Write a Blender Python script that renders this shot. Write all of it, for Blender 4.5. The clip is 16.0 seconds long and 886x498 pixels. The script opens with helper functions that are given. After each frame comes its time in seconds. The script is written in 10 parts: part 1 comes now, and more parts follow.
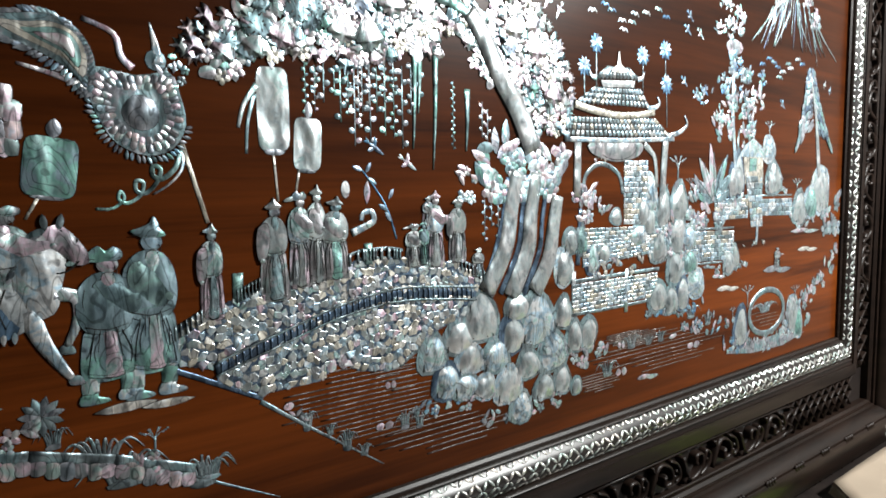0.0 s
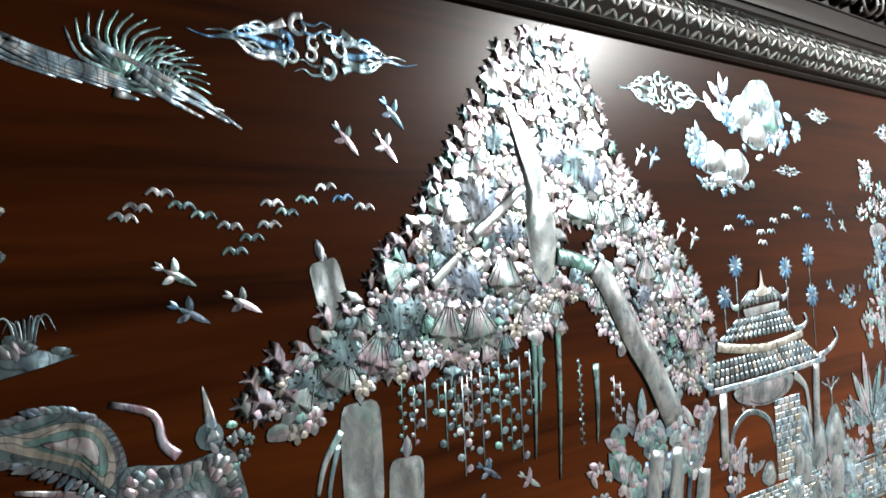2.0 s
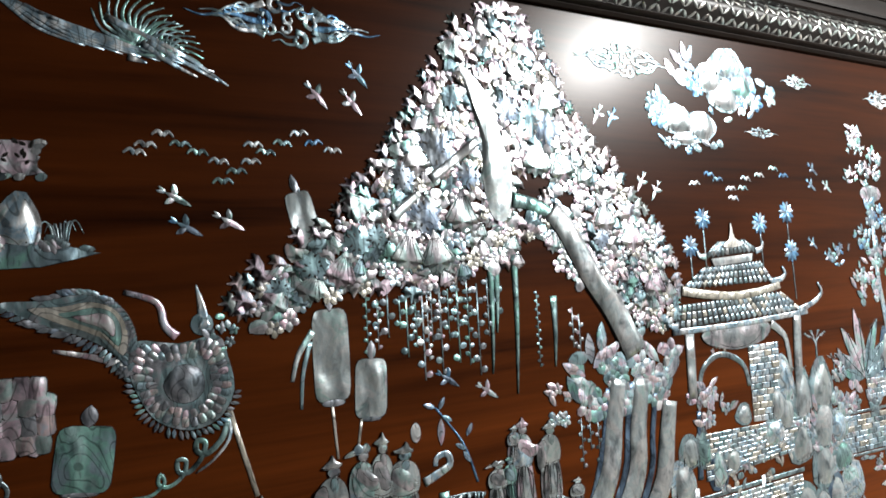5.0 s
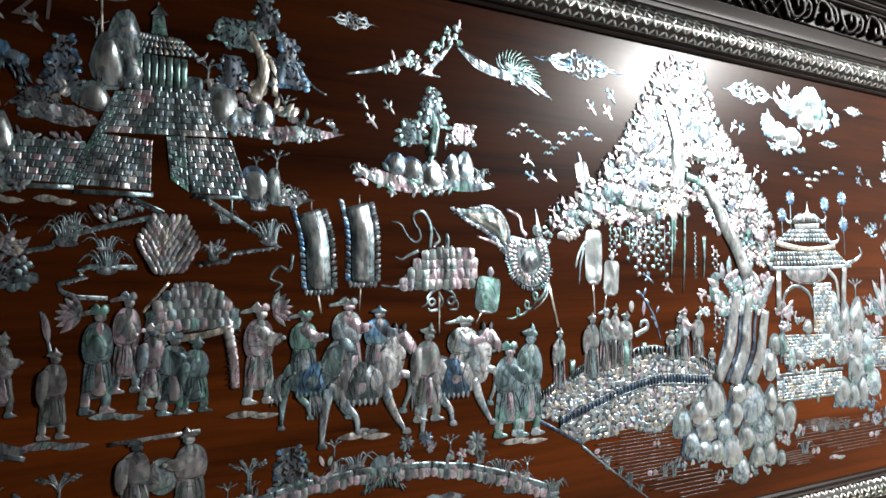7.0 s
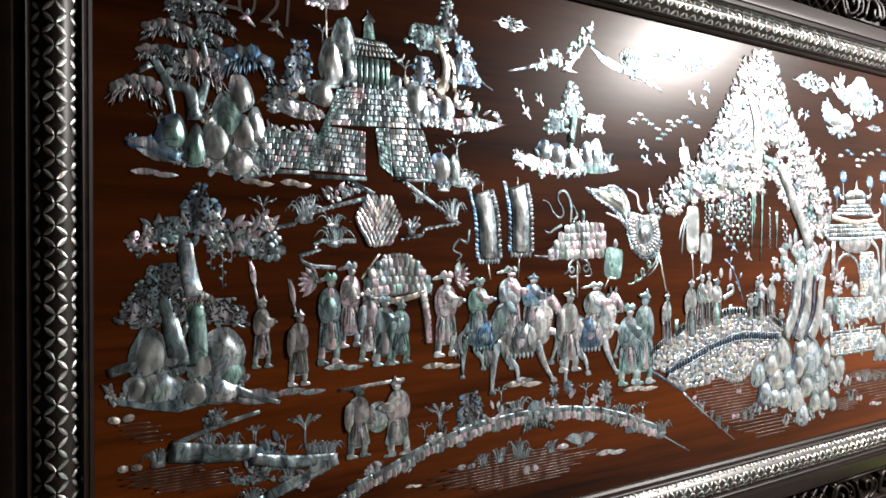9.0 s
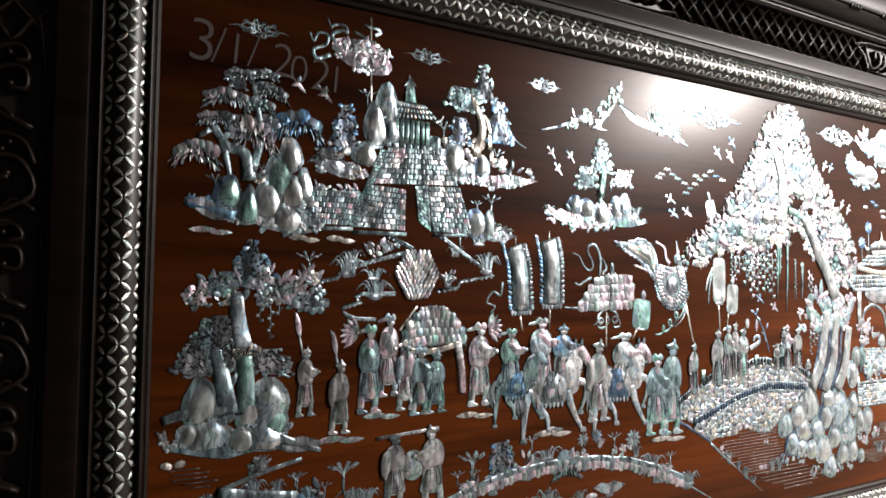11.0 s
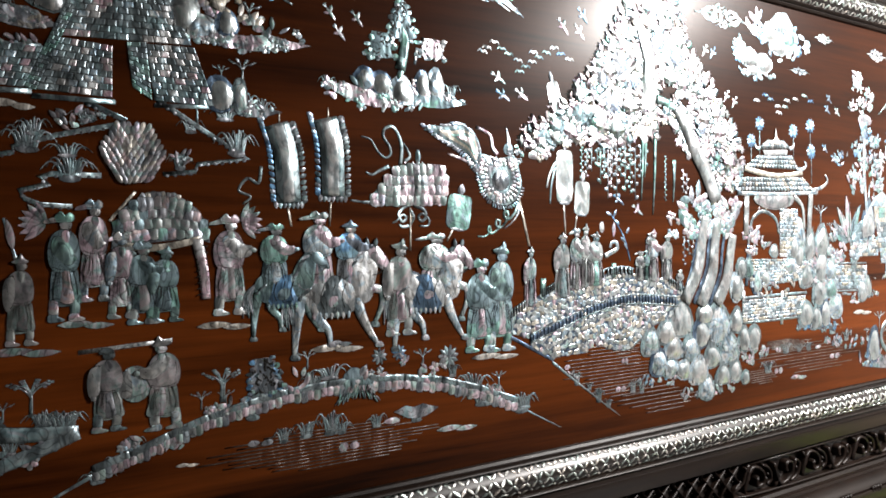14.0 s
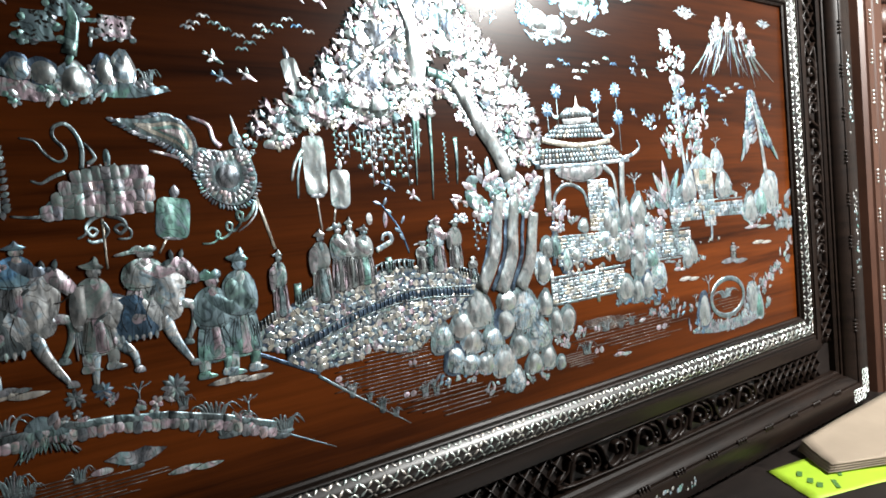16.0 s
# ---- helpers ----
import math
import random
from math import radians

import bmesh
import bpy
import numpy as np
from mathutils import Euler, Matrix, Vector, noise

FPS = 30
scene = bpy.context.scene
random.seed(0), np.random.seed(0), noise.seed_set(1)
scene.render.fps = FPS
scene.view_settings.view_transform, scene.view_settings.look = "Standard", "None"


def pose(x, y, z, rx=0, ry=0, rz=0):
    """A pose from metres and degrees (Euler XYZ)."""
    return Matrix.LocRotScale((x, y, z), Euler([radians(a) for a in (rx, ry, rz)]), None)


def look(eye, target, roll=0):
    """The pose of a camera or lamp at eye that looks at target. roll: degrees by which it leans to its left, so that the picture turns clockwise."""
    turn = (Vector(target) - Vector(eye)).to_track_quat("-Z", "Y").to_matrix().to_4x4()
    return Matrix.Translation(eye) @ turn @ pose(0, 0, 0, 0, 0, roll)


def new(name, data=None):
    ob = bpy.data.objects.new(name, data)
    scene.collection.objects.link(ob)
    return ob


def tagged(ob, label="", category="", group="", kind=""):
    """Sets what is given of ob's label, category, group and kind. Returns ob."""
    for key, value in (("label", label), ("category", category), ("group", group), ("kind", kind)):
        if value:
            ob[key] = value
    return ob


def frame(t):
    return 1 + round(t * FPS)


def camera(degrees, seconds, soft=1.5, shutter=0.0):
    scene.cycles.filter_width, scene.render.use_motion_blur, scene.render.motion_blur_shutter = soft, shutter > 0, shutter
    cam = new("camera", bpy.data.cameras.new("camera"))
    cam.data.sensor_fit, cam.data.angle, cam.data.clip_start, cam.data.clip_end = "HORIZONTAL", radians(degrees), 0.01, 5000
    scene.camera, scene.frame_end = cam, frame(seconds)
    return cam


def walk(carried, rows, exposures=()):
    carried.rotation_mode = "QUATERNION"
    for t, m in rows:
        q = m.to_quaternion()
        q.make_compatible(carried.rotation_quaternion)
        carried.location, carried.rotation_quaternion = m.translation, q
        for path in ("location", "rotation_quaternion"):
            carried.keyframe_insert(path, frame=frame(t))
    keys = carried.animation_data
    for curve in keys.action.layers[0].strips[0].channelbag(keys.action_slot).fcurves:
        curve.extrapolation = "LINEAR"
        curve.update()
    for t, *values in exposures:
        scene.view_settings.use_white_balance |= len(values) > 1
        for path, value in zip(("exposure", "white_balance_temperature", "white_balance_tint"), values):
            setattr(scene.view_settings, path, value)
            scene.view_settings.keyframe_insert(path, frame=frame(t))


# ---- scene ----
cam = camera(67.9, 16.0, soft=1.7)
PATH = [
    (0, (0.781, -0.717, 1.4), (1.98, 0.872, 1.208), -0.9),
    (0.5, (0.747, -0.702, 1.464), (1.925, 0.91, 1.35), 0.1),
    (1, (0.745, -0.694, 1.506), (1.89, 0.946, 1.466), 0.9),
    (1.5, (0.768, -0.619, 1.559), (1.924, 1.013, 1.582), 0.1),
    (2, (0.835, -0.499, 1.65), (1.963, 1.153, 1.687), -2.7),
    (2.5, (0.911, -0.428, 1.695), (2.017, 1.238, 1.75), -3.7),
    (3, (0.963, -0.424, 1.689), (2.031, 1.266, 1.75), -4.4),
    (3.2, (0.971, -0.425, 1.683), (2.037, 1.265, 1.75), -4.3),
    (5.3, (0.818, -0.692, 1.53), (1.747, 1.076, 1.633), -3.3),
    (5.5, (0.755, -0.719, 1.514), (1.738, 1.022, 1.589), -1.4),
    (6, (0.669, -0.839, 1.467), (1.64, 0.909, 1.442), -0.4),
    (6.5, (0.533, -0.932, 1.435), (1.351, 0.892, 1.468), -0.2),
    (7, (0.298, -0.916, 1.453), (1.229, 0.852, 1.534), 0.1),
    (7.5, (0.079, -0.907, 1.465), (1.173, 0.768, 1.469), -1.5),
    (8, (-0.02, -0.918, 1.438), (1.053, 0.769, 1.445), -1.0),
    (8.5, (-0.033, -0.91, 1.444), (1.017, 0.792, 1.407), 0.4),
    (9, (-0.037, -0.906, 1.455), (0.972, 0.821, 1.446), -0.1),
    (9.5, (-0.063, -0.913, 1.484), (0.897, 0.841, 1.538), -0.9),
    (9.7, (-0.077, -0.913, 1.497), (0.885, 0.839, 1.573), -0.8),
    (11.8, (-0.089, -0.934, 1.469), (0.867, 0.821, 1.537), 1.1),
    (12, (-0.092, -0.929, 1.448), (0.863, 0.828, 1.497), 1.0),
    (12.5, (-0.065, -0.927, 1.395), (0.889, 0.831, 1.396), 1.6),
    (13, (0.017, -0.914, 1.366), (1.005, 0.824, 1.296), 0.9),
    (13.5, (0.156, -0.915, 1.375), (1.14, 0.825, 1.3), -1.0),
    (14, (0.308, -0.925, 1.388), (1.294, 0.815, 1.34), -0.4),
    (14.5, (0.382, -0.917, 1.383), (1.338, 0.838, 1.316), 0.0),
    (15, (0.424, -0.927, 1.39), (1.422, 0.804, 1.298), -0.1),
    (15.5, (0.511, -0.931, 1.391), (1.626, 0.728, 1.309), -3.1),
    (16, (0.63, -0.967, 1.397), (1.789, 0.659, 1.286), -5.1),
]
walk(cam, [(t, look(eye, target, roll)) for t, eye, target, roll in PATH],
     [(0.0, -0.25, 6350, 6), (1.0, -0.3, 6350, 6), (2.5, -0.38, 6400, 8), (3.2, -0.4, 6400, 8), (5.5, -0.45, 6400, 8), (6.5, -0.18, 6400, 8), (8.0, 0.15, 6700, 14),
      (9.0, 0.33, 6780, 14), (12.0, 0.45, 6780, 15), (13.0, 0.35, 6780, 15), (14.0, 0.2, 6650, 12), (15.0, 0.02, 6500, 10), (16.0, -0.2, 6420, 7)])

# ---- world and light ----
world = bpy.data.worlds.new("world")
scene.world = world
world.use_nodes = True
world.node_tree.nodes["Background"].inputs["Color"].default_value = (0.9, 0.95, 1.0, 1)
world.node_tree.nodes["Background"].inputs["Strength"].default_value = 0.006
scene.view_settings.exposure = 0.0

LAMP = Vector((2.95, -1.62, 2.62))
lamp_data = bpy.data.lights.new("ceiling_lamp_light", "AREA")
lamp_data.shape, lamp_data.size, lamp_data.energy = "DISK", 0.26, 230
lamp_data.color = (1.0, 0.978, 0.95)
lamp_light = new("ceiling_lamp_light", lamp_data)
lamp_light.matrix_world = look(LAMP - Vector((0, 0, 0.045)), LAMP + Vector((0.3, 0.7, -0.8)))

# the board: width, foot and top of the picture field
W, Z0, Z1 = 2.57, 1.0, 1.895
H = Z1 - Z0


# ---- materials ----
def mat(name, base=(0.5, 0.5, 0.5), rough=0.5, metal=0.0, spec=0.5):
    m = bpy.data.materials.new(name)
    m.use_nodes = True
    b = m.node_tree.nodes["Principled BSDF"]
    b.inputs["Base Color"].default_value = (*base, 1)
    b.inputs["Roughness"].default_value = rough
    b.inputs["Metallic"].default_value = metal
    b.inputs["Specular IOR Level"].default_value = spec
    return m, m.node_tree, b


def node(nt, kind, **sets):
    n = nt.nodes.new(kind)
    for key, value in sets.items():
        if key in n.inputs:
            n.inputs[key].default_value = value
    return n


def ramp(nt, stops, source):
    r = nt.nodes.new("ShaderNodeValToRGB")
    e = r.color_ramp.elements
    while len(e) < len(stops):
        e.new(0.5)
    for el, (p, c) in zip(e, stops):
        el.position, el.color = p, (*c, 1) if len(c) == 3 else c
    nt.links.new(source, r.inputs["Fac"])
    return r.outputs["Color"]


def coords(nt, scale):
    tc = nt.nodes.new("ShaderNodeTexCoord")
    geo = nt.nodes.new("ShaderNodeNewGeometry")
    mp = nt.nodes.new("ShaderNodeMapping")
    mp.inputs["Scale"].default_value = scale
    nt.links.new(geo.outputs["Position"], mp.inputs["Vector"])
    return mp.outputs["Vector"]


def bump(nt, bsdf, height, strength, distance=0.001):
    b = node(nt, "ShaderNodeBump", Strength=strength, Distance=distance)
    nt.links.new(height, b.inputs["Height"])
    nt.links.new(b.outputs["Normal"], bsdf.inputs["Normal"])
    return b


def wood(name, dark, light, rough, streak=(1.2, 8, 26), coat=0.0, bumps=0.15, gloss=0.5, sheen=None, falloff_bands=()):
    m, nt, b = mat(name, dark, rough, spec=gloss)
    v = coords(nt, streak)
    n1 = node(nt, "ShaderNodeTexNoise", Scale=1.0, Detail=5.0, Roughness=0.62, Distortion=0.6)
    n2 = node(nt, "ShaderNodeTexNoise", Scale=7.0, Detail=3.0, Roughness=0.6)
    nt.links.new(v, n1.inputs["Vector"])
    nt.links.new(v, n2.inputs["Vector"])
    mix = nt.nodes.new("ShaderNodeMath")
    mix.operation = "MULTIPLY_ADD"
    mix.inputs[1].default_value = 0.3
    nt.links.new(n2.outputs["Fac"], mix.inputs[0])
    nt.links.new(n1.outputs["Fac"], mix.inputs[2])
    mid = tuple((a + c) / 2 for a, c in zip(dark, light))
    tone = ramp(nt, [(0.42, dark), (0.62, mid), (0.86, light)], mix.outputs[0])
    if falloff_bands:
        # broad, wandering bands along the board; light falloff towards the top is painted in
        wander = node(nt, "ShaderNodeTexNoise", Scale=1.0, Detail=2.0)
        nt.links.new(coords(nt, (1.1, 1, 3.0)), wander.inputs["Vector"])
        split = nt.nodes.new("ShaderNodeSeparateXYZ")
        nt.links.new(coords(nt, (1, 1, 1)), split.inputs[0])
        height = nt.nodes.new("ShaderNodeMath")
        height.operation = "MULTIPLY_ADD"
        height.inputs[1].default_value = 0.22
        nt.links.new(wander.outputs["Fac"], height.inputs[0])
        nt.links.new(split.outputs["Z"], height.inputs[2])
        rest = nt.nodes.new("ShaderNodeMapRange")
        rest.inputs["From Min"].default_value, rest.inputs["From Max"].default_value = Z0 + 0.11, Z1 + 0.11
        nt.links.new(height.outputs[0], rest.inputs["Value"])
        band = ramp(nt, [(p, (c,) * 3) for p, c in falloff_bands], rest.outputs["Result"])
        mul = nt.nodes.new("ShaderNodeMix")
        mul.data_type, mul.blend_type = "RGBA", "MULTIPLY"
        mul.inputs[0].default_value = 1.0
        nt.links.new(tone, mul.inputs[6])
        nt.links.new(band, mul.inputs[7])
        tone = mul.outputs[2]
    nt.links.new(tone, b.inputs["Base Color"])
    b.inputs["Coat Weight"].default_value = coat
    b.inputs["Coat Roughness"].default_value = sheen or rough
    bump(nt, b, n2.outputs["Fac"], bumps, 0.0004)
    return m


# tones by height carry the lamp's falloff: palest low down, darkest at the top
BOARD = wood("varnished_mahogany", (0.012, 0.0027, 0.0006), (0.155, 0.036, 0.006), 0.3, streak=(0.8, 3, 16), coat=0.09, bumps=0.05, gloss=0.1, sheen=0.22, falloff_bands=((0.0, 0.62), (0.1, 0.8), (0.22, 1.1), (0.34, 0.9), (0.5, 0.65), (0.7, 0.42), (1.0, 0.36)))
FRAME_WOOD = wood("dark_rosewood", (0.0035, 0.0022, 0.0018), (0.015, 0.0085, 0.006), 0.4, streak=(4, 9, 40), bumps=0.25, gloss=0.22)
RED_WOOD = wood("red_brown_wood", (0.028, 0.011, 0.006), (0.075, 0.03, 0.017), 0.45, streak=(40, 9, 3), bumps=0.2)
BLACK_WOOD = wood("black_lacquered_wood", (0.006, 0.005, 0.005), (0.02, 0.015, 0.013), 0.35, streak=(6, 9, 30))


def pearl(name, stops, rough=0.4, lines=13.0, metal=0.8, etch=0.52, ground=0.0026):
    """Mother of pearl: silvery sheen that drifts over each piece, a softly wavy nacre surface and thin black engraving."""
    m, nt, b = mat(name, (0.8, 0.8, 0.8), rough, metal)
    tex = nt.nodes.new("ShaderNodeNewGeometry")
    v0 = coords(nt, (1, 1, 1))
    shift = node(nt, "ShaderNodeVectorMath")
    shift.operation = "MULTIPLY_ADD"
    shift.inputs[1].default_value = (7.0, 7.0, 7.0)
    nt.links.new(tex.outputs["Random Per Island"], shift.inputs[0])
    nt.links.new(v0, shift.inputs[2])
    v = shift.outputs[0]
    tall = nt.nodes.new("ShaderNodeMapping")
    tall.inputs["Scale"].default_value = (1.0, 1.0, 0.5)
    nt.links.new(v, tall.inputs["Vector"])
    n1 = node(nt, "ShaderNodeTexNoise", Scale=26.0, Detail=4.0, Roughness=0.62, Distortion=0.8)
    nt.links.new(v, n1.inputs["Vector"])
    add = nt.nodes.new("ShaderNodeMath")
    add.operation = "MULTIPLY_ADD"
    add.inputs[1].default_value = 0.6
    nt.links.new(tex.outputs["Random Per Island"], add.inputs[0])
    nt.links.new(n1.outputs["Fac"], add.inputs[2])
    sub = nt.nodes.new("ShaderNodeMath")
    sub.operation = "SUBTRACT"
    sub.inputs[1].default_value = 0.3
    nt.links.new(add.outputs[0], sub.inputs[0])
    colour = ramp(nt, stops, sub.outputs[0])
    shade = node(nt, "ShaderNodeTexNoise", Scale=75.0, Detail=3.0, Roughness=0.6, Distortion=0.7)
    nt.links.new(tall.outputs["Vector"], shade.inputs["Vector"])
    depth = ramp(nt, [(0.32, (0.4, 0.42, 0.44)), (0.44, (0.8, 0.81, 0.83)), (0.54, (1, 1, 1))], shade.outputs["Fac"])
    # engraved strokes follow the contours of a slow noise
    flow = node(nt, "ShaderNodeTexNoise", Scale=30.0, Detail=1.5, Roughness=0.5, Distortion=0.4)
    nt.links.new(tall.outputs["Vector"], flow.inputs["Vector"])
    times = nt.nodes.new("ShaderNodeMath")
    times.operation = "MULTIPLY"
    times.inputs[1].default_value = lines
    nt.links.new(flow.outputs["Fac"], times.inputs[0])
    ping = nt.nodes.new("ShaderNodeMath")
    ping.operation = "PINGPONG"
    ping.inputs[1].default_value = 0.5
    nt.links.new(times.outputs[0], ping.inputs[0])
    stroke = ramp(nt, [(0.0, (1, 1, 1)), (0.05, (1, 1, 1)), (0.12, (0, 0, 0))], ping.outputs[0])
    where = ramp(nt, [(0.34, (0, 0, 0)), (0.42, (etch,) * 3)], n1.outputs["Fac"])
    both = nt.nodes.new("ShaderNodeMix")
    both.data_type, both.blend_type = "RGBA", "MULTIPLY"
    both.inputs[0].default_value = 1.0
    nt.links.new(stroke, both.inputs[6])
    nt.links.new(where, both.inputs[7])
    inv = nt.nodes.new("ShaderNodeInvert")
    nt.links.new(both.outputs[2], inv.inputs["Color"])
    cut = inv.outputs["Color"]
    # fine hatching in patches
    hatch = node(nt, "ShaderNodeTexWave", Scale=75.0, Distortion=5.0, Detail=1.0)
    hatch.inputs["Detail Scale"].default_value = 0.6
    nt.links.new(v, hatch.inputs["Vector"])
    thin = ramp(nt, [(0.0, (1, 1, 1)), (0.1, (1, 1, 1)), (0.24, (0, 0, 0))], hatch.outputs["Fac"])
    patch = ramp(nt, [(0.56, (0, 0, 0)), (0.64, (etch * 0.6,) * 3)], shade.outputs["Fac"])
    mesh_lines = nt.nodes.new("ShaderNodeMix")
    mesh_lines.data_type, mesh_lines.blend_type = "RGBA", "MULTIPLY"
    mesh_lines.inputs[0].default_value = 1.0
    nt.links.new(thin, mesh_lines.inputs[6])
    nt.links.new(patch, mesh_lines.inputs[7])
    inv2 = nt.nodes.new("ShaderNodeInvert")
    nt.links.new(mesh_lines.outputs[2], inv2.inputs["Color"])
    last = colour
    for layer in (depth, cut, inv2.outputs["Color"]):
        mul = nt.nodes.new("ShaderNodeMix")
        mul.data_type, mul.blend_type = "RGBA", "MULTIPLY"
        mul.inputs[0].default_value = 1.0
        nt.links.new(last, mul.inputs[6])
        nt.links.new(layer, mul.inputs[7])
        last = mul.outputs[2]
    nt.links.new(last, b.inputs["Base Color"])
    n2 = node(nt, "ShaderNodeTexNoise", Scale=36.0, Detail=0.6, Roughness=0.4, Distortion=0.2)
    nt.links.new(tall.outputs["Vector"], n2.inputs["Vector"])
    n3 = node(nt, "ShaderNodeTexNoise", Scale=420.0, Detail=2.0)
    nt.links.new(v, n3.inputs["Vector"])
    big = node(nt, "ShaderNodeBump", Strength=1.0, Distance=0.0078)
    nt.links.new(n2.outputs["Fac"], big.inputs["Height"])
    # softly ground facets, a centimetre or less across
    n4 = node(nt, "ShaderNodeTexNoise", Scale=85.0, Detail=0.8, Roughness=0.4)
    nt.links.new(tall.outputs["Vector"], n4.inputs["Vector"])
    facet = node(nt, "ShaderNodeBump", Strength=1.0, Distance=ground)
    nt.links.new(n4.outputs["Fac"], facet.inputs["Height"])
    nt.links.new(big.outputs["Normal"], facet.inputs["Normal"])
    fine = bump(nt, b, n3.outputs["Fac"], 0.25, 0.0005)
    nt.links.new(facet.outputs["Normal"], fine.inputs["Normal"])
    return m


GREY, ICE, TEAL, PINK, BLUE, CREAM, DIM = (0.42, 0.46, 0.48), (0.9, 0.92, 0.93), (0.42, 0.68, 0.66), (0.86, 0.6, 0.71), (0.18, 0.4, 0.68), (0.86, 0.82, 0.72), (0.2, 0.3, 0.33)
SILVER = pearl("silver_pearl", [(0.15, GREY), (0.32, ICE), (0.41, (0.42, 0.62, 0.76)), (0.49, (0.8, 0.86, 0.88)), (0.56, TEAL), (0.61, (0.72, 0.83, 0.85)), (0.71, (0.84, 0.66, 0.77)), (0.84, GREY)])
SHEEN = pearl("smooth_silver_pearl", [(0.15, GREY), (0.34, ICE), (0.44, (0.66, 0.77, 0.8)), (0.54, (0.8, 0.86, 0.86)), (0.62, (0.52, 0.72, 0.71)), (0.72, (0.84, 0.79, 0.84)), (0.84, GREY)], rough=0.33, metal=0.86, etch=0.1, ground=0.0014)
ROSE = pearl("rose_pearl", [(0.2, GREY), (0.38, ICE), (0.49, PINK), (0.58, (0.62, 0.7, 0.83)), (0.67, (0.84, 0.66, 0.68)), (0.8, (0.45, 0.6, 0.58))])
SEA = pearl("sea_green_pearl", [(0.2, DIM), (0.4, (0.36, 0.54, 0.53)), (0.53, (0.34, 0.68, 0.6)), (0.64, (0.38, 0.52, 0.6)), (0.85, (0.28, 0.43, 0.46))])
AZURE = pearl("blue_pearl", [(0.2, (0.12, 0.2, 0.3)), (0.42, BLUE), (0.56, (0.36, 0.6, 0.72)), (0.68, (0.3, 0.38, 0.5)), (0.85, (0.36, 0.4, 0.44))])
DUSK = pearl("grey_pearl", [(0.2, (0.16, 0.2, 0.22)), (0.4, (0.34, 0.42, 0.45)), (0.52, (0.34, 0.52, 0.56)), (0.62, (0.55, 0.56, 0.62)), (0.8, (0.26, 0.31, 0.35))])
BONE = pearl("cream_pearl", [(0.2, (0.42, 0.41, 0.35)), (0.45, CREAM), (0.6, (0.88, 0.86, 0.82)), (0.8, (0.6, 0.58, 0.52))])
PETAL = pearl("white_petal_pearl", [(0.2, (0.5, 0.52, 0.5)), (0.45, (0.88, 0.88, 0.84)), (0.62, (0.66, 0.8, 0.76)), (0.8, (0.85, 0.78, 0.72))], etch=0.0)
STEEL = pearl("slate_blue_pearl", [(0.2, (0.08, 0.11, 0.16)), (0.45, (0.15, 0.23, 0.34)), (0.6, (0.26, 0.36, 0.45)), (0.8, (0.13, 0.16, 0.21))])
LINE = pearl("thin_line_pearl", [(0.2, (0.09, 0.085, 0.08)), (0.5, (0.2, 0.19, 0.18)), (0.8, (0.13, 0.13, 0.135))], etch=0.0)


def plaster(name, base, rough=0.85):
    m, nt, b = mat(name, base, rough)
    n = node(nt, "ShaderNodeTexNoise", Scale=9.0, Detail=6.0)
    nt.links.new(coords(nt, (1, 1, 1)), n.inputs["Vector"])
    lo, hi = tuple(c * 0.9 for c in base), tuple(min(1, c * 1.05) for c in base)
    nt.links.new(ramp(nt, [(0.3, lo), (0.7, hi)], n.outputs["Fac"]), b.inputs["Base Color"])
    bump(nt, b, n.outputs["Fac"], 0.2, 0.002)
    return m


ENGRAVE = mat("black_engraving", (0.008, 0.007, 0.006), 0.4)[0]
WALL = plaster("painted_plaster", (0.2, 0.19, 0.18))
FLOOR = plaster("floor_tile_grey", (0.22, 0.2, 0.18), 0.5)
PAPER = plaster("buff_paper", (0.27, 0.215, 0.16))
GREEN = plaster("lime_green_card", (0.33, 0.5, 0.025), 0.6)
INK = mat("dark_green_ink", (0.06, 0.16, 0.03), 0.6)[0]
CHALK = plaster("chalk", (0.095, 0.075, 0.068), 0.9)
glow, gnt, gb = mat("lamp_diffuser", (0.9, 0.9, 0.9), 0.4)
gb.inputs["Emission Color"].default_value = (1.0, 0.97, 0.93, 1)
gb.inputs["Emission Strength"].default_value = 40.0


# ---- mesh helpers ----
def thing(name, label, category, group="", kind="", at=(0, 0, 0)):
    ob = new(name)
    ob.location = at
    ob.empty_display_size = 0.02
    return tagged(ob, label, category, group, kind)


def mesh_of(bm, material, name, smooth=True):
    bm.normal_update()
    me = bpy.data.meshes.new(name)
    if smooth:
        for f in bm.faces:
            f.smooth = True
    bm.to_mesh(me)
    bm.free()
    for m in material if isinstance(material, tuple) else (material, ENGRAVE):
        me.materials.append(m)
    return me


def part(name, bm, material, parent=None, label="", smooth=True):
    ob = new(name, mesh_of(bm, material, name, smooth))
    if parent is not None:
        ob.parent = parent
        shift = parent.matrix_basis.translation.copy()
        if parent.parent is not None:
            shift += parent.parent.matrix_basis.translation
        ob.matrix_parent_inverse = Matrix.Translation(-shift)
    return tagged(ob, label) if label else ob


def box(bm, lo, hi, bevel=0.0):
    m = Matrix.LocRotScale([(a + b) / 2 for a, b in zip(lo, hi)], None, [b - a for a, b in zip(lo, hi)])
    r = bmesh.ops.create_cube(bm, size=1.0, matrix=m)
    if bevel:
        es = {e for v in r["verts"] for e in v.link_edges}
        bmesh.ops.bevel(bm, geom=list(es), offset=bevel, segments=2, affect="EDGES", profile=0.5)
    return bm


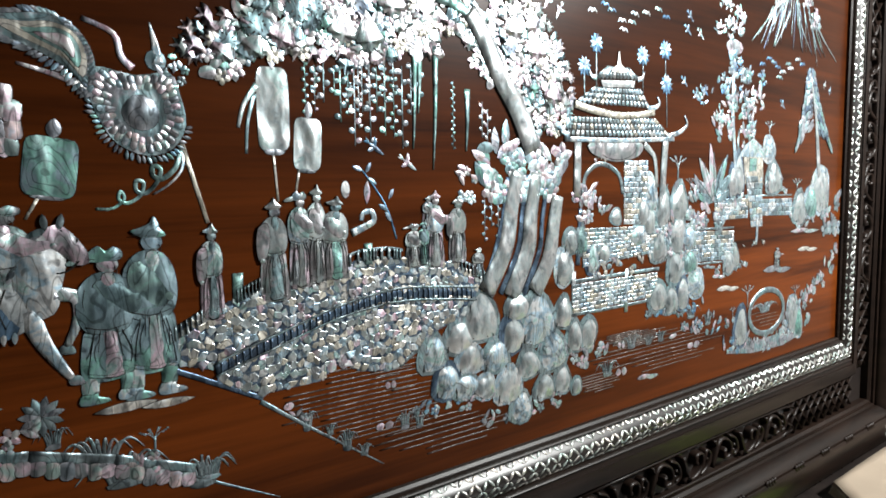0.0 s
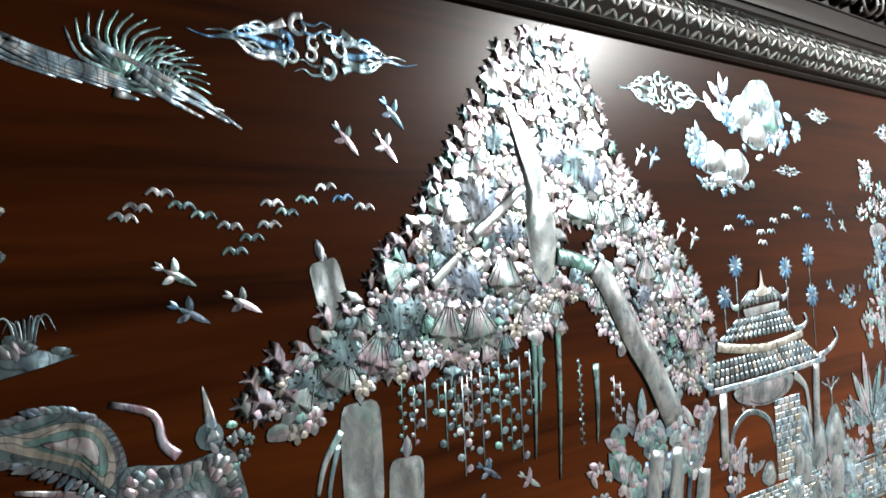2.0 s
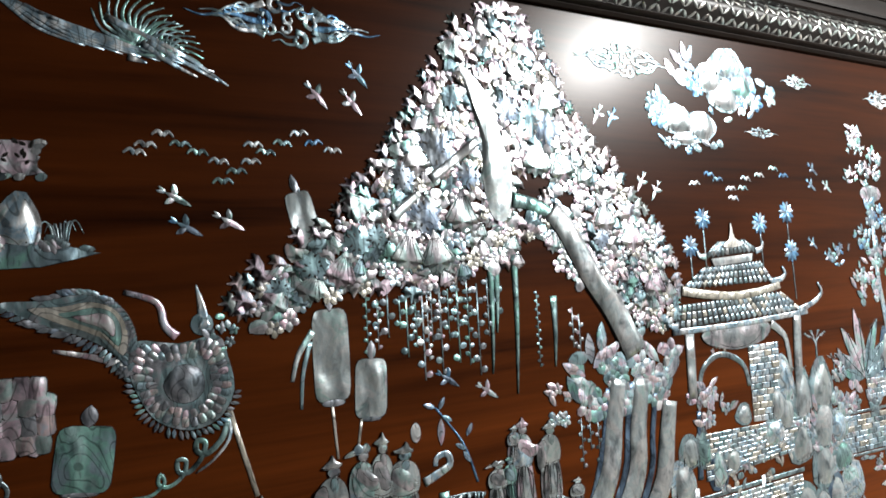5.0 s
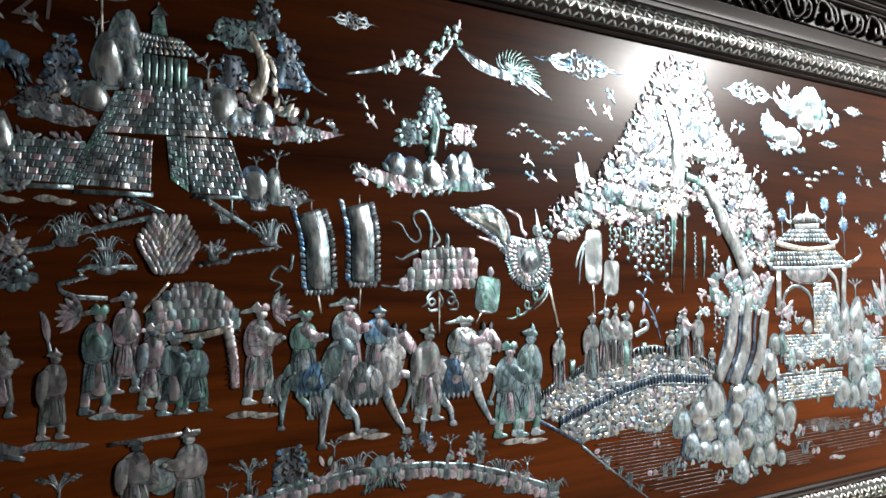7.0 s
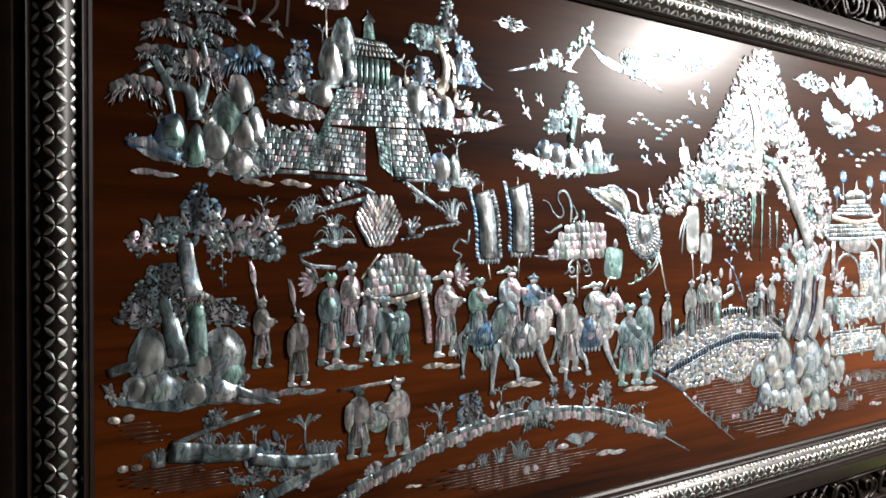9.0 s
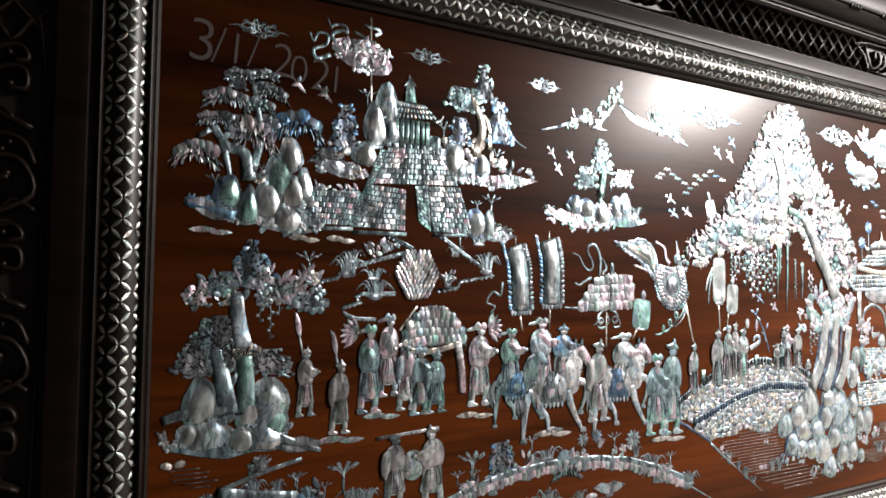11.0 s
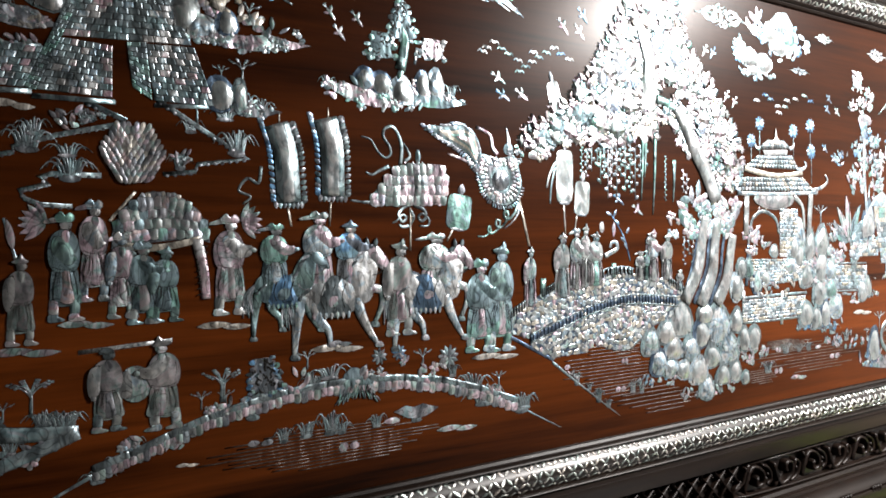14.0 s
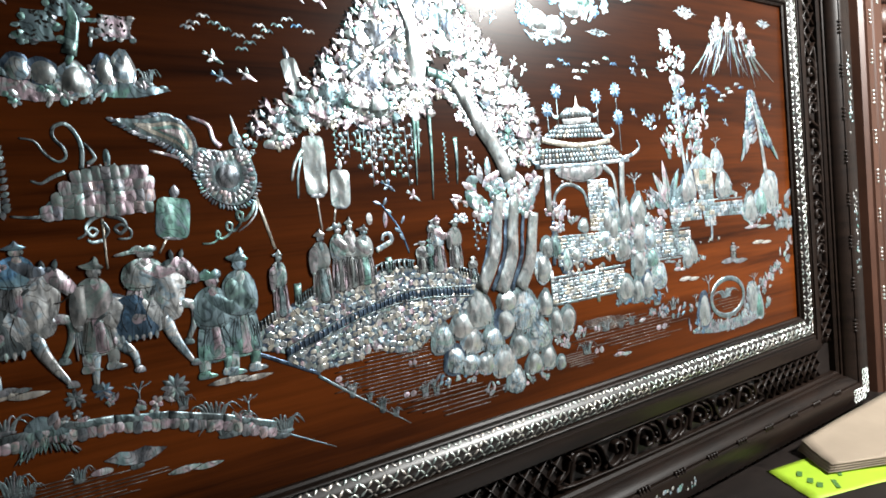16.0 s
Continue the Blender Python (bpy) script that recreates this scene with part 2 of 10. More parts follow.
def prism(bm, profile, a, b, mitre=1.0):
    """A moulding along one side: profile of (outward, proud); a, b: (corner point, outward-direction pair)."""
    (pa, da), (pb, db) = a, b
    rows = []
    for p, d in ((Vector(pa), Vector(da)), (Vector(pb), Vector(db))):
        rows.append([bm.verts.new(p + d * s + Vector((0, -h, 0))) for s, h in profile])
    for i in range(len(profile) - 1):
        bm.faces.new((rows[0][i], rows[0][i + 1], rows[1][i + 1], rows[1][i]))
    return bm


CORNERS = [Vector((0, 0, Z0)), Vector((W, 0, Z0)), Vector((W, 0, Z1)), Vector((0, 0, Z1))]
OUT = [Vector((-1, 0, -1)), Vector((1, 0, -1)), Vector((1, 0, 1)), Vector((-1, 0, 1))]
SIDES = {"bottom": (0, 1), "right": (1, 2), "top": (2, 3), "left": (3, 0)}


def rail(name, profile, material, parent, smooth=True):
    for i, j in SIDES.values():
        bm = prism(bmesh.new(), profile, (CORNERS[i], OUT[i]), (CORNERS[j], OUT[j]))
        ob = part(name, bm, material, parent, smooth=smooth)
        if smooth:
            for p in ob.data.polygons:
                p.use_smooth = True
            ob.data.set_sharp_from_angle(angle=radians(35))


# ---- room ----
def slab(name, lo, hi, material, label):
    ob = part(name, box(bmesh.new(), lo, hi), material, smooth=False)
    return tagged(ob, label, "room", kind="structure")


slab("floor", (-3.0, -3.6, -0.1), (4.6, 0.5, 0), FLOOR, "grey tiled floor of the show room")
slab("ceiling", (-3.0, -3.6, 2.75), (4.6, 0.5, 2.85), WALL, "plain white painted ceiling")
slab("wall_north", (-3.0, 0.4, 0), (4.6, 0.5, 2.75), WALL, "plain wall behind the inlaid panel")
slab("wall_south", (-3.0, -3.7, 0), (4.6, -3.6, 2.75), WALL, "plain wall facing the inlaid panel")
slab("wall_west", (-3.1, -3.6, 0), (-3.0, 0.5, 2.75), WALL, "plain side wall")
slab("wall_east", (4.6, -3.6, 0), (4.7, 0.5, 2.75), WALL, "plain side wall")

lamp = thing("ceiling_lamp", "round white ceiling lamp, switched on", "lamp", at=(LAMP.x, LAMP.y, 2.75))
bm = bmesh.new()
bmesh.ops.create_cone(bm, cap_ends=True, segments=32, radius1=0.2, radius2=0.2, depth=0.06, matrix=Matrix.Translation((LAMP.x, LAMP.y, 2.72)))
part("housing", bm, WALL, lamp)
bm = bmesh.new()
bmesh.ops.create_uvsphere(bm, u_segments=32, v_segments=12, radius=0.17, matrix=Matrix.LocRotScale((LAMP.x, LAMP.y, 2.69), None, (1, 1, 0.3)))
part("diffuser", bm, glow, lamp, "glowing white diffuser")

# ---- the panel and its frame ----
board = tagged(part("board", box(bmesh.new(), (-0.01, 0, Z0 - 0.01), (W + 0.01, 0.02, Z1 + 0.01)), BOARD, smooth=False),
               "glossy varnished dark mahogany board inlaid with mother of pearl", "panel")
frame_ob = thing("picture_frame", "carved black rosewood picture frame with an inlaid pearl band", "frame", at=(W / 2, 0, Z0 - 0.33))


def arc(s0, s1, h0, h1, n=10):
    return [(s0 + (s1 - s0) * k / n, h0 + (h1 - h0) * math.sin(math.pi * k / n)) for k in range(n + 1)]


rail("inner_moulding", [(0, 0), (0.001, 0.006), (0.005, 0.009), (0.0065, 0.0085), (0.008, 0.012)] + arc(0.008, 0.0155, 0.012, 0.0165, 6) + [(0.0165, 0.006)], FRAME_WOOD, frame_ob)
BAND = arc(0.0165, 0.063, 0.008, 0.022, 14)
rail("inlaid_band", BAND, BLACK_WOOD, frame_ob)
rail("bead", [(0.063, 0.006)] + arc(0.064, 0.073, 0.010, 0.018, 6) + [(0.074, 0.010), (0.082, 0.012)] + [(0.0825, 0.016), (0.092, 0.016), (0.117, 0.010), (0.1175, 0.004), (0.121, 0.004), (0.121, -0.012)], FRAME_WOOD, frame_ob)
rail("carving_back", [(0.121, -0.012), (0.207, -0.012)], BLACK_WOOD, frame_ob)
rail("outer_moulding", [(0.207, -0.012), (0.207, 0.006), (0.212, 0.012), (0.216, 0.012), (0.2165, 0.018), (0.222, 0.02), (0.2225, 0.03), (0.236, 0.052), (0.24, 0.054), (0.2405, 0.050), (0.244, 0.050), (0.2445, 0.056)]
     + [(0.252, 0.06), (0.3, 0.06), (0.31, 0.055), (0.315, 0.045), (0.318, 0.045), (0.328, 0.034), (0.33, 0.0), (0.33, -0.03)], FRAME_WOOD, frame_ob)


# ---- inlay shapes: every piece is a low dome set into the board ----
rnd = random.Random(7)
DOME = (0.8, 0.55, 0.28)


def pad(bm, ring, h, lift=0.0, mi=0, cap=0.0008):
    """A low domed plate on the ring of (u, v), with a thin dark cut edge."""
    n = len(ring)
    lift *= 0.07
    wide, tall = max(p[0] for p in ring) - min(p[0] for p in ring), max(p[1] for p in ring) - min(p[1] for p in ring)
    size = max(wide, tall, 0.001)
    k = min(0.06, 0.0004 / size)
    tx, ty = rnd.uniform(-k, k), rnd.uniform(-k, k)
    lift += (abs(tx) + abs(ty)) * size * 0.5
    cu, cv = sum(p[0] for p in ring) / n, sum(p[1] for p in ring) / n
    short = max(0.001, min(wide, tall))
    rim = max(0.94, 1 - 0.0008 / short)
    h = min(cap * 1.05, h * 0.5, short * (0.12 if cap > 0.004 else 0.075))
    base = min(0.0006, 0.0016 - lift)
    rows = [[bm.verts.new((u, base, v)) for u, v in ring]]
    for s, e in ((1.0, 0.0), *((rim * q, 1 - q * q) for q in (1.0, *DOME))):
        rows.append([bm.verts.new((cu + (u - cu) * s, -(0.0005 + lift + h * e + ((u - cu) * tx + (v - cv) * ty) * s), cv + (v - cv) * s)) for u, v in ring])
    top = bm.verts.new((cu, -(0.0005 + lift + h), cv))
    for r, (a, b) in enumerate(zip(rows, rows[1:])):
        for i in range(n):
            j = (i + 1) % n
            f = bm.faces.new((a[i], a[j], b[j], b[i]))
            f.material_index = 1 if r < 2 else mi
    for i in range(n):
        bm.faces.new((rows[-1][i], rows[-1][(i + 1) % n], top)).material_index = mi
    return bm


def turn(u, v, x, y, a):
    c, s = math.cos(a), math.sin(a)
    return u + x * c - y * s, v + x * s + y * c


def egg_ring(u, v, w, h, rot=0.0, taper=0.0, n=14, jit=0.0, square=1.0):
    out = []
    for k in range(n):
        a = 2 * math.pi * k / n
        c, s = math.cos(a), math.sin(a)
        c, s = math.copysign(abs(c) ** square, c), math.copysign(abs(s) ** square, s)
        r = 1 + rnd.uniform(-jit, jit)
        out.append(turn(u, v, w / 2 * c * r * (1 - taper * s), h / 2 * s * r, radians(rot)))
    return out


def egg(bm, u, v, w, h, rot=0.0, taper=0.0, n=14, jit=0.0, d=None, lift=0.0, square=1.0, mi=0, cap=0.0008):
    return pad(bm, egg_ring(u, v, w, h, rot, taper, n, jit, square), min(w, h) * 0.22 if d is None else d, lift, mi, cap)


def blade(bm, u, v, l, w, a, d=None, lift=0.0, n=5, bend=0.0, mi=0):
    """A pointed leaf from its foot at (u, v) along a degrees."""
    up, low = [], []
    for k in range(n + 1):
        t = k / n
        half = w / 2 * math.sin(math.pi * min(1, t * 0.94 + 0.05)) ** 0.8 if 0 < k < n else w * 0.04
        x, y = l * t, bend * l * t * t
        up.append(turn(u, v, x, y + half, radians(a)))
        low.append(turn(u, v, x, y - half, radians(a)))
    return pad(bm, low + up[::-1], w * 0.16 if d is None else d, lift, mi)


def smooth_path(points, steps=4):
    out = []
    pts = [points[0], *points, points[-1]]
    for i in range(1, len(pts) - 2):
        p0, p1, p2, p3 = pts[i - 1:i + 3]
        for k in range(steps):
            t = k / steps
            out.append(tuple(0.5 * (2 * b + (c - a) * t + (2 * a - 5 * b + 4 * c - d) * t * t + (3 * b - a - 3 * c + d) * t ** 3) for a, b, c, d in zip(p0, p1, p2, p3)))
    return out + [tuple(points[-1])]


def rib(bm, points, w0, w1=None, h=None, lift=0.0, steps=4, mi=0):
    """A rounded strip along a smooth line, from width w0 to w1."""
    w1 = w0 if w1 is None else w1
    pts = smooth_path(points, steps) if len(points) > 2 else [tuple(p) for p in points]
    if len(pts) == 2:
        (a, b), (c, d) = pts
        pts = [(a + (c - a) * k / 3, b + (d - b) * k / 3) for k in range(4)]
    n = len(pts)
    rows = []
    for i, (u, v) in enumerate(pts):
        (a, b), (c, d) = pts[max(0, i - 1)], pts[min(n - 1, i + 1)]
        L = math.hypot(c - a, d - b) or 1e-6
        x, y = -(d - b) / L, (c - a) / L
        half = (w0 + (w1 - w0) * i / (n - 1)) / 2
        hh = min(0.0032, half * 0.2) if mi != 1 and half > 0.006 else min(0.0011, half * 0.14 if h is None else h * 0.3)
        rows.append([bm.verts.new((u + x * half * s, -(lift * 0.07 + z) if z > 0 else min(0.0006, (0.0002 if mi == 1 else 0.0014) - lift * 0.07), v + y * half * s)) for s, z in ((1, -1), (0.9, 0.0005 + hh * 0.35), (0.45, 0.0005 + hh * 0.85), (0, 0.0005 + hh), (-0.45, 0.0005 + hh * 0.85), (-0.9, 0.0005 + hh * 0.35), (-1, -1))])
    for a, b in zip(rows, rows[1:]):
        for i in range(6):
            bm.faces.new((a[i], a[i + 1], b[i + 1], b[i])).material_index = 1 if i in (0, 5) else mi
    bm.faces.new(rows[0][::-1]).material_index = 1
    bm.faces.new(rows[-1]).material_index = 1
    return bm


def inlay(name, label, category, group=""):
    return thing(name, label, category, group)


def set_in(name, bm, material, g=None, label="", smooth=True):
    """A pearl part laid into the board: the drawing sits a little off the board's own corner and leans by a hair."""
    for p in bm.verts:
        p.co.x, p.co.z = p.co.x + 0.0095, p.co.z + 0.0085 - 0.0055 * p.co.x
    return part(name, bm, material, g, label, smooth)


def piece(g, name, material, fill, label=""):
    bm = bmesh.new()
    fill(bm)
    return set_in(name, bm, material, g, label)


def one(name, label, category, material, fill, group="", kind=""):
    bm = bmesh.new()
    fill(bm)
    return tagged(set_in(name, bm, material), label, category, group, kind)


def crag_ring(u, v, w, h, lean, n=15):
    """An upright boulder: broad foot, shoulders and a rounded, uneven top."""
    a0, q = rnd.uniform(0, 6), rnd.uniform(0.1, 0.34)
    out = []
    for k in range(n):
        a = 2 * math.pi * k / n
        c, s = math.cos(a), math.sin(a)
        c = math.copysign(abs(c) ** 0.85, c)
        r = 1 + 0.05 * math.sin(3 * a + a0) + 0.035 * math.sin(5 * a + 2 * a0) + rnd.uniform(-0.015, 0.015)
        out.append(turn(u, v, w / 2 * c * r * (1 - q * s), h / 2 * s * r, radians(lean)))
    return out


def rock(g, u, v, w, h, lean=0.0, m=None, lift=0.0):
    m = m or rnd.choice((SHEEN, SHEEN, SHEEN, SHEEN, SILVER, SILVER, SEA))
    lift *= 0.5
    lean += rnd.uniform(-9, 9)
    w, h = w * 1.36, h * rnd.uniform(1.12, 1.32)
    ring = crag_ring(u, v, w, h, lean)
    rim = piece(g, "rock", rnd.choice((DUSK, DUSK, STEEL, SILVER)), lambda bm: pad(bm, ring, min(w, h) * 0.2, lift, 0, 0.0011))
    inner = [(u + (x - u) * 0.76 + w * 0.04, v + (y - v) * 0.8 - h * 0.03) for x, y in ring]

    def face(bm):
        pad(bm, inner, min(w, h) * 0.4, lift + 0.005, 0, 0.0042)
        for s in (-0.3, -0.16, 0.18, 0.32):
            if rnd.random() < 0.6:
                x = u + s * w
                rib(bm, [(x, v - h * 0.36), (x - s * w * 0.1, v - h * 0.1), (x - s * w * 0.35, v + h * rnd.uniform(0.05, 0.25))], w * 0.03, w * 0.008, 0.0004, lift + 0.02, mi=1)
    piece(rim, "face", m, face, "pale domed face with engraved strokes")
    return rim


def lace(g, u, v, w, h, n=26, peak=0.6, m=DUSK, size=None, name="foliage"):
    """A flat crown plate, wider at the foot, with a scalloped edge of small lobes and black leaf cuts."""
    size = size or math.sqrt(w * h / n) * 0.95
    half = lambda t: w / 2 * (1 - peak * (1 - t)) * (0.86 + 0.14 * math.sin(5 * math.pi * t + peak))

    def fill(bm):
        side = [0.02, 0.15, 0.3, 0.45, 0.6, 0.75, 0.9]
        ring = [(u - half(t) * 0.88, v + h * (0.5 - t)) for t in side] + [(u - w * 0.2, v - h * 0.48), (u + w * 0.2, v - h * 0.47)] + [(u + half(t) * 0.88, v + h * (0.5 - t)) for t in side[::-1]]
        pad(bm, ring, 0.002, 0.001)
        for k in range(n):
            q = rnd.random()
            t = rnd.uniform(0, 1) ** 0.8
            x, y = (rnd.choice((-1, 1)) * half(t), h * (0.5 - t)) if q < 0.75 else (rnd.uniform(-0.5, 0.5) * w, -h * 0.5)
            egg(bm, u + x, v + y, size * rnd.uniform(0.8, 1.3), size * rnd.uniform(0.55, 0.9), rnd.uniform(-30, 30), 0, 8, 0.16, size * 0.1, rnd.uniform(0, 0.004), mi=rnd.choice((0, 0, 2)))
        for k in range(int(n * 1.1)):
            t = rnd.uniform(0.1, 0.92)
            blade(bm, u + rnd.uniform(-0.85, 0.85) * half(t), v + h * (0.5 - t), size * rnd.uniform(0.4, 0.75), size * 0.26, rnd.uniform(20, 160), 0.0002, 0.016, mi=1)
    ob = piece(g, name, (m, ENGRAVE, SEA if m is DUSK else DUSK), fill)
    piece(ob, "twig", DUSK, lambda bm: [rib(bm, [(u, v - h * 0.5), (u + s * w * 0.12, v - h * 0.1), (u + s * w * 0.26, v + h * 0.1)], size * 0.25, size * 0.12) for s in (-1, 0.2, 1)])
    return ob


def fringe(g, u, v, w, h, n=12, m=DUSK, tilt=-90, name="foliage"):
    """A drooping cloud of foliage: overlapping uneven lobes whose feet end in fine short leaves."""
    def fill(bm):
        for k in range(7):
            t = (k + 0.5) / 7 - 0.5
            top = v + h * (0.28 - 1.3 * t * t + rnd.uniform(-0.05, 0.05))
            egg(bm, u + w * t, top, w * rnd.uniform(0.24, 0.34), h * rnd.uniform(0.34, 0.5), rnd.uniform(-20, 20), 0, 14, 0.13, 0.003, 0.002 + 0.002 * (k % 3), mi=rnd.choice((0, 0, 2)))
        for i in range(n * 3):
            t = i / (3 * n - 1) - 0.5
            y = v + h * (0.2 - 1.25 * t * t - rnd.choice((0.02, 0.14, 0.22)))
            blade(bm, u + w * t, y, h * rnd.uniform(0.2, 0.36), w / n * 0.5, tilt + t * 60 + rnd.uniform(-14, 14), lift=0.008 + 0.004 * (i % 3), mi=rnd.choice((0, 0, 2)))
        for i in range(n):
            t = rnd.uniform(-0.44, 0.44)
            blade(bm, u + w * t, v + h * (0.32 - 1.3 * t * t - rnd.uniform(0, 0.3)), h * 0.12, w / n * 0.16, tilt + t * 60, 0.0002, 0.03, mi=1)
    return piece(g, name, (m, ENGRAVE, DUSK if m is not DUSK else SILVER), fill)


def ledge(g, u, v, w, h, m=DUSK, rot=0.0):
    """A flat shelf of ground with tapering, ragged ends."""
    ring = [turn(u, v, w / 2 * x, h / 2 * (y + rnd.uniform(-0.12, 0.12)), radians(rot)) for x, y in ((-1, 0.1), (-0.7, -0.3), (-0.4, -0.7), (0, -0.9), (0.4, -0.8), (0.75, -0.4), (1, 0), (0.6, 0.4), (0.3, 0.8), (-0.1, 0.6), (-0.5, 0.8), (-0.8, 0.4))]
    piece(g, "ledge", m, lambda bm: pad(bm, ring, 0.001, 0))


def tuft(g, u, v, w, h, n=7, m=DUSK, name="grass"):
    """Arching grass blades from one foot."""
    def fill(bm):
        for i in range(n):
            t = (i / max(1, n - 1) - 0.5) * 2
            hh = h * rnd.uniform(0.75, 1.1)
            rib(bm, [(u + t * w * 0.14, v), (u + t * w * 0.26, v + hh * 0.7), (u + t * w * 0.42, v + hh * (1.0 - 0.15 * abs(t))), (u + t * w * 0.6, v + hh * (0.72 - 0.3 * abs(t)))], w * 0.06 + h * 0.04, w * 0.012, 0.0006)
        egg(bm, u, v + h * 0.06, w * 0.5, h * 0.3, 0, 0, 9, 0.15)
    return piece(g, name, m, fill)


def star(g, u, v, r, n=9, m=AZURE, name="fan_leaf"):
    return piece(g, name, m, lambda bm: [blade(bm, u, v, r, r * 0.42, 360 * k / n + 10) for k in range(n)])


def fan(bm, u, v, r, a, spread=70, n=5, w=None, lift=0.0):
    for k in range(n):
        t = k / (n - 1) - 0.5
        blade(bm, u, v, r * (1 - 0.25 * abs(t)), (w or r * 0.32), a + spread * t, lift=lift + 0.0006 * (k % 2))


def blossom(bm, u, v, r, n=5, lift=0.0):
    a0 = rnd.uniform(0, 72)
    for k in range(n):
        x, y = turn(u, v, r * 0.55, 0, radians(a0 + 360 * k / n))
        egg(bm, x, y, r, r * 0.75, a0 + 360 * k / n, 0, 7, 0.05, r * 0.16, lift)


def stones(g, u, v, w, h, n=3, m=SILVER, name="stone"):
    for k in range(n):
        piece(g, name, m, lambda bm: egg(bm, u + w * ((k + 0.5) / n - 0.5), v + rnd.uniform(-0.1, 0.1) * h, w / n * 0.95, h * rnd.uniform(0.8, 1), rnd.uniform(-12, 12), 0.1, 10, 0.08))


def ripples(u, v, w, h, n, label="thin inlaid water lines on the varnished board", slope=0.0):
    """Water: long thin lines, each a strip of its own."""
    g = inlay("inlaid_water", label, "inlay", "inlaid water")
    for k in range(n):
        t = (k + 0.5) / n
        length = w * (1 - abs(2 * t - 0.9) * 0.55) * rnd.uniform(0.7, 1)
        x = u + w * (t - 0.5) * 0.25 + rnd.uniform(-0.1, 0.1) * w
        y = v + h * (0.5 - t)
        piece(g, "line", LINE, lambda bm: rib(bm, [(x - length / 2, y - slope * length / 2), (x, y + 0.0004), (x + length / 2, y + slope * length / 2)], 0.0017, 0.0015, 0.0006))
    return g


def islet(u, v, w, h):
    """A small flat sandbank of two or three slivers."""
    one("inlaid_sandbank", "small flat pearl sandbank slivers on dark wood", "inlay", rnd.choice((BONE, SILVER, DUSK)), lambda bm: [
        blade(bm, u - w / 2, v, w * 0.62, h * 0.8, 2), blade(bm, u - w * 0.05, v - h * 0.25, w * 0.55, h * 0.7, 1)], "inlaid sandbanks")


def gull(u, v, w, rot=0.0, m=None):
    one("inlaid_gull", "tiny pearl gull with two curved wings", "inlay", m or rnd.choice((SILVER, AZURE, SEA)), lambda bm: [
        rib(bm, [turn(u, v, s * w * x, w * y, radians(rot)) for x, y in ((0, -0.06), (0.2, 0.14), (0.36, 0.08), (0.5, -0.1))], w * 0.27, w * 0.1, w * 0.03) for s in (-1, 1)], "flock of gulls")


def swallow(u, v, w, rot=0.0, m=None):
    one("inlaid_swallow", "small pearl swallow with forked tail in flight", "inlay", m or rnd.choice((SILVER, SILVER, AZURE)), lambda bm: [
        blade(bm, *turn(u, v, -w * 0.35, 0, radians(rot)), w * 0.9, w * 0.2, rot), blade(bm, u, v, w * 0.45, w * 0.2, rot + 125), blade(bm, u, v, w * 0.38, w * 0.18, rot - 120),
        blade(bm, *turn(u, v, -w * 0.3, 0, radians(rot)), w * 0.3, w * 0.1, rot + 165), blade(bm, *turn(u, v, -w * 0.3, 0, radians(rot)), w * 0.3, w * 0.1, rot - 165)], "swallows in flight")


def cloud(u, v, w, h, m=SILVER, flames=3):
    """Two flame-tailed wisps beside a knot of curled heads."""
    g = inlay("inlaid_cloud", "scrolled pearl cloud with flame-like tails", "inlay", "inlaid clouds")
    tones = (m, m, SILVER, DUSK)
    for x, y, s, r in ((-0.06, 0.3, 1, 0.17), (0.05, -0.3, -1, 0.17), (-0.13, 0.02, -1, 0.16), (0.12, 0.05, 1, 0.16), (0.0, 0.08, 1, 0.12), (-0.02, -0.1, -1, 0.12), (0.07, 0.2, 1, 0.12), (-0.1, -0.16, -1, 0.12)):
        cx, cy, R = u + x * w, v + y * h, r * h
        turns = [(cx + s * R * (1 - 0.62 * t) * math.cos(radians(70 + 330 * t)), cy + R * (1 - 0.62 * t) * math.sin(radians(70 + 330 * t))) for t in (0, 0.16, 0.33, 0.5, 0.66, 0.83, 1)]
        piece(g, "scroll", rnd.choice(tones), lambda bm: rib(bm, turns, R * 0.75, R * 0.4, 0.001))
        if abs(y) > 0.15:
            piece(g, "wisp", rnd.choice(tones), lambda bm: [rib(bm, [(cx, cy + R * q), (cx + s * R * 1.3, cy + R * (q - 0.2)), (cx + s * R * 2.1, cy + R * (q + 0.25)), (cx + s * R * 3.0, cy + R * (q - 0.1))], R * 0.42, R * 0.08, 0.0008) for q in (-0.35, 0.45)])
    for s in (-1, 1):
        for k in range(flames + 1):
            q = k / flames - 0.5
            L = w * (0.5 - 0.13 * abs(q) * 2)
            x0 = u + s * w * 0.12
            line = [(x0 + s * (L - w * 0.12) * t, v + h * (q * 0.55 * (1 - t ** 1.5) + 0.05 * math.sin(9 * t + 2 * k))) for t in (0, 0.2, 0.4, 0.6, 0.8, 1)]
            piece(g, "tail", rnd.choice(tones), lambda bm: rib(bm, line, h * 0.15, h * 0.014, 0.001))
            a, b = line[2]
            piece(g, "curl", rnd.choice(tones), lambda bm: rib(bm, [(a - s * h * 0.1, b), (a, b + h * 0.1), (a + s * h * 0.14, b + h * 0.06), (a + s * h * 0.12, b - h * 0.01)], h * 0.07, h * 0.03, 0.001))
    return g


def tree_line(g, points, w0, w1, m=SILVER, name="trunk"):
    return piece(g, name, m, lambda bm: rib(bm, points, w0, w1, w0 * 0.3))


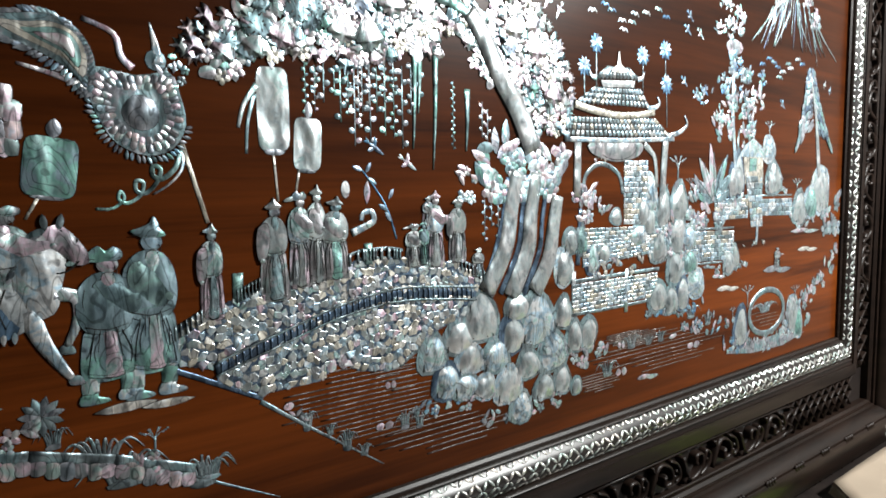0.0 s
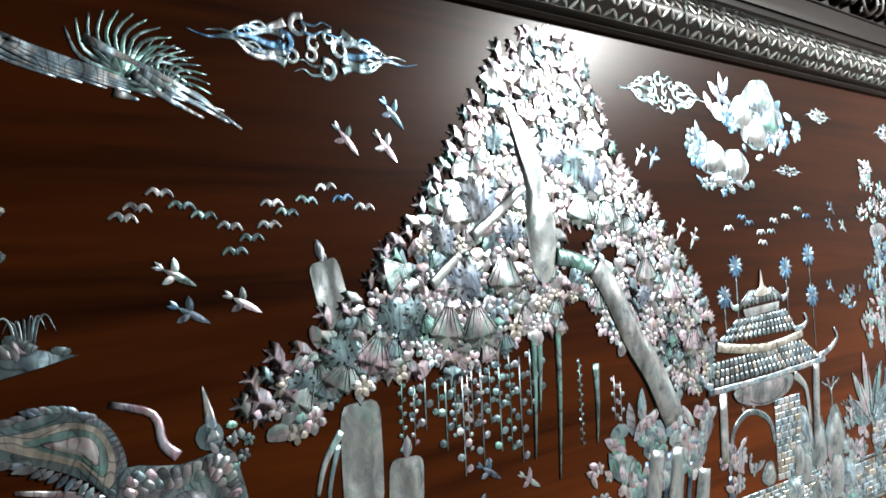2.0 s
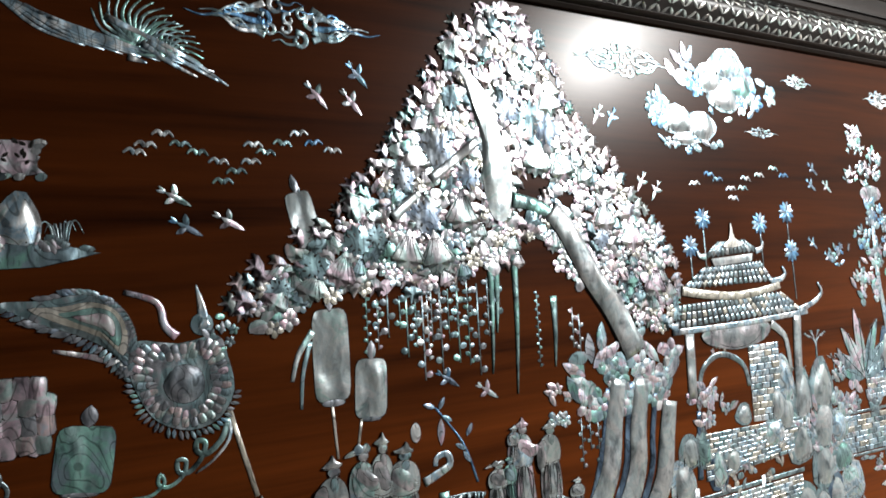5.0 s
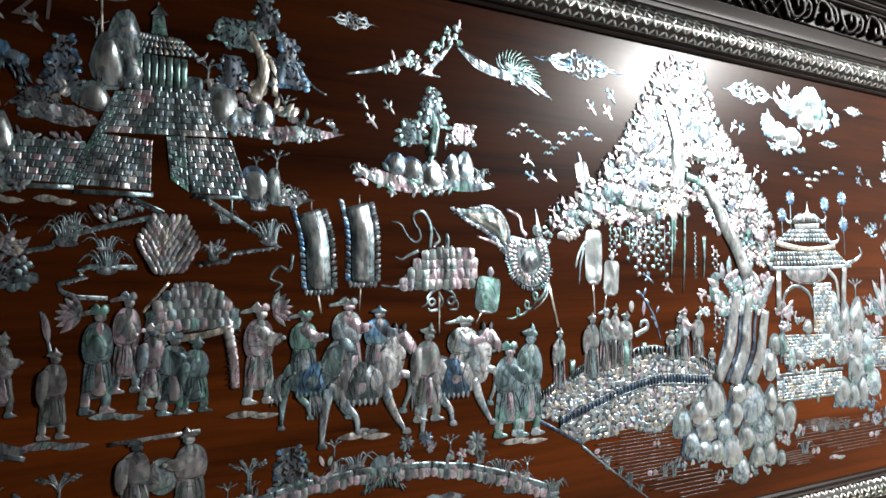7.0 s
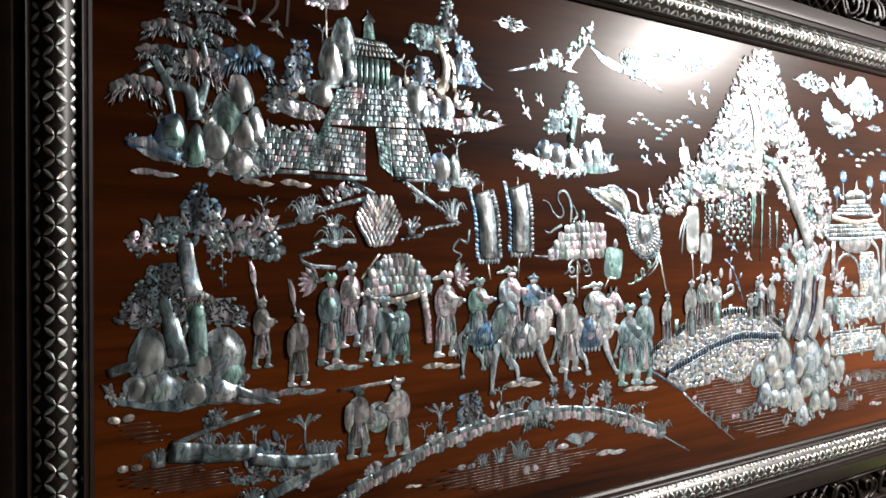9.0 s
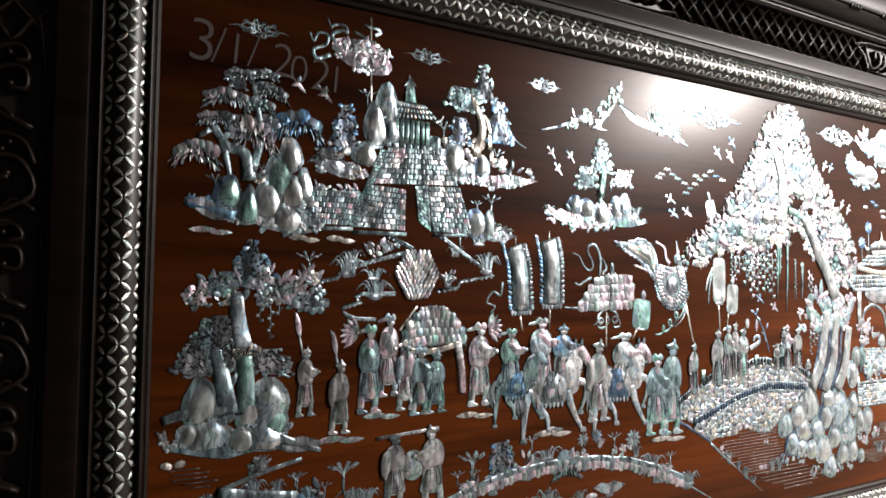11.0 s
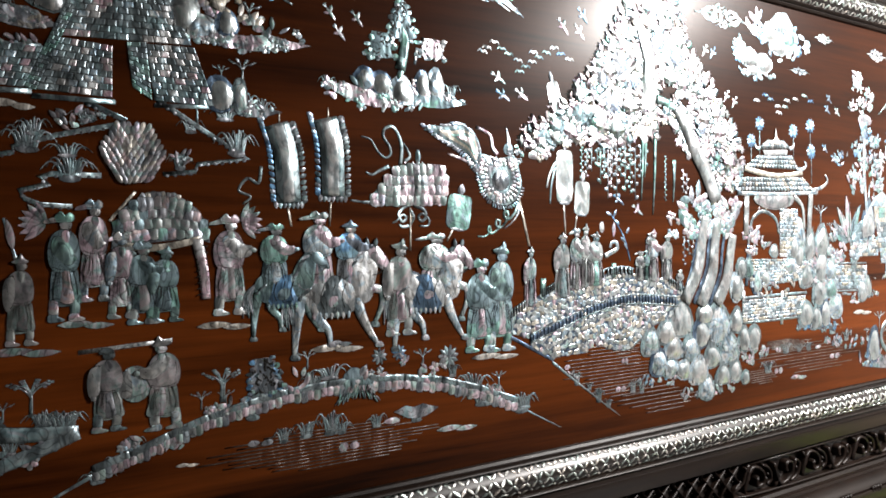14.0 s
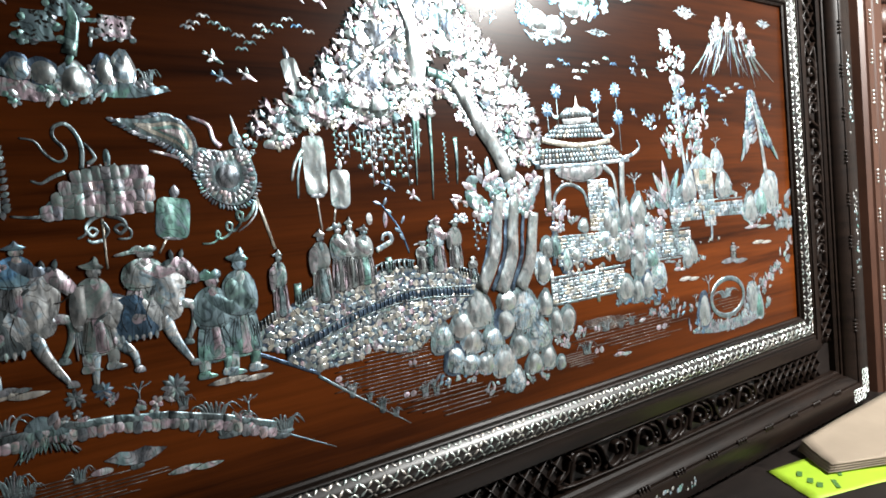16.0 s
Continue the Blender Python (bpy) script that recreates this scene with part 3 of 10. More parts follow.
def small_tree(g, u, v, h, m=DUSK, name="sapling"):
    def fill(bm):
        rib(bm, [(u, v), (u + h * 0.02, v + h * 0.6)], h * 0.09, h * 0.06)
        for s in (-1, 1, -0.4, 0.4):
            rib(bm, [(u, v + h * 0.5), (u + s * h * 0.15, v + h * 0.68), (u + s * h * 0.36, v + h * (1 - 0.22 * abs(s)))], h * 0.05, h * 0.03)
            for q in range(3):
                egg(bm, u + s * h * (0.3 + 0.08 * q), v + h * (0.82 + 0.05 * q - 0.1 * abs(s)), h * 0.1, h * 0.07, 0, 0, 6)
    return piece(g, name, m, fill)


def blob(bm, points, d=0.002, lift=0.0, mi=0, cap=0.0009):
    """A plate with a soft outline through the points."""
    pts = points[-1:] + points + points[:2]
    ring = []
    for p0, p1, p2, p3 in zip(pts, pts[1:], pts[2:], pts[3:]):
        for t in (0.0, 0.34, 0.67):
            ring.append(tuple(0.5 * (2 * b + (c - a) * t + (2 * a - 5 * b + 4 * c - e) * t * t + (3 * b - a - 3 * c + e) * t ** 3) for a, b, c, e in zip(p0, p1, p2, p3)))
    return pad(bm, ring, d, lift, mi, cap)


def figure(u, v, h, w=None, lean=0.0, hat=0, m=None, legs=True, label="robed inlaid figure of pearl, plain shapes", face=1):
    """A robed figure as plain flat plates: boots, trousers, long coat, full sleeves, head and hat. (u, v) is its foot."""
    w = (w or h * 0.3) * 1.26
    m = m or rnd.choice((SILVER, SHEEN, SEA, SILVER, SHEEN))
    alt = rnd.choice((DUSK, SILVER, SEA, ROSE, SHEEN))
    reach = rnd.choice((0, 1, 2, 1))
    j = lambda k=0.03: rnd.uniform(-k, k)

    def fill(bm):
        at = lambda x, y: turn(u, v, face * x * w, y * h, radians(lean))
        flip = lambda pts: pts if face > 0 else pts[::-1]
        plate = lambda pts, lift=0.0, mi=0, cap=0.0012: blob(bm, [at(*p) for p in flip(pts)], w * 0.06, lift, mi, cap)
        cut = lambda pts, lift, k=0.02: rib(bm, [at(*p) for p in pts], w * k * 0.5, w * k * 0.25, 0.0003, lift, mi=1)
        low = 0.15 if legs else 0.0
        if legs:
            for x, s in ((-0.24 + j(), 2), (0.2 + j(), 0)):
                plate([(x * 0.5 - 0.14, 0.28), (x - 0.1, 0.15), (x - 0.08, 0.05), (x + 0.09, 0.05), (x + 0.13, 0.15), (x * 0.5 + 0.16, 0.28)], 0.001, s)
                plate([(x - 0.11, 0.07), (x - 0.13, 0.005), (x + 0.1, 0.0), (x + 0.24, 0.008), (x + 0.22, 0.03), (x + 0.1, 0.05), (x + 0.08, 0.075)], 0.004, 2 - s)
                cut([(x - 0.1, 0.075), (x, 0.066), (x + 0.1, 0.075)], 0.012)
        # long skirt, overlapped by a front panel
        a, b = j(), j()
        plate([(-0.3 + a, low + 0.01), (-0.12, low - 0.015), (0.1, low - 0.01), (0.36 + b, low + 0.02), (0.33, 0.3), (0.24, 0.5), (-0.22, 0.5), (-0.32 + a, 0.3)], 0.007, 0, 0.0018)
        plate([(-0.12 + a, low + 0.03), (0.1, low + 0.005), (0.2 + b, low + 0.05), (0.19, 0.3), (0.1, 0.49), (-0.06, 0.49), (-0.12, 0.3)], 0.016, 2, 0.0014)
        for x0, x1, x2 in ((-0.14, -0.22, -0.24), (-0.08, -0.1, -0.06), (0.1, 0.18, 0.14), (0.18, 0.26, 0.28)):
            cut([(x0, 0.46 + j()), (x1 + j(), 0.32), (x2 + a, low + rnd.uniform(0.03, 0.09))], 0.03, 0.022)
        for k in range(5):
            x = -0.24 + 0.11 * k + j(0.02)
            cut([(x * 0.7, 0.44 + j()), (x + j(0.04), 0.34), (x * 1.1, low + rnd.uniform(0.08, 0.16))], 0.036, 0.012)
        for y in (low + 0.03, low + 0.05, low + 0.1):
            cut([(-0.26, y), (0.0, y - 0.025), (0.3, y)], 0.026, 0.014)
        # coat, collar, belt
        plate([(-0.26, 0.46), (0.0, 0.435), (0.26, 0.46), (0.35, 0.58), (0.3, 0.73), (0.13, 0.815), (-0.12, 0.815), (-0.31, 0.73), (-0.36, 0.58)], 0.018, 0, 0.002)
        plate([(-0.05, 0.72), (0.05, 0.64), (0.13, 0.73), (0.11, 0.81), (-0.02, 0.81)], 0.03, 2)
        cut([(-0.26, 0.49), (0.0, 0.462), (0.27, 0.49)], 0.034, 0.03)
        cut([(-0.24, 0.72), (-0.27, 0.62), (-0.18, 0.52)], 0.034)
        # sleeves
        arm = {0: [(-0.2, 0.76), (0.06, 0.74), (0.2, 0.64), (0.24, 0.54), (0.08, 0.5), (-0.14, 0.55), (-0.28, 0.66)],
               1: [(-0.1, 0.77), (0.14, 0.75), (0.36, 0.68), (0.52, 0.67), (0.5, 0.58), (0.24, 0.55), (0.0, 0.6), (-0.16, 0.68)],
               2: [(-0.34, 0.74), (-0.14, 0.76), (-0.1, 0.6), (-0.2, 0.43), (-0.38, 0.4), (-0.44, 0.52), (-0.42, 0.66)]}[reach]
        plate(arm, 0.032, rnd.choice((0, 2)), 0.0016)
        hand = {0: (0.22, 0.56), 1: (0.56, 0.63), 2: (-0.3, 0.4)}[reach]
        egg(bm, *at(*hand), w * 0.14, w * 0.12, 0, 0, 8, 0.1, None, 0.036)
        cx, cy = sum(p[0] for p in arm) / len(arm), sum(p[1] for p in arm) / len(arm)
        for q in (0.25, 0.6):
            cut([(cx + (arm[0][0] - cx) * q, cy + (arm[0][1] - cy) * q), (cx, cy - 0.01), (cx + (hand[0] - cx) * q, cy - 0.03)], 0.05)
        # head and hat
        pad(bm, egg_ring(*at(0.05, 0.86), w * 0.28, h * 0.1, lean, -0.1, 12), w * 0.1, 0.014, 2)
        cut([(0.13, 0.85), (0.16, 0.82), (0.1, 0.8)], 0.04, 0.03)
        k = j(0.04)
        if hat == 0:
            plate([(-0.21, 0.915 + k * 0.4), (-0.06, 0.886), (0.14, 0.886), (0.24, 0.91 - k * 0.4), (0.16, 0.94), (0.12 + k, 0.965), (0.06 + k, 1.005), (0.0 + k, 0.965), (-0.12, 0.94)], 0.02)
        elif hat == 1:
            plate([(-0.16, 0.885), (0.06, 0.88), (0.22, 0.895), (0.24, 0.94), (0.14, 0.975), (0.03, 0.95), (-0.06, 0.985), (-0.2, 0.93)], 0.02)
            plate([(-0.16, 0.93), (-0.4, 0.9), (-0.42, 0.87), (-0.14, 0.885)], 0.018, 2)
        else:
            plate([(-0.16, 0.885), (0.16, 0.885), (0.15, 0.93), (0.02, 0.96), (-0.13, 0.94)], 0.02, 2)
        cut([(-0.2, 0.905), (0.02, 0.897), (0.24, 0.905)], 0.03)
    return one("inlaid_figure", label, "inlay", (m, ENGRAVE, alt), fill, "procession of inlaid figures")


def horse(u, v, w, h, m=SILVER, cloth=DUSK):
    """A prancing horse as plain flat plates; (u, v) is the middle of its feet."""
    def fill(bm):
        at = lambda x, y: (u + x * w, v + y * h)
        plate = lambda pts, lift=0.0, mi=0, cap=0.0016: blob(bm, [at(*p) for p in pts], h * 0.03, lift, mi, cap)
        cut = lambda pts, lift, k=0.012: rib(bm, [at(*p) for p in pts], h * k, h * k * 0.6, 0.0004, lift, mi=1)

        def limb(pts, hoof, lift, wide=0.125):
            rib(bm, [at(*p) for p in pts], h * wide, h * 0.04, 0.003, lift)
            x, y = hoof
            plate([(x - 0.03, y + 0.03), (x - 0.035, y - 0.015), (x + 0.05, y - 0.02), (x + 0.03, y + 0.03)], lift + 0.004, 2)
        limb([(-0.36, 0.54), (-0.41, 0.36), (-0.43, 0.2), (-0.44, 0.05)], (-0.44, 0.03), 0.002)
        limb([(-0.26, 0.5), (-0.22, 0.34), (-0.13, 0.24), (-0.11, 0.13)], (-0.1, 0.11), 0.004)
        limb([(0.14, 0.5), (0.2, 0.34), (0.28, 0.2), (0.35, 0.1)], (0.37, 0.08), 0.004)
        limb([(0.14, 0.56), (0.28, 0.58), (0.4, 0.55), (0.4, 0.42), (0.33, 0.28)], (0.33, 0.26), 0.006, 0.11)
        plate([(0.22, 0.45), (0.02, 0.36), (-0.2, 0.38), (-0.37, 0.44), (-0.43, 0.57), (-0.34, 0.7), (-0.08, 0.68), (0.1, 0.72), (0.29, 0.62)], 0.008, 0, 0.0028)
        plate([(0.1, 0.46), (0.28, 0.47), (0.33, 0.62), (0.36, 0.75), (0.34, 0.88), (0.23, 0.94), (0.1, 0.84), (0.02, 0.66)], 0.014, 0, 0.0024)
        plate([(0.25, 0.93), (0.25, 0.84), (0.34, 0.79), (0.42, 0.73), (0.48, 0.74), (0.48, 0.8), (0.41, 0.9), (0.33, 0.96)], 0.022, 0, 0.0018)
        for x in (0.26, 0.33):
            blade(bm, *at(x, 0.93), h * 0.09, h * 0.04, 95 - (x - 0.26) * 260, lift=0.03, mi=2)
        for k in range(9):
            t = k / 8
            blade(bm, *at(0.27 - 0.19 * t, 0.94 - 0.26 * t), h * 0.12, h * 0.04, 205 + 25 * t, lift=0.026, mi=2)
        egg(bm, *at(0.385, 0.86), h * 0.018, h * 0.014, 0, 0, 6, mi=1, lift=0.036)
        for pts in ([(0.34, 0.93), (0.38, 0.84), (0.37, 0.78)], [(0.46, 0.79), (0.36, 0.7), (0.22, 0.7)], [(0.43, 0.88), (0.4, 0.8), (0.42, 0.74)]):
            cut(pts, 0.036)
        for k in range(7):
            rib(bm, [at(-0.36, 0.62), at(-0.46 - 0.012 * k, 0.5), at(-0.42 - 0.022 * k, 0.26 + 0.025 * (k % 3))], h * 0.04, h * 0.012, 0.001, 0.012, mi=2)
        # saddle cloth, breast strap and fringe
        plate([(-0.26, 0.64), (-0.28, 0.46), (-0.2, 0.36), (0.0, 0.35), (0.1, 0.42), (0.08, 0.64), (-0.08, 0.7)], 0.02, 3, 0.0022)
        for k in range(3):
            x = -0.2 + 0.1 * k
            cut([(x + 0.04, 0.63), (x, 0.52), (x + 0.03, 0.42)], 0.05, 0.008)
        egg(bm, *at(-0.09, 0.5), h * 0.16, h * 0.15, 20, 0, 12, 0.05, None, 0.04)
        for k in range(7):
            blade(bm, *at(-0.26 + 0.055 * k, 0.4), h * 0.07, h * 0.03, -92, lift=0.03)
        rib(bm, [at(0.08, 0.6), at(0.18, 0.54), at(0.3, 0.58)], h * 0.05, h * 0.04, 0.0008, 0.03, mi=2)
        rib(bm, [at(-0.28, 0.6), at(-0.36, 0.55), at(-0.4, 0.5)], h * 0.03, h * 0.03, 0.0008, 0.03, mi=2)
    return one("inlaid_horse", "saddled pearl horse in plain inlaid shapes", "inlay", (m, ENGRAVE, DUSK, cloth), fill, "inlaid horses")


def pole(u0, v0, u1, v1, w=0.0035):
    return lambda bm: rib(bm, [(u0, v0), (u1, v1)], w, w * 0.8)


def courses(g, corners, rows, per, m=(SILVER, SILVER, BONE, SILVER, DUSK), name="brick", gap=0.0009, skip=None):
    """Bricks laid in courses inside a four-sided field: corners foot left, foot right, head right, head left."""
    (a, b, c, d) = corners
    lerp = lambda s, t: tuple((a[i] * (1 - s) + b[i] * s) * (1 - t) + (d[i] * (1 - s) + c[i] * s) * t for i in (0, 1))
    for r in range(rows):
        t0, t1 = r / rows, (r + 1) / rows
        cuts = [0.0] + [min(1, max(0, (k + (0.5 if r % 2 else 0) + rnd.uniform(-0.12, 0.12)) / per)) for k in range(1 - r % 2, per)] + [1.0]
        for s0, s1 in zip(cuts, cuts[1:]):
            if s1 - s0 < 0.15 / per or (skip and skip(*lerp((s0 + s1) / 2, (t0 + t1) / 2))):
                continue
            q = [lerp(s0, t0), lerp(s1, t0), lerp(s1, t1), lerp(s0, t1)]
            cx, cy = sum(p[0] for p in q) / 4, sum(p[1] for p in q) / 4
            bm = bmesh.new()
            ring = []
            for x, y in q:
                L = math.hypot(x - cx, y - cy)
                k = max(0.5, 1 - gap / L)
                ring.append((cx + (x - cx) * k, cy + (y - cy) * k))
            lift = rnd.uniform(0, 0.0008)
            vs = [[bm.verts.new((x, 0.0006, y)) for x, y in ring], [bm.verts.new((x, -0.0008 - lift, y)) for x, y in ring],
                  [bm.verts.new((cx + (x - cx) * 0.72, -0.0011 - lift - rnd.uniform(0, 0.0003), cy + (y - cy) * 0.72)) for x, y in ring]]
            for p, q2 in zip(vs, vs[1:]):
                for i in range(4):
                    bm.faces.new((p[i], p[(i + 1) % 4], q2[(i + 1) % 4], q2[i]))
            bm.faces.new(vs[-1])
            set_in(name, bm, rnd.choice(m), g, smooth=False)


def shard(bm, ring):
    """A sharp-edged chip of shell with a ground, slightly tipped face."""
    n = len(ring)
    cu, cv = sum(p[0] for p in ring) / n, sum(p[1] for p in ring) / n
    tx, ty = rnd.uniform(-0.2, 0.2), rnd.uniform(-0.2, 0.2)
    lift = rnd.uniform(0.001, 0.0015)
    foot = [bm.verts.new((u, 0.0006, v)) for u, v in ring]
    edge = [bm.verts.new((u, -lift + 0.0003 + (u - cu) * tx * 0.4 + (v - cv) * ty * 0.4, v)) for u, v in ring]
    face = [bm.verts.new((cu + (u - cu) * 0.84, -lift + ((u - cu) * tx + (v - cv) * ty) * 0.5, cv + (v - cv) * 0.84)) for u, v in ring]
    for lo, hi in ((foot, edge), (edge, face)):
        for i in range(n):
            bm.faces.new((lo[i], lo[(i + 1) % n], hi[(i + 1) % n], hi[i]))
    bm.faces.new(face)


def shards(g, low, high, u0, u1, cell, m=(SILVER, SHEEN, BONE, BONE, SHEEN, SILVER, ROSE), name="stone", limit=300, hole=None):
    """Broken pearl paving between two curves low(u) and high(u)."""
    n = max(1, int((u1 - u0) / cell))
    made, rest = 0, bmesh.new()
    bed = bmesh.new()
    fine = cell * 0.6
    m0 = int((u1 - u0) / fine) + 1
    for i in range(m0):
        ua, ub = u0 + i * (u1 - u0) / m0, u0 + (i + 1) * (u1 - u0) / m0
        a, b = (low(ua) + low(ub)) / 2, (high(ua) + high(ub)) / 2
        k = max(1, int((b - a) / fine))
        for q in range(k):
            va, vb = a + (b - a) * q / k, a + (b - a) * (q + 1) / k
            if b > a and not (hole and hole((ua + ub) / 2, (va + vb) / 2)):
                bed.faces.new([bed.verts.new((x, -0.0009, y)) for x, y in ((ua, va), (ub, va), (ub, vb), (ua, vb))])
    set_in("bed", bed, STEEL, g, "dark slate bed between the stones")
    for i in range(n):
        u = u0 + (i + 0.5) * (u1 - u0) / n
        a, b = low(u), high(u)
        k = max(1, int((b - a) / cell))
        for j in range(k):
            v = a + (j + 0.5) * (b - a) / k
            x, y = u + rnd.uniform(-0.2, 0.2) * cell, v + rnd.uniform(-0.12, 0.12) * cell
            if hole and hole(x, y):
                continue
            corners = rnd.choice((4, 5, 5, 6))
            a0 = rnd.uniform(0, 6.28)
            rw, rh = cell * rnd.uniform(0.6, 0.95), min(cell, (b - a) / k) * rnd.uniform(0.55, 0.8)
            ring = [(x + rw * math.cos(q) * p, y + rh * math.sin(q) * p) for q, p in ((a0 + 6.28 * (c + rnd.uniform(-0.28, 0.28)) / corners, rnd.uniform(0.8, 1.15)) for c in range(corners))]
            if made < limit:
                chip = bmesh.new()
                shard(chip, ring)
                set_in(name, chip, rnd.choice(m), g, smooth=False)
                made += 1
            else:
                shard(rest, ring)
    if made >= limit and rest.verts:
        tagged(set_in("small_stones", rest, m[0], g, smooth=False), kind="stuff")
    else:
        rest.free()


def garland(g, u, v, length, w, m=None, name="garland"):
    """A hanging string of round leaves."""
    m = m or rnd.choice((DUSK, SILVER, SEA))

    def fill(bm):
        n = max(3, int(length / (w * 0.62)))
        rib(bm, [(u, v), (u, v - length)], w * 0.12, w * 0.08)
        for k in range(n):
            s = 1 if k % 2 else -1
            egg(bm, u + s * w * 0.24, v - length * (k + 0.5) / n, w * 0.5, w * 0.42, s * 20, 0, 7, 0.06)
    return piece(g, name, m, fill)


def clump(g, u, v, w, h, n=20, mats=(SILVER, ROSE, DUSK), s=0.3, name="leaf"):
    """A cluster of small scalloped leaves or pebbles in an oval, each a piece of its own."""
    size = min(w, h) * s
    for k in range(n):
        a, r = rnd.uniform(0, 6.283), math.sqrt(rnd.random())
        x, y, lift, q = u + w / 2 * r * math.cos(a), v + h / 2 * r * math.sin(a), rnd.uniform(0, 0.0035), rnd.random()
        if q < 0.4:
            piece(g, name, rnd.choice(mats), lambda bm: blade(bm, x, y, size * rnd.uniform(1.3, 1.9), size * rnd.uniform(0.5, 0.8), rnd.uniform(20, 160), lift=lift + 0.004))
        elif q < 0.66 and size > 0.005:
            piece(g, "blossom" if name == "leaf" else name, rnd.choice(mats), lambda bm: blossom(bm, x, y, size * rnd.uniform(0.6, 0.85), 5, lift))
        else:
            piece(g, name, rnd.choice(mats), lambda bm: egg(bm, x, y, size * rnd.uniform(0.9, 1.6), size * rnd.uniform(0.6, 1.1), rnd.uniform(-60, 60), 0.15, 8, 0.12, size * 0.12, lift))


def bars(g, u, v, w, h, n, m, name, gap=0.0006):
    for k in range(n):
        x = u + w * ((k + 0.5) / n - 0.5)
        piece(g, name, m, lambda bm: rib(bm, [(x, v - h / 2), (x, v + h / 2)], w / n - gap, w / n - gap))


def curve_of(points):
    pts = sorted(points)

    def at(u):
        if u <= pts[0][0]:
            return pts[0][1]
        for (a, b), (c, d) in zip(pts, pts[1:]):
            if u <= c:
                return b + (d - b) * (u - a) / (c - a)
        return pts[-1][1]
    return at


def palings(g, mid, u0, u1, n, h, m, thick=0.3):
    for k in range(n):
        u = u0 + (u1 - u0) * (k + 0.5) / n
        v = mid(u)
        piece(g, "paling", m, lambda bm: rib(bm, [(u, v - h / 2), (u, v + h / 2)], (u1 - u0) / n * thick, None, 0.0012, 0.03))


def lobed_ring(u, v, r, a, n=5):
    """The outline of a leaf with n pointed lobes that spreads from its stalk along a degrees."""
    ring = [(u, v)]
    for k in range(n):
        t = (k + 0.5) / n - 0.5
        reach = r * (1 - 0.5 * abs(t))
        ring.append(turn(u, v, reach * 0.62, 0, radians(a + 150 * (t - 0.5 / n))))
        ring.append(turn(u, v, reach, 0, radians(a + 150 * t)))
    ring.append(turn(u, v, r * 0.45, 0, radians(a + 75)))
    return ring


def ribbed_fan(bm, u, v, r, a, lift):
    """A broad drooping leaf: one scalloped plate with engraved ribs."""
    ring = [(u, v)]
    for k in range(11):
        t = k / 10 - 0.5
        ring.append(turn(u, v, r * (1 - 0.3 * abs(t)) * (1 if k % 2 else 0.9), 0, radians(a + 64 * t)))
    pad(bm, ring, 0.003, lift, 0, 0.0014)
    for k in range(6):
        t = k / 5 - 0.5
        rib(bm, [turn(u, v, r * 0.2, 0, radians(a + 44 * t)), turn(u, v, r * 0.8, 0, radians(a + 56 * t))], r * 0.006, r * 0.003, 0.0003, lift + 0.02, mi=1)


def pierced_leaf(bm, u, v, r, lift):
    """A leafy plate with a toothed edge and black piercings."""
    a0 = rnd.uniform(0, 60)
    pad(bm, [turn(u, v, r * (1.25 if k % 2 else 0.92) * (1 + rnd.uniform(-0.12, 0.12)), 0, radians(a0 + 15 * k)) for k in range(24)], 0.002, lift, 0, 0.001)
    for k in range(9):
        x, y = turn(u, v, r * rnd.uniform(0.15, 0.8), 0, radians(40 * k + rnd.uniform(-15, 15)))
        blade(bm, x, y, r * 0.34, r * 0.15, 40 * k + rnd.uniform(-30, 30), 0.0002, lift + 0.012, mi=1)


def great_crown(g, prof, low, gap):
    """Leaves of several kinds between two edges given by rows of (height, left, right), above the curve low and outside gap."""
    edge = [(a, v) for v, a, b in prof] + [(b, v) for v, a, b in reversed(prof)]
    spots = []
    for (v0, a0, b0), (v1, a1, b1) in zip(prof, prof[1:]):
        rows = max(1, round((v0 - v1) / 0.0112))
        for i in range(rows):
            t = (i + 0.5) / rows
            a, b, v = a0 + (a1 - a0) * t, b0 + (b1 - b0) * t, v0 + (v1 - v0) * t
            n = max(2, round((b - a) / 0.0122))
            spots += [(a + (b - a) * (k + 0.5 + rnd.uniform(-0.35, 0.35)) / n, v + rnd.uniform(-0.005, 0.005), k in (0, n - 1)) for k in range(n)]
    rnd.shuffle(spots)
    for u, v, rim in spots:
        if v < low(u) or gap(u, v):
            continue
        roll, lift, r = rnd.random(), rnd.uniform(0, 0.012), rnd.uniform(0.8, 1.2)
        if rim or roll < 0.34:
            away = rnd.uniform(-150, -30) if not rim else (-150 if u < 1.29 else -30) + rnd.uniform(-40, 40)
            piece(g, "lobed_leaf", rnd.choice((SILVER, ROSE, SHEEN, ROSE, SEA)), lambda bm: pad(bm, lobed_ring(u, v + 0.005, (0.017 if rim else 0.023) * r, away), 0.002, lift, 0, 0.0008))
        elif roll < 0.66:
            piece(g, "blossom", rnd.choice((ROSE, ROSE, SILVER, BONE)), lambda bm: blossom(bm, u, v, 0.0098 * r, 5, lift + 0.006))
        elif roll < 0.8:
            piece(g, "fan_leaf", (rnd.choice((SHEEN, SILVER, SEA)), ENGRAVE), lambda bm: ribbed_fan(bm, u, v + 0.014, 0.03 * r, -90 + rnd.uniform(-30, 30), lift))
        else:
            piece(g, "round_leaf", rnd.choice((SILVER, SHEEN, ROSE, SHEEN)), lambda bm: egg(bm, u, v, 0.02 * r, 0.014 * r, rnd.uniform(-70, 70), 0.15, 10, 0.1, 0.002, lift))


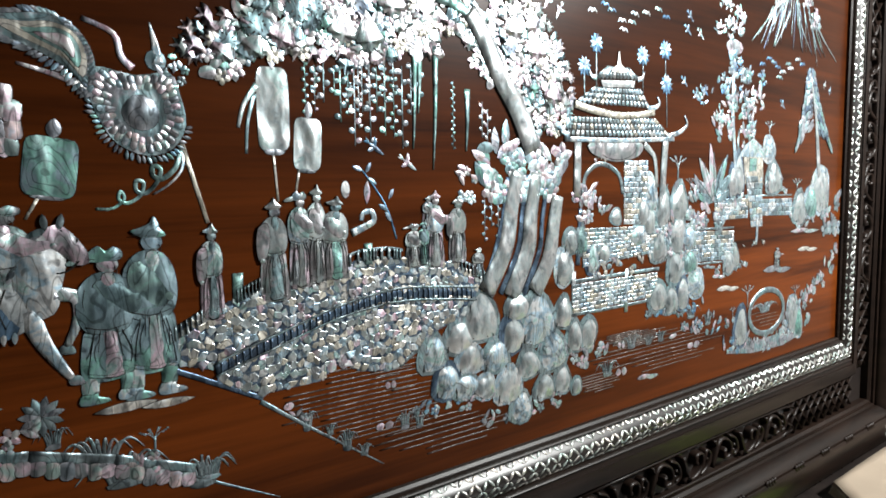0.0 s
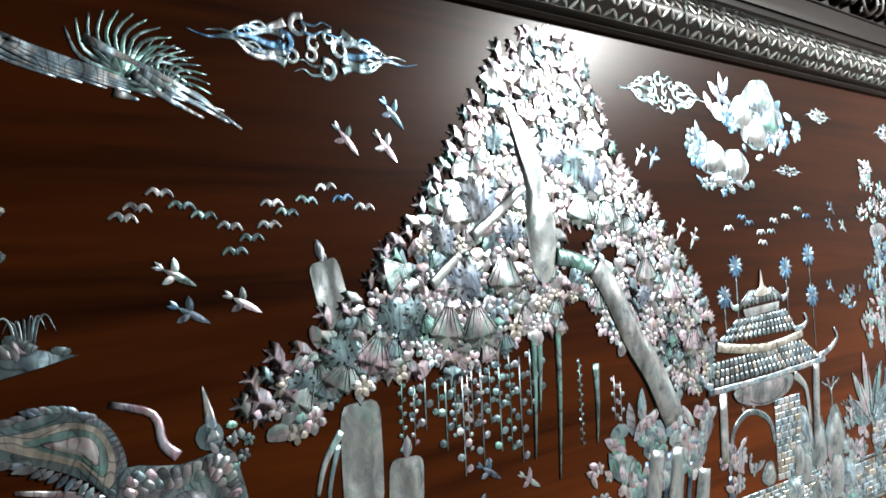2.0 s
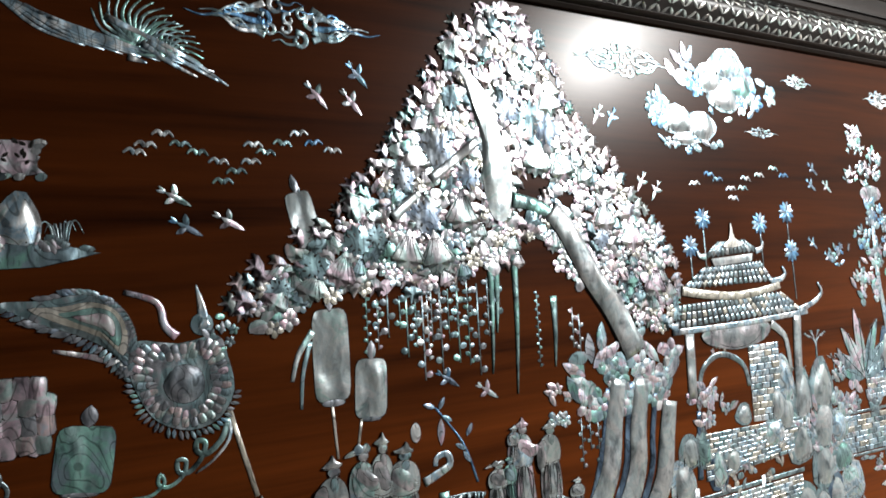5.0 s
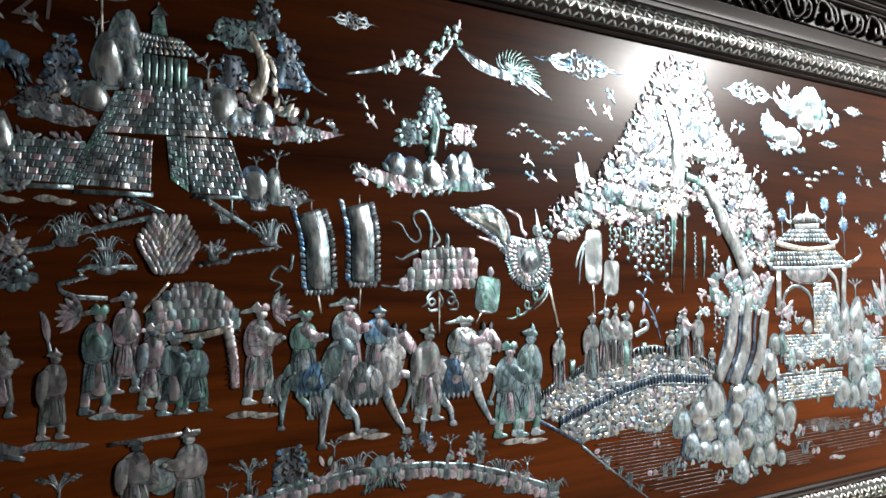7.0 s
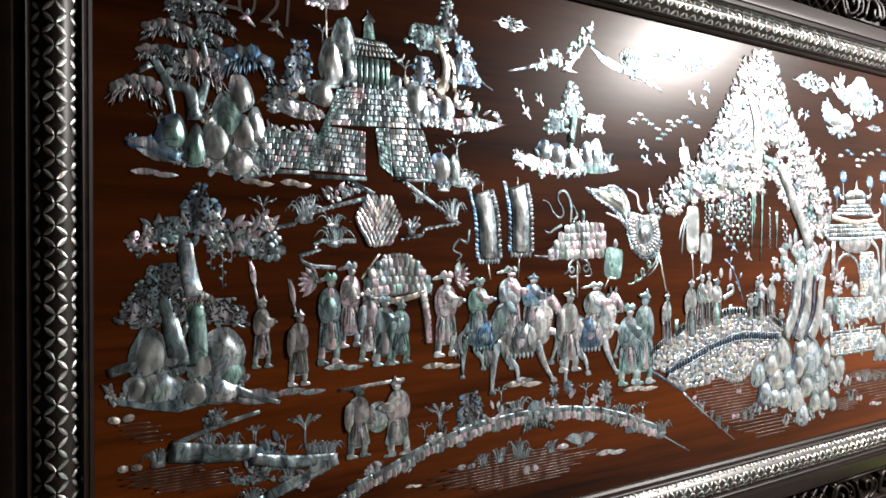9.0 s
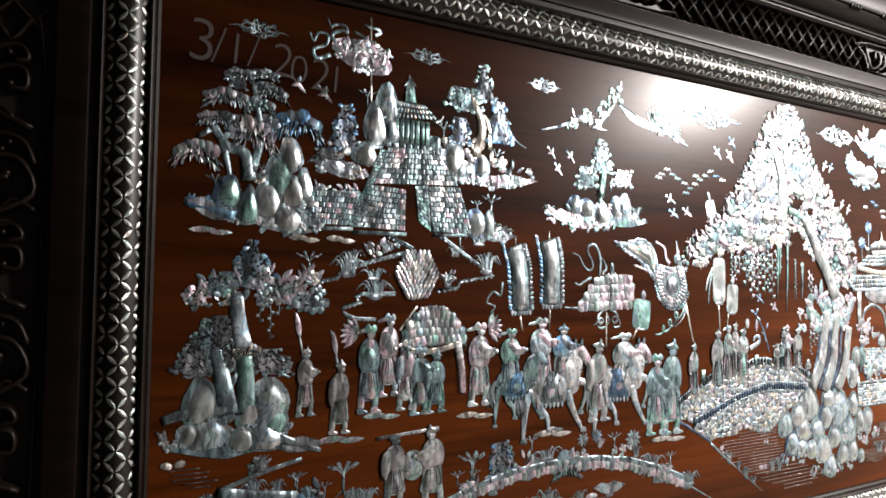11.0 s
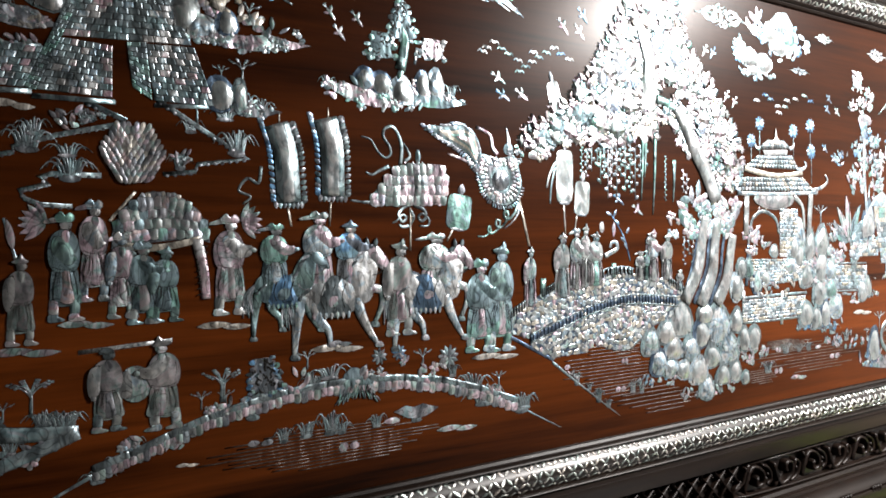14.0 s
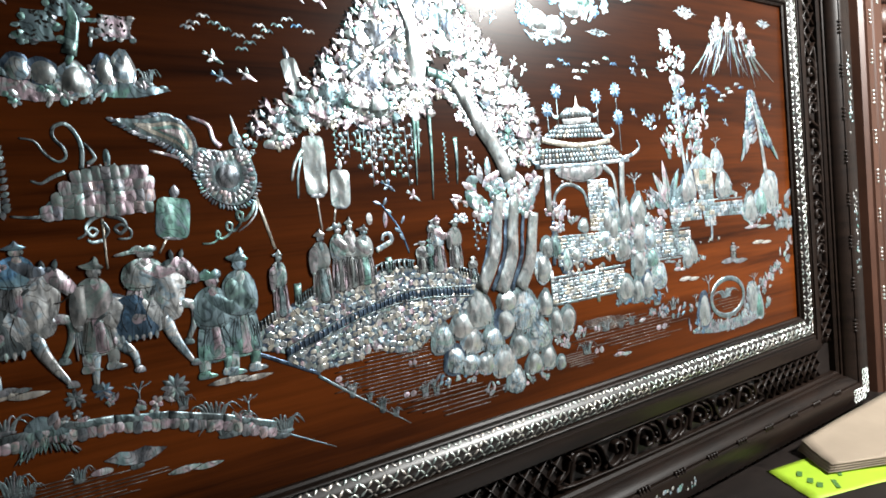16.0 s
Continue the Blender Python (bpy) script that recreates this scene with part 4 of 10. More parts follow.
def tiled_roof(g, a, b, c, d, n, steps):
    """Roof tiles in n columns of short pieces from the ridge a-b down to the eaves c-d."""
    piece(g, "roof_bed", ENGRAVE, lambda bm: pad(bm, [c, d, b, a], 0.0004, 0))
    lerp = lambda p, q, t: (p[0] + (q[0] - p[0]) * t, p[1] + (q[1] - p[1]) * t)
    for k in range(n):
        t = (k + 0.5) / n
        top, foot = lerp(a, b, t), lerp(c, d, t)
        for i in range(steps):
            m = rnd.choice((SILVER, DUSK, BONE, SILVER) if k % 2 else (DUSK, DUSK, SILVER))
            p, q = lerp(top, foot, (i + 0.04) / steps), lerp(top, foot, (i + 0.92) / steps)
            piece(g, "roof_tile", m, lambda bm: rib(bm, [p, q], (b[0] - a[0]) / n * 0.8, (d[0] - c[0]) / n * 0.78, 0.001, 0.006))


def tiers(g, name, rows, depth, mats):
    """Rows of overlapping scales that hang below lines, the lowest first; each row is (left, right, rise of the middle, count)."""
    for row, ((ua, va), (ub, vb), rise, n) in enumerate(rows):
        step = (ub - ua) / n
        for k in range(n):
            t = (k + 0.5) / n
            x, y = ua + (ub - ua) * t, va + (vb - va) * t + rise * 4 * t * (1 - t)
            lean = math.degrees(math.atan2((vb - va) + rise * 4 * (1 - 2 * t), ub - ua))
            piece(g, name, rnd.choice(mats), lambda bm: egg(bm, x, y - depth / 2, step * rnd.uniform(1.1, 1.4), depth * rnd.uniform(1.25, 1.6), lean * 0.7 + rnd.uniform(-7, 7), 0, 12, 0.07, 0.002, 0.004 + 0.006 * row + 0.002 * (k % 2), 0.6, 0, 0.0009))


def teeth(g, points, pitch, length, sweep, mats):
    """Small pointed teeth along an outline; they lean along sweep degrees, or straight out of the outline's middle."""
    cu, cv = sum(p[0] for p in points) / len(points), sum(p[1] for p in points) / len(points)
    line = smooth_path(points, 6)
    left = 0.0
    for (xa, ya), (xb, yb) in zip(line, line[1:]):
        left -= math.hypot(xb - xa, yb - ya)
        if left <= 0:
            left += pitch
            out = math.degrees(math.atan2(ya - cv, xa - cu))
            a = out if sweep is None else math.degrees(math.atan2(0.6 * math.sin(radians(out)) + math.sin(radians(sweep)), 0.6 * math.cos(radians(out)) + math.cos(radians(sweep))))
            piece(g, "tooth", rnd.choice(mats), lambda bm: blade(bm, xa, ya, length * rnd.uniform(0.8, 1.2), length * 0.42, a + rnd.uniform(-8, 8), lift=0.01))


def feather_fan(g, u, v, r):
    """Short overlapping feathers that fill a round fan and point away from its foot at (u, v)."""
    spots = []
    for i in range(13):
        for k in range(13):
            x, y = (k - 6 + 0.5 * (i % 2)) * r / 5.4, (i - 6) * r / 5.8
            if math.hypot(x, y) < r * 0.98:
                spots.append((u + 0.2 * r + x + rnd.uniform(-0.03, 0.03) * r, v + 0.97 * r + y))
    spots.sort(key=lambda p: -math.hypot(p[0] - u, p[1] - v))
    for k, (x, y) in enumerate(spots):
        a = math.degrees(math.atan2(y - v + 0.3 * r, x - u))
        piece(g, "feather", rnd.choice((SILVER, ROSE, DUSK, BONE, SHEEN)), lambda bm: egg(bm, x, y, r * 0.44, r * 0.19, a + rnd.uniform(-8, 8), 0, 10, 0.05, 0.002, 0.002 + 0.028 * k / len(spots), 0.9))


def banner(u0, v0, u1, v1, w, m=SHEEN):
    """A tall bowed banner with a toothed fringe, top at (u0, v0) and foot at (u1, v1)."""
    g = inlay("inlaid_banner", "tall bowed pearl banner with a toothed fringe", "inlay", "inlaid banners")
    bow = (u1 - u0) * 0.5 + w * 0.12
    line = [(u0, v0), (u0 + bow * 0.9, v0 * 0.62 + v1 * 0.38), (u1, v1)]
    piece(g, "cloth", DUSK, lambda bm: rib(bm, line, w * 0.86, w * 0.86, w * 0.05))
    piece(g, "stripe", m, lambda bm: rib(bm, line, w * 0.66, w * 0.66, 0.0045, 0.008), "bright smooth middle stripe")
    path = smooth_path(line, 9)
    for s in (-1, 1):
        piece(g, "fringe", AZURE if s < 0 else DUSK, lambda bm: [blade(bm, u + s * w * 0.42, v, w * 0.24, w * 0.16, 90 - s * 60 if s > 0 else 120 + 20) for u, v in path])
    piece(g, "foot_fringe", DUSK, lambda bm: [blade(bm, u1 + w * (k / 6 - 0.5) * 0.85, v1 + w * 0.05, w * 0.26, w * 0.15, -90) for k in range(7)])
    piece(g, "staff", BONE, lambda bm: rib(bm, [(u0 + w * 0.1, v0), (u0 + w * 0.1, v0 + w * 0.35)], w * 0.07, w * 0.03))
    return g


def lantern(u, v, w, h, lean=0.0, m=SEA):
    g = inlay("inlaid_lantern", "bag-shaped pearl lantern on a thin staff", "inlay", "inlaid lanterns")
    piece(g, "body", m, lambda bm: egg(bm, u, v, w, h, lean, 0.0, 18, 0.01, 0.004, 0, 0.36))
    piece(g, "cap", DUSK, lambda bm: blade(bm, *turn(u, v, 0, h * 0.46, radians(lean)), h * 0.34, w * 0.3, 90 + lean))
    piece(g, "foot", DUSK, lambda bm: egg(bm, *turn(u, v, 0, -h * 0.5, radians(lean)), w * 0.66, h * 0.08, lean, 0, 10))
    return g


def chalk_mark(ch, u, v, size):
    """One hand-written chalk character on the varnish."""
    font = bpy.data.curves.new("chalk_mark", "FONT")
    font.body, font.size, font.extrude, font.offset = ch, size, 0.0002, -0.0011
    ob = new("chalk_mark", font)
    dg = bpy.context.evaluated_depsgraph_get()
    me = bpy.data.meshes.new_from_object(ob.evaluated_get(dg))
    bpy.data.objects.remove(ob)
    me.materials.clear()
    me.materials.append(CHALK)
    me.transform(Matrix.Translation((u + 0.0095, -0.0008, v + 0.008)) @ Euler((radians(90), 0, 0)).to_matrix().to_4x4() @ Matrix.Rotation(radians(-4), 4, "Z"))
    tagged(new("chalk_mark", me), "faint hand-written chalk character on varnished wood", "writing", "chalk date")



# rockery at the foot of the great tree
g = inlay("inlaid_rockery", "pile of domed pearl rocks at the foot of a tree", "inlay", "")
rock(g, 1.450, 1.216, 0.0433, 0.0408, 0, None, 0.0)
rock(g, 1.551, 1.195, 0.0357, 0.0491, 0, None, 0.0004)
rock(g, 1.376, 1.210, 0.0587, 0.0732, 0, None, 0.0008)
rock(g, 1.492, 1.192, 0.0654, 0.0806, 0, None, 0.0012)
rock(g, 1.612, 1.153, 0.0369, 0.0550, 0, None, 0.0016)
rock(g, 1.578, 1.152, 0.0328, 0.0531, 0, None, 0.002)
rock(g, 1.440, 1.175, 0.0441, 0.0549, 0, None, 0.0024)
rock(g, 1.336, 1.186, 0.0457, 0.0489, 0, None, 0.0028)
rock(g, 1.292, 1.169, 0.0404, 0.0492, 0, None, 0.0032)
rock(g, 1.406, 1.147, 0.0469, 0.0463, 0, None, 0.0036)
rock(g, 1.526, 1.137, 0.0542, 0.0683, 0, None, 0.004)
rock(g, 1.357, 1.151, 0.0450, 0.0424, 0, None, 0.0044)
rock(g, 1.473, 1.124, 0.0448, 0.0421, 0, None, 0.0048)
rock(g, 1.548, 1.085, 0.0359, 0.0490, 0, None, 0.0052)
rock(g, 1.583, 1.069, 0.0221, 0.0308, 0, None, 0.0056)
rock(g, 1.314, 1.127, 0.0397, 0.0544, 0, None, 0.006)
rock(g, 1.348, 1.113, 0.0405, 0.0391, 0, None, 0.0064)
rock(g, 1.385, 1.105, 0.0349, 0.0400, 0, None, 0.0068)
rock(g, 1.508, 1.082, 0.0380, 0.0433, 0, None, 0.0072)
rock(g, 1.431, 1.098, 0.0463, 0.0509, 0, None, 0.0076)
rock(g, 1.457, 1.059, 0.0383, 0.0485, 0, None, 0.008)
clump(g, 1.342, 1.092, 0.1853, 0.0265, 34, (AZURE, DUSK, SILVER), 0.35)
clump(g, 1.464, 1.054, 0.2045, 0.0360, 30, (SILVER, ROSE, DUSK), 0.3)
clump(g, 1.606, 1.115, 0.1060, 0.0483, 18, (SILVER, ROSE, DUSK), 0.3)

# the great tree
g = inlay("inlaid_great_tree", "great old pearl tree with twisted trunk and flowering crown", "inlay", "")
tree_line(g, [(1.452, 1.420), (1.440, 1.365), (1.427, 1.304), (1.388, 1.243)], 0.027, 0.036, SHEEN, "trunk")
tree_line(g, [(1.493, 1.416), (1.480, 1.356), (1.473, 1.299), (1.438, 1.232)], 0.027, 0.036, SHEEN, "trunk")
tree_line(g, [(1.539, 1.381), (1.529, 1.334), (1.518, 1.282), (1.487, 1.234)], 0.027, 0.036, SHEEN, "trunk")
tree_line(g, [(1.434, 1.410), (1.423, 1.349), (1.401, 1.285), (1.379, 1.250)], 0.009, 0.012, STEEL, "bark_strip")
tree_line(g, [(1.473, 1.414), (1.462, 1.357), (1.453, 1.301), (1.417, 1.239)], 0.009, 0.012, STEEL, "bark_strip")
tree_line(g, [(1.514, 1.394), (1.504, 1.342), (1.498, 1.296), (1.464, 1.231)], 0.009, 0.012, STEEL, "bark_strip")
tree_line(g, [(1.592, 1.360), (1.589, 1.311), (1.586, 1.268)], 0.009, 0.012, STEEL, "bark_strip")
crown_low = curve_of([(0.976, 1.535), (1.016, 1.51), (1.05, 1.538), (1.105, 1.553), (1.17, 1.546), (1.24, 1.56), (1.31, 1.574), (1.365, 1.57), (1.4, 1.545), (1.44, 1.52), (1.5, 1.485), (1.545, 1.472), (1.57, 1.5)])
great_crown(g, [(1.888, 1.29, 1.328), (1.855, 1.25, 1.353), (1.825, 1.222, 1.374), (1.798, 1.208, 1.384), (1.771, 1.187, 1.398), (1.738, 1.176, 1.422), (1.709, 1.153, 1.45), (1.692, 1.137, 1.474),
                (1.65, 1.105, 1.5), (1.625, 1.078, 1.53), (1.605, 1.056, 1.544), (1.581, 1.012, 1.556), (1.562, 0.992, 1.563), (1.538, 0.978, 1.568), (1.51, 1.0, 1.57), (1.475, 1.05, 1.552)],
            crown_low, lambda u, v: math.hypot(u - 1.336, v - 1.664) < 0.022 or math.hypot(u - 1.395, v - 1.648) < 0.013 or (1.31 < u < 1.37 and v < 1.6))
piece(g, "limb", SHEEN, lambda bm: blob(bm, [(1.243, 1.806), (1.256, 1.8), (1.282, 1.768), (1.3, 1.709), (1.308, 1.674), (1.301, 1.63), (1.287, 1.62), (1.274, 1.634), (1.267, 1.675), (1.268, 1.714), (1.256, 1.762)], 0.006, 0.02, 0, 0.003), "smooth grey upper trunk")
piece(g, "limb", SHEEN, lambda bm: rib(bm, [(1.362, 1.636), (1.385, 1.61), (1.416, 1.557), (1.453, 1.508), (1.484, 1.45)], 0.03, 0.04, 0.004, 0.02))
piece(g, "limb", SEA, lambda bm: rib(bm, [(1.306, 1.648), (1.335, 1.643), (1.368, 1.628)], 0.02, 0.016, 0.003, 0.022))
piece(g, "branch", SHEEN, lambda bm: rib(bm, [(1.198, 1.669), (1.232, 1.694), (1.264, 1.718)], 0.013, 0.011, 0.003, 0.024))
piece(g, "branch", SHEEN, lambda bm: rib(bm, [(1.15, 1.626), (1.168, 1.641), (1.184, 1.654)], 0.013, 0.009, 0.003, 0.024))
for u, v, r, a in ((1.238, 1.662, 0.054, -92), (1.17, 1.616, 0.05, -98), (1.198, 1.614, 0.052, -82), (1.35, 1.724, 0.05, -100), (1.378, 1.718, 0.05, -78), (1.132, 1.644, 0.04, 195), (1.098, 1.594, 0.044, -110), (1.53, 1.566, 0.05, -95),
                   (1.18, 1.718, 0.046, -85), (1.364, 1.796, 0.046, -80), (1.447, 1.652, 0.046, -88), (1.492, 1.63, 0.05, -90), (1.066, 1.572, 0.036, -120), (1.036, 1.562, 0.036, -130), (1.24, 1.838, 0.034, -120), (1.33, 1.872, 0.036, -70), (1.41, 1.7, 0.036, -70)):
    piece(g, "fan_leaf", (rnd.choice((SHEEN, SHEEN, SILVER)), ENGRAVE), lambda bm: ribbed_fan(bm, u, v, r, a, 0.022))
for u, v, r in ((1.34, 1.748, 0.02), (1.362, 1.736, 0.018), (1.208, 1.704, 0.02), (1.248, 1.677, 0.014), (1.188, 1.628, 0.018), (1.109, 1.602, 0.014), (1.165, 1.671, 0.013), (1.06, 1.576, 0.014), (1.308, 1.758, 0.015), (1.232, 1.766, 0.012), (1.13, 1.606, 0.011), (1.44, 1.6, 0.012), (1.025, 1.554, 0.012)):
    piece(g, "pierced_leaf", (rnd.choice((AZURE, AZURE, SEA)), ENGRAVE), lambda bm: pierced_leaf(bm, u, v, r, 0.024))
clump(g, 1.464, 1.422, 0.1921, 0.1055, 60, (SILVER, SILVER, DUSK, ROSE, SEA), 0.24)
clump(g, 1.359, 1.399, 0.0389, 0.0414, 10, (ROSE, SILVER), 0.3)
garland(g, 1.115, 1.550, 0.0673, 0.0096)
garland(g, 1.127, 1.540, 0.0534, 0.0097)
garland(g, 1.172, 1.547, 0.0622, 0.0103)
garland(g, 1.186, 1.547, 0.0774, 0.0104)
garland(g, 1.201, 1.547, 0.0559, 0.0106)
garland(g, 1.223, 1.555, 0.0528, 0.0100)
garland(g, 1.237, 1.547, 0.0872, 0.0129)
garland(g, 1.333, 1.539, 0.0917, 0.0081)
garland(g, 1.385, 1.515, 0.0492, 0.0129)
garland(g, 1.395, 1.506, 0.0535, 0.0130)
tree_line(g, [(1.270, 1.590), (1.270, 1.518), (1.266, 1.447)], 0.011, 0.002, SEA, "aerial_root")
tree_line(g, [(1.304, 1.587), (1.303, 1.503), (1.298, 1.420)], 0.011, 0.002, SEA, "aerial_root")
tree_line(g, [(1.358, 1.531), (1.358, 1.488), (1.355, 1.446)], 0.011, 0.002, SEA, "aerial_root")
tree_line(g, [(1.278, 1.586), (1.278, 1.539), (1.275, 1.493)], 0.011, 0.002, SEA, "aerial_root")
garland(g, 1.153, 1.542, 0.0349, 0.015)
garland(g, 1.161, 1.546, 0.0702, 0.019)
garland(g, 1.171, 1.551, 0.0470, 0.015)
garland(g, 1.180, 1.544, 0.0952, 0.019)
garland(g, 1.191, 1.549, 0.0597, 0.015)
garland(g, 1.202, 1.554, 0.1046, 0.019)
garland(g, 1.212, 1.547, 0.0566, 0.015)
garland(g, 1.224, 1.553, 0.0899, 0.019)
garland(g, 1.237, 1.558, 0.0492, 0.015)
garland(g, 1.250, 1.551, 0.1042, 0.019)
garland(g, 1.264, 1.557, 0.0671, 0.015)
garland(g, 1.276, 1.562, 0.0506, 0.019)
garland(g, 1.128, 1.539, 0.0304, 0.015)
garland(g, 1.139, 1.544, 0.0459, 0.019)
garland(g, 1.388, 1.379, 0.0614, 0.012, DUSK)
garland(g, 1.401, 1.371, 0.0330, 0.012, DUSK)
garland(g, 1.414, 1.375, 0.0541, 0.012, DUSK)

# gate house with two roofs and a round doorway
g = inlay("inlaid_gatehouse", "pearl gate house with two tiled roofs and a round doorway", "inlay", "")
tiled_roof(g, (1.657, 1.592), (1.712, 1.595), (1.624, 1.569), (1.742, 1.577), 11, 1)
piece(g, "spire", BONE, lambda bm: blob(bm, [(1.665, 1.585), (1.68, 1.596), (1.685, 1.62), (1.691, 1.598), (1.708, 1.588), (1.686, 1.583)], 0.002, 0.02))
piece(g, "upper_wall", SHEEN, lambda bm: pad(bm, [(1.643, 1.557), (1.727, 1.562), (1.73, 1.574), (1.638, 1.568)], 0.002, 0.012))
tiled_roof(g, (1.625, 1.555), (1.745, 1.562), (1.578, 1.528), (1.773, 1.531), 17, 3)
piece(g, "frieze", BONE, lambda bm: rib(bm, [(1.575, 1.526), (1.61, 1.52), (1.672, 1.5135), (1.73, 1.516), (1.785, 1.524)], 0.014, 0.012, 0.001, 0.02))
tiled_roof(g, (1.567, 1.506), (1.787, 1.513), (1.555, 1.474), (1.836, 1.483), 24, 3)
piece(g, "beam", SILVER, lambda bm: rib(bm, [(1.553, 1.47), (1.69, 1.472), (1.846, 1.48)], 0.009, 0.009, 0.001, 0.016))
piece(g, "lintel", SHEEN, lambda bm: blob(bm, [(1.612, 1.466), (1.682, 1.468), (1.752, 1.47), (1.748, 1.45), (1.714, 1.439), (1.68, 1.436), (1.65, 1.44), (1.616, 1.45)], 0.003, 0.008, 0, 0.002))
for r in (0.012, 0.02, 0.028, 0.037):
    piece(g, "lintel_line", ENGRAVE, lambda bm: rib(bm, [(1.682 + 1.45 * r * math.cos(q), 1.466 + 0.72 * r * math.sin(q)) for q in [math.pi * (1 + k / 8) for k in range(9)]], 0.0011, 0.0011, 0.0003, 0.022))
for horn in ([(1.63, 1.571), (1.618, 1.572), (1.612, 1.58)], [(1.736, 1.577), (1.749, 1.58), (1.754, 1.591)], [(1.765, 1.53), (1.789, 1.533), (1.8, 1.541), (1.794, 1.552)], [(1.822, 1.483), (1.861, 1.492), (1.886, 1.507), (1.878, 1.524)], [(1.565, 1.476), (1.549, 1.481), (1.544, 1.493)]):
    piece(g, "roof_horn", SILVER, lambda bm: rib(bm, horn, 0.011, 0.004, 0.001, 0.012))
piece(g, "pillar", SHEEN, lambda bm: rib(bm, [(1.585, 1.466), (1.583, 1.378)], 0.018, 0.018, 0.003, 0.004))
piece(g, "pillar", SHEEN, lambda bm: rib(bm, [(1.82, 1.476), (1.815, 1.42), (1.811, 1.348)], 0.02, 0.02, 0.003, 0.004))
piece(g, "bracket", SHEEN, lambda bm: rib(bm, [(1.757, 1.468), (1.776, 1.456), (1.79, 1.44), (1.796, 1.392)], 0.014, 0.009, 0.002, 0.006))
courses(g, [(1.702, 1.329), (1.771, 1.326), (1.769, 1.44), (1.702, 1.439)], 12, 4)
piece(g, "door_arch", DUSK, lambda bm: rib(bm, [(1.596, 1.382), (1.604, 1.412), (1.625, 1.428), (1.647, 1.432), (1.672, 1.425), (1.692, 1.41), (1.7, 1.382)], 0.009, 0.009, None, 0))
clump(g, 1.646, 1.441, 0.0504, 0.0168, 8, (ROSE, BONE), 0.35)
clump(g, 1.601, 1.363, 0.0551, 0.0695, 16, (ROSE, SILVER), 0.3)
clump(g, 1.643, 1.360, 0.0289, 0.0284, 6, (ROSE, SILVER), 0.4)
g = inlay("inlaid_terrace_wall", "terrace walls of small pearl bricks with stone caps", "inlay", "inlaid walls")
courses(g, [(1.597, 1.263), (1.827, 1.276), (1.826, 1.323), (1.596, 1.327)], 9, 12)
courses(g, [(1.573, 1.189), (1.803, 1.194), (1.802, 1.238), (1.573, 1.237)], 7, 13)
piece(g, "cap", DUSK, lambda bm: rib(bm, [(1.569, 1.241), (1.681, 1.243), (1.807, 1.244)], 0.007, 0.007, None, 0))
piece(g, "foot", DUSK, lambda bm: rib(bm, [(1.569, 1.187), (1.681, 1.187), (1.808, 1.189)], 0.006, 0.006, None, 0))
courses(g, [(1.891, 1.247), (2.064, 1.243), (2.062, 1.302), (1.890, 1.307)], 7, 7)
piece(g, "cap", DUSK, lambda bm: rib(bm, [(1.884, 1.310), (2.061, 1.308)], 0.005, 0.005, None, 0))
piece(g, "foot", DUSK, lambda bm: rib(bm, [(1.886, 1.243), (2.064, 1.239)], 0.005, 0.005, None, 0))
courses(g, [(1.987, 1.325), (2.116, 1.325), (2.115, 1.367), (1.985, 1.368)], 5, 5)
courses(g, [(2.156, 1.328), (2.307, 1.325), (2.305, 1.364), (2.154, 1.364)], 4, 5)
piece(g, "cap", DUSK, lambda bm: rib(bm, [(1.979, 1.372), (2.114, 1.372)], 0.004, 0.004, None, 0))
piece(g, "cap", DUSK, lambda bm: rib(bm, [(2.149, 1.371), (2.305, 1.371)], 0.004, 0.004, None, 0))
piece(g, "pillar", SILVER, lambda bm: rib(bm, [(1.577, 1.258), (1.576, 1.207)], 0.01, 0.011, None, 0.002))
piece(g, "pillar", SILVER, lambda bm: rib(bm, [(1.713, 1.252), (1.712, 1.175)], 0.01, 0.011, None, 0.002))
courses(g, [(2.129, 1.305), (2.176, 1.305), (2.171, 1.413), (2.101, 1.413)], 8, 2)
g = inlay("inlaid_garden_rocks", "pearl garden rocks standing along a terrace", "inlay", "inlaid rocks")
rock(g, 1.777, 1.380, 0.0332, 0.0609, 0, None, 0.0)
rock(g, 1.865, 1.365, 0.0454, 0.0744, 0, None, 0.0004)
rock(g, 1.758, 1.349, 0.0327, 0.0454, 0, None, 0.0008)
rock(g, 1.817, 1.355, 0.0347, 0.0728, 0, None, 0.0012)
rock(g, 1.775, 1.333, 0.0333, 0.0460, 0, None, 0.0016)
rock(g, 1.743, 1.309, 0.0483, 0.0374, 0, None, 0.002)
rock(g, 1.862, 1.305, 0.0436, 0.0665, 0, None, 0.0024)
rock(g, 1.901, 1.295, 0.0416, 0.0514, 0, None, 0.0028)
rock(g, 1.805, 1.284, 0.0430, 0.0596, 0, None, 0.0032)
rock(g, 1.903, 1.250, 0.0418, 0.0463, 0, None, 0.0036)
rock(g, 1.856, 1.242, 0.0454, 0.0582, 0, None, 0.004)
rock(g, 1.925, 1.206, 0.0466, 0.0550, 0, None, 0.0044)
rock(g, 1.882, 1.193, 0.0336, 0.0605, 0, None, 0.0048)
rock(g, 1.805, 1.194, 0.0485, 0.0562, 0, None, 0.0052)
rock(g, 1.845, 1.181, 0.0397, 0.0531, 0, None, 0.0056)
rock(g, 1.682, 1.344, 0.0257, 0.0292, 0, None, 0.0)
rock(g, 1.568, 1.309, 0.0293, 0.0413, 0, None, 0.0004)
rock(g, 1.595, 1.308, 0.0248, 0.0512, 0, None, 0.0008)
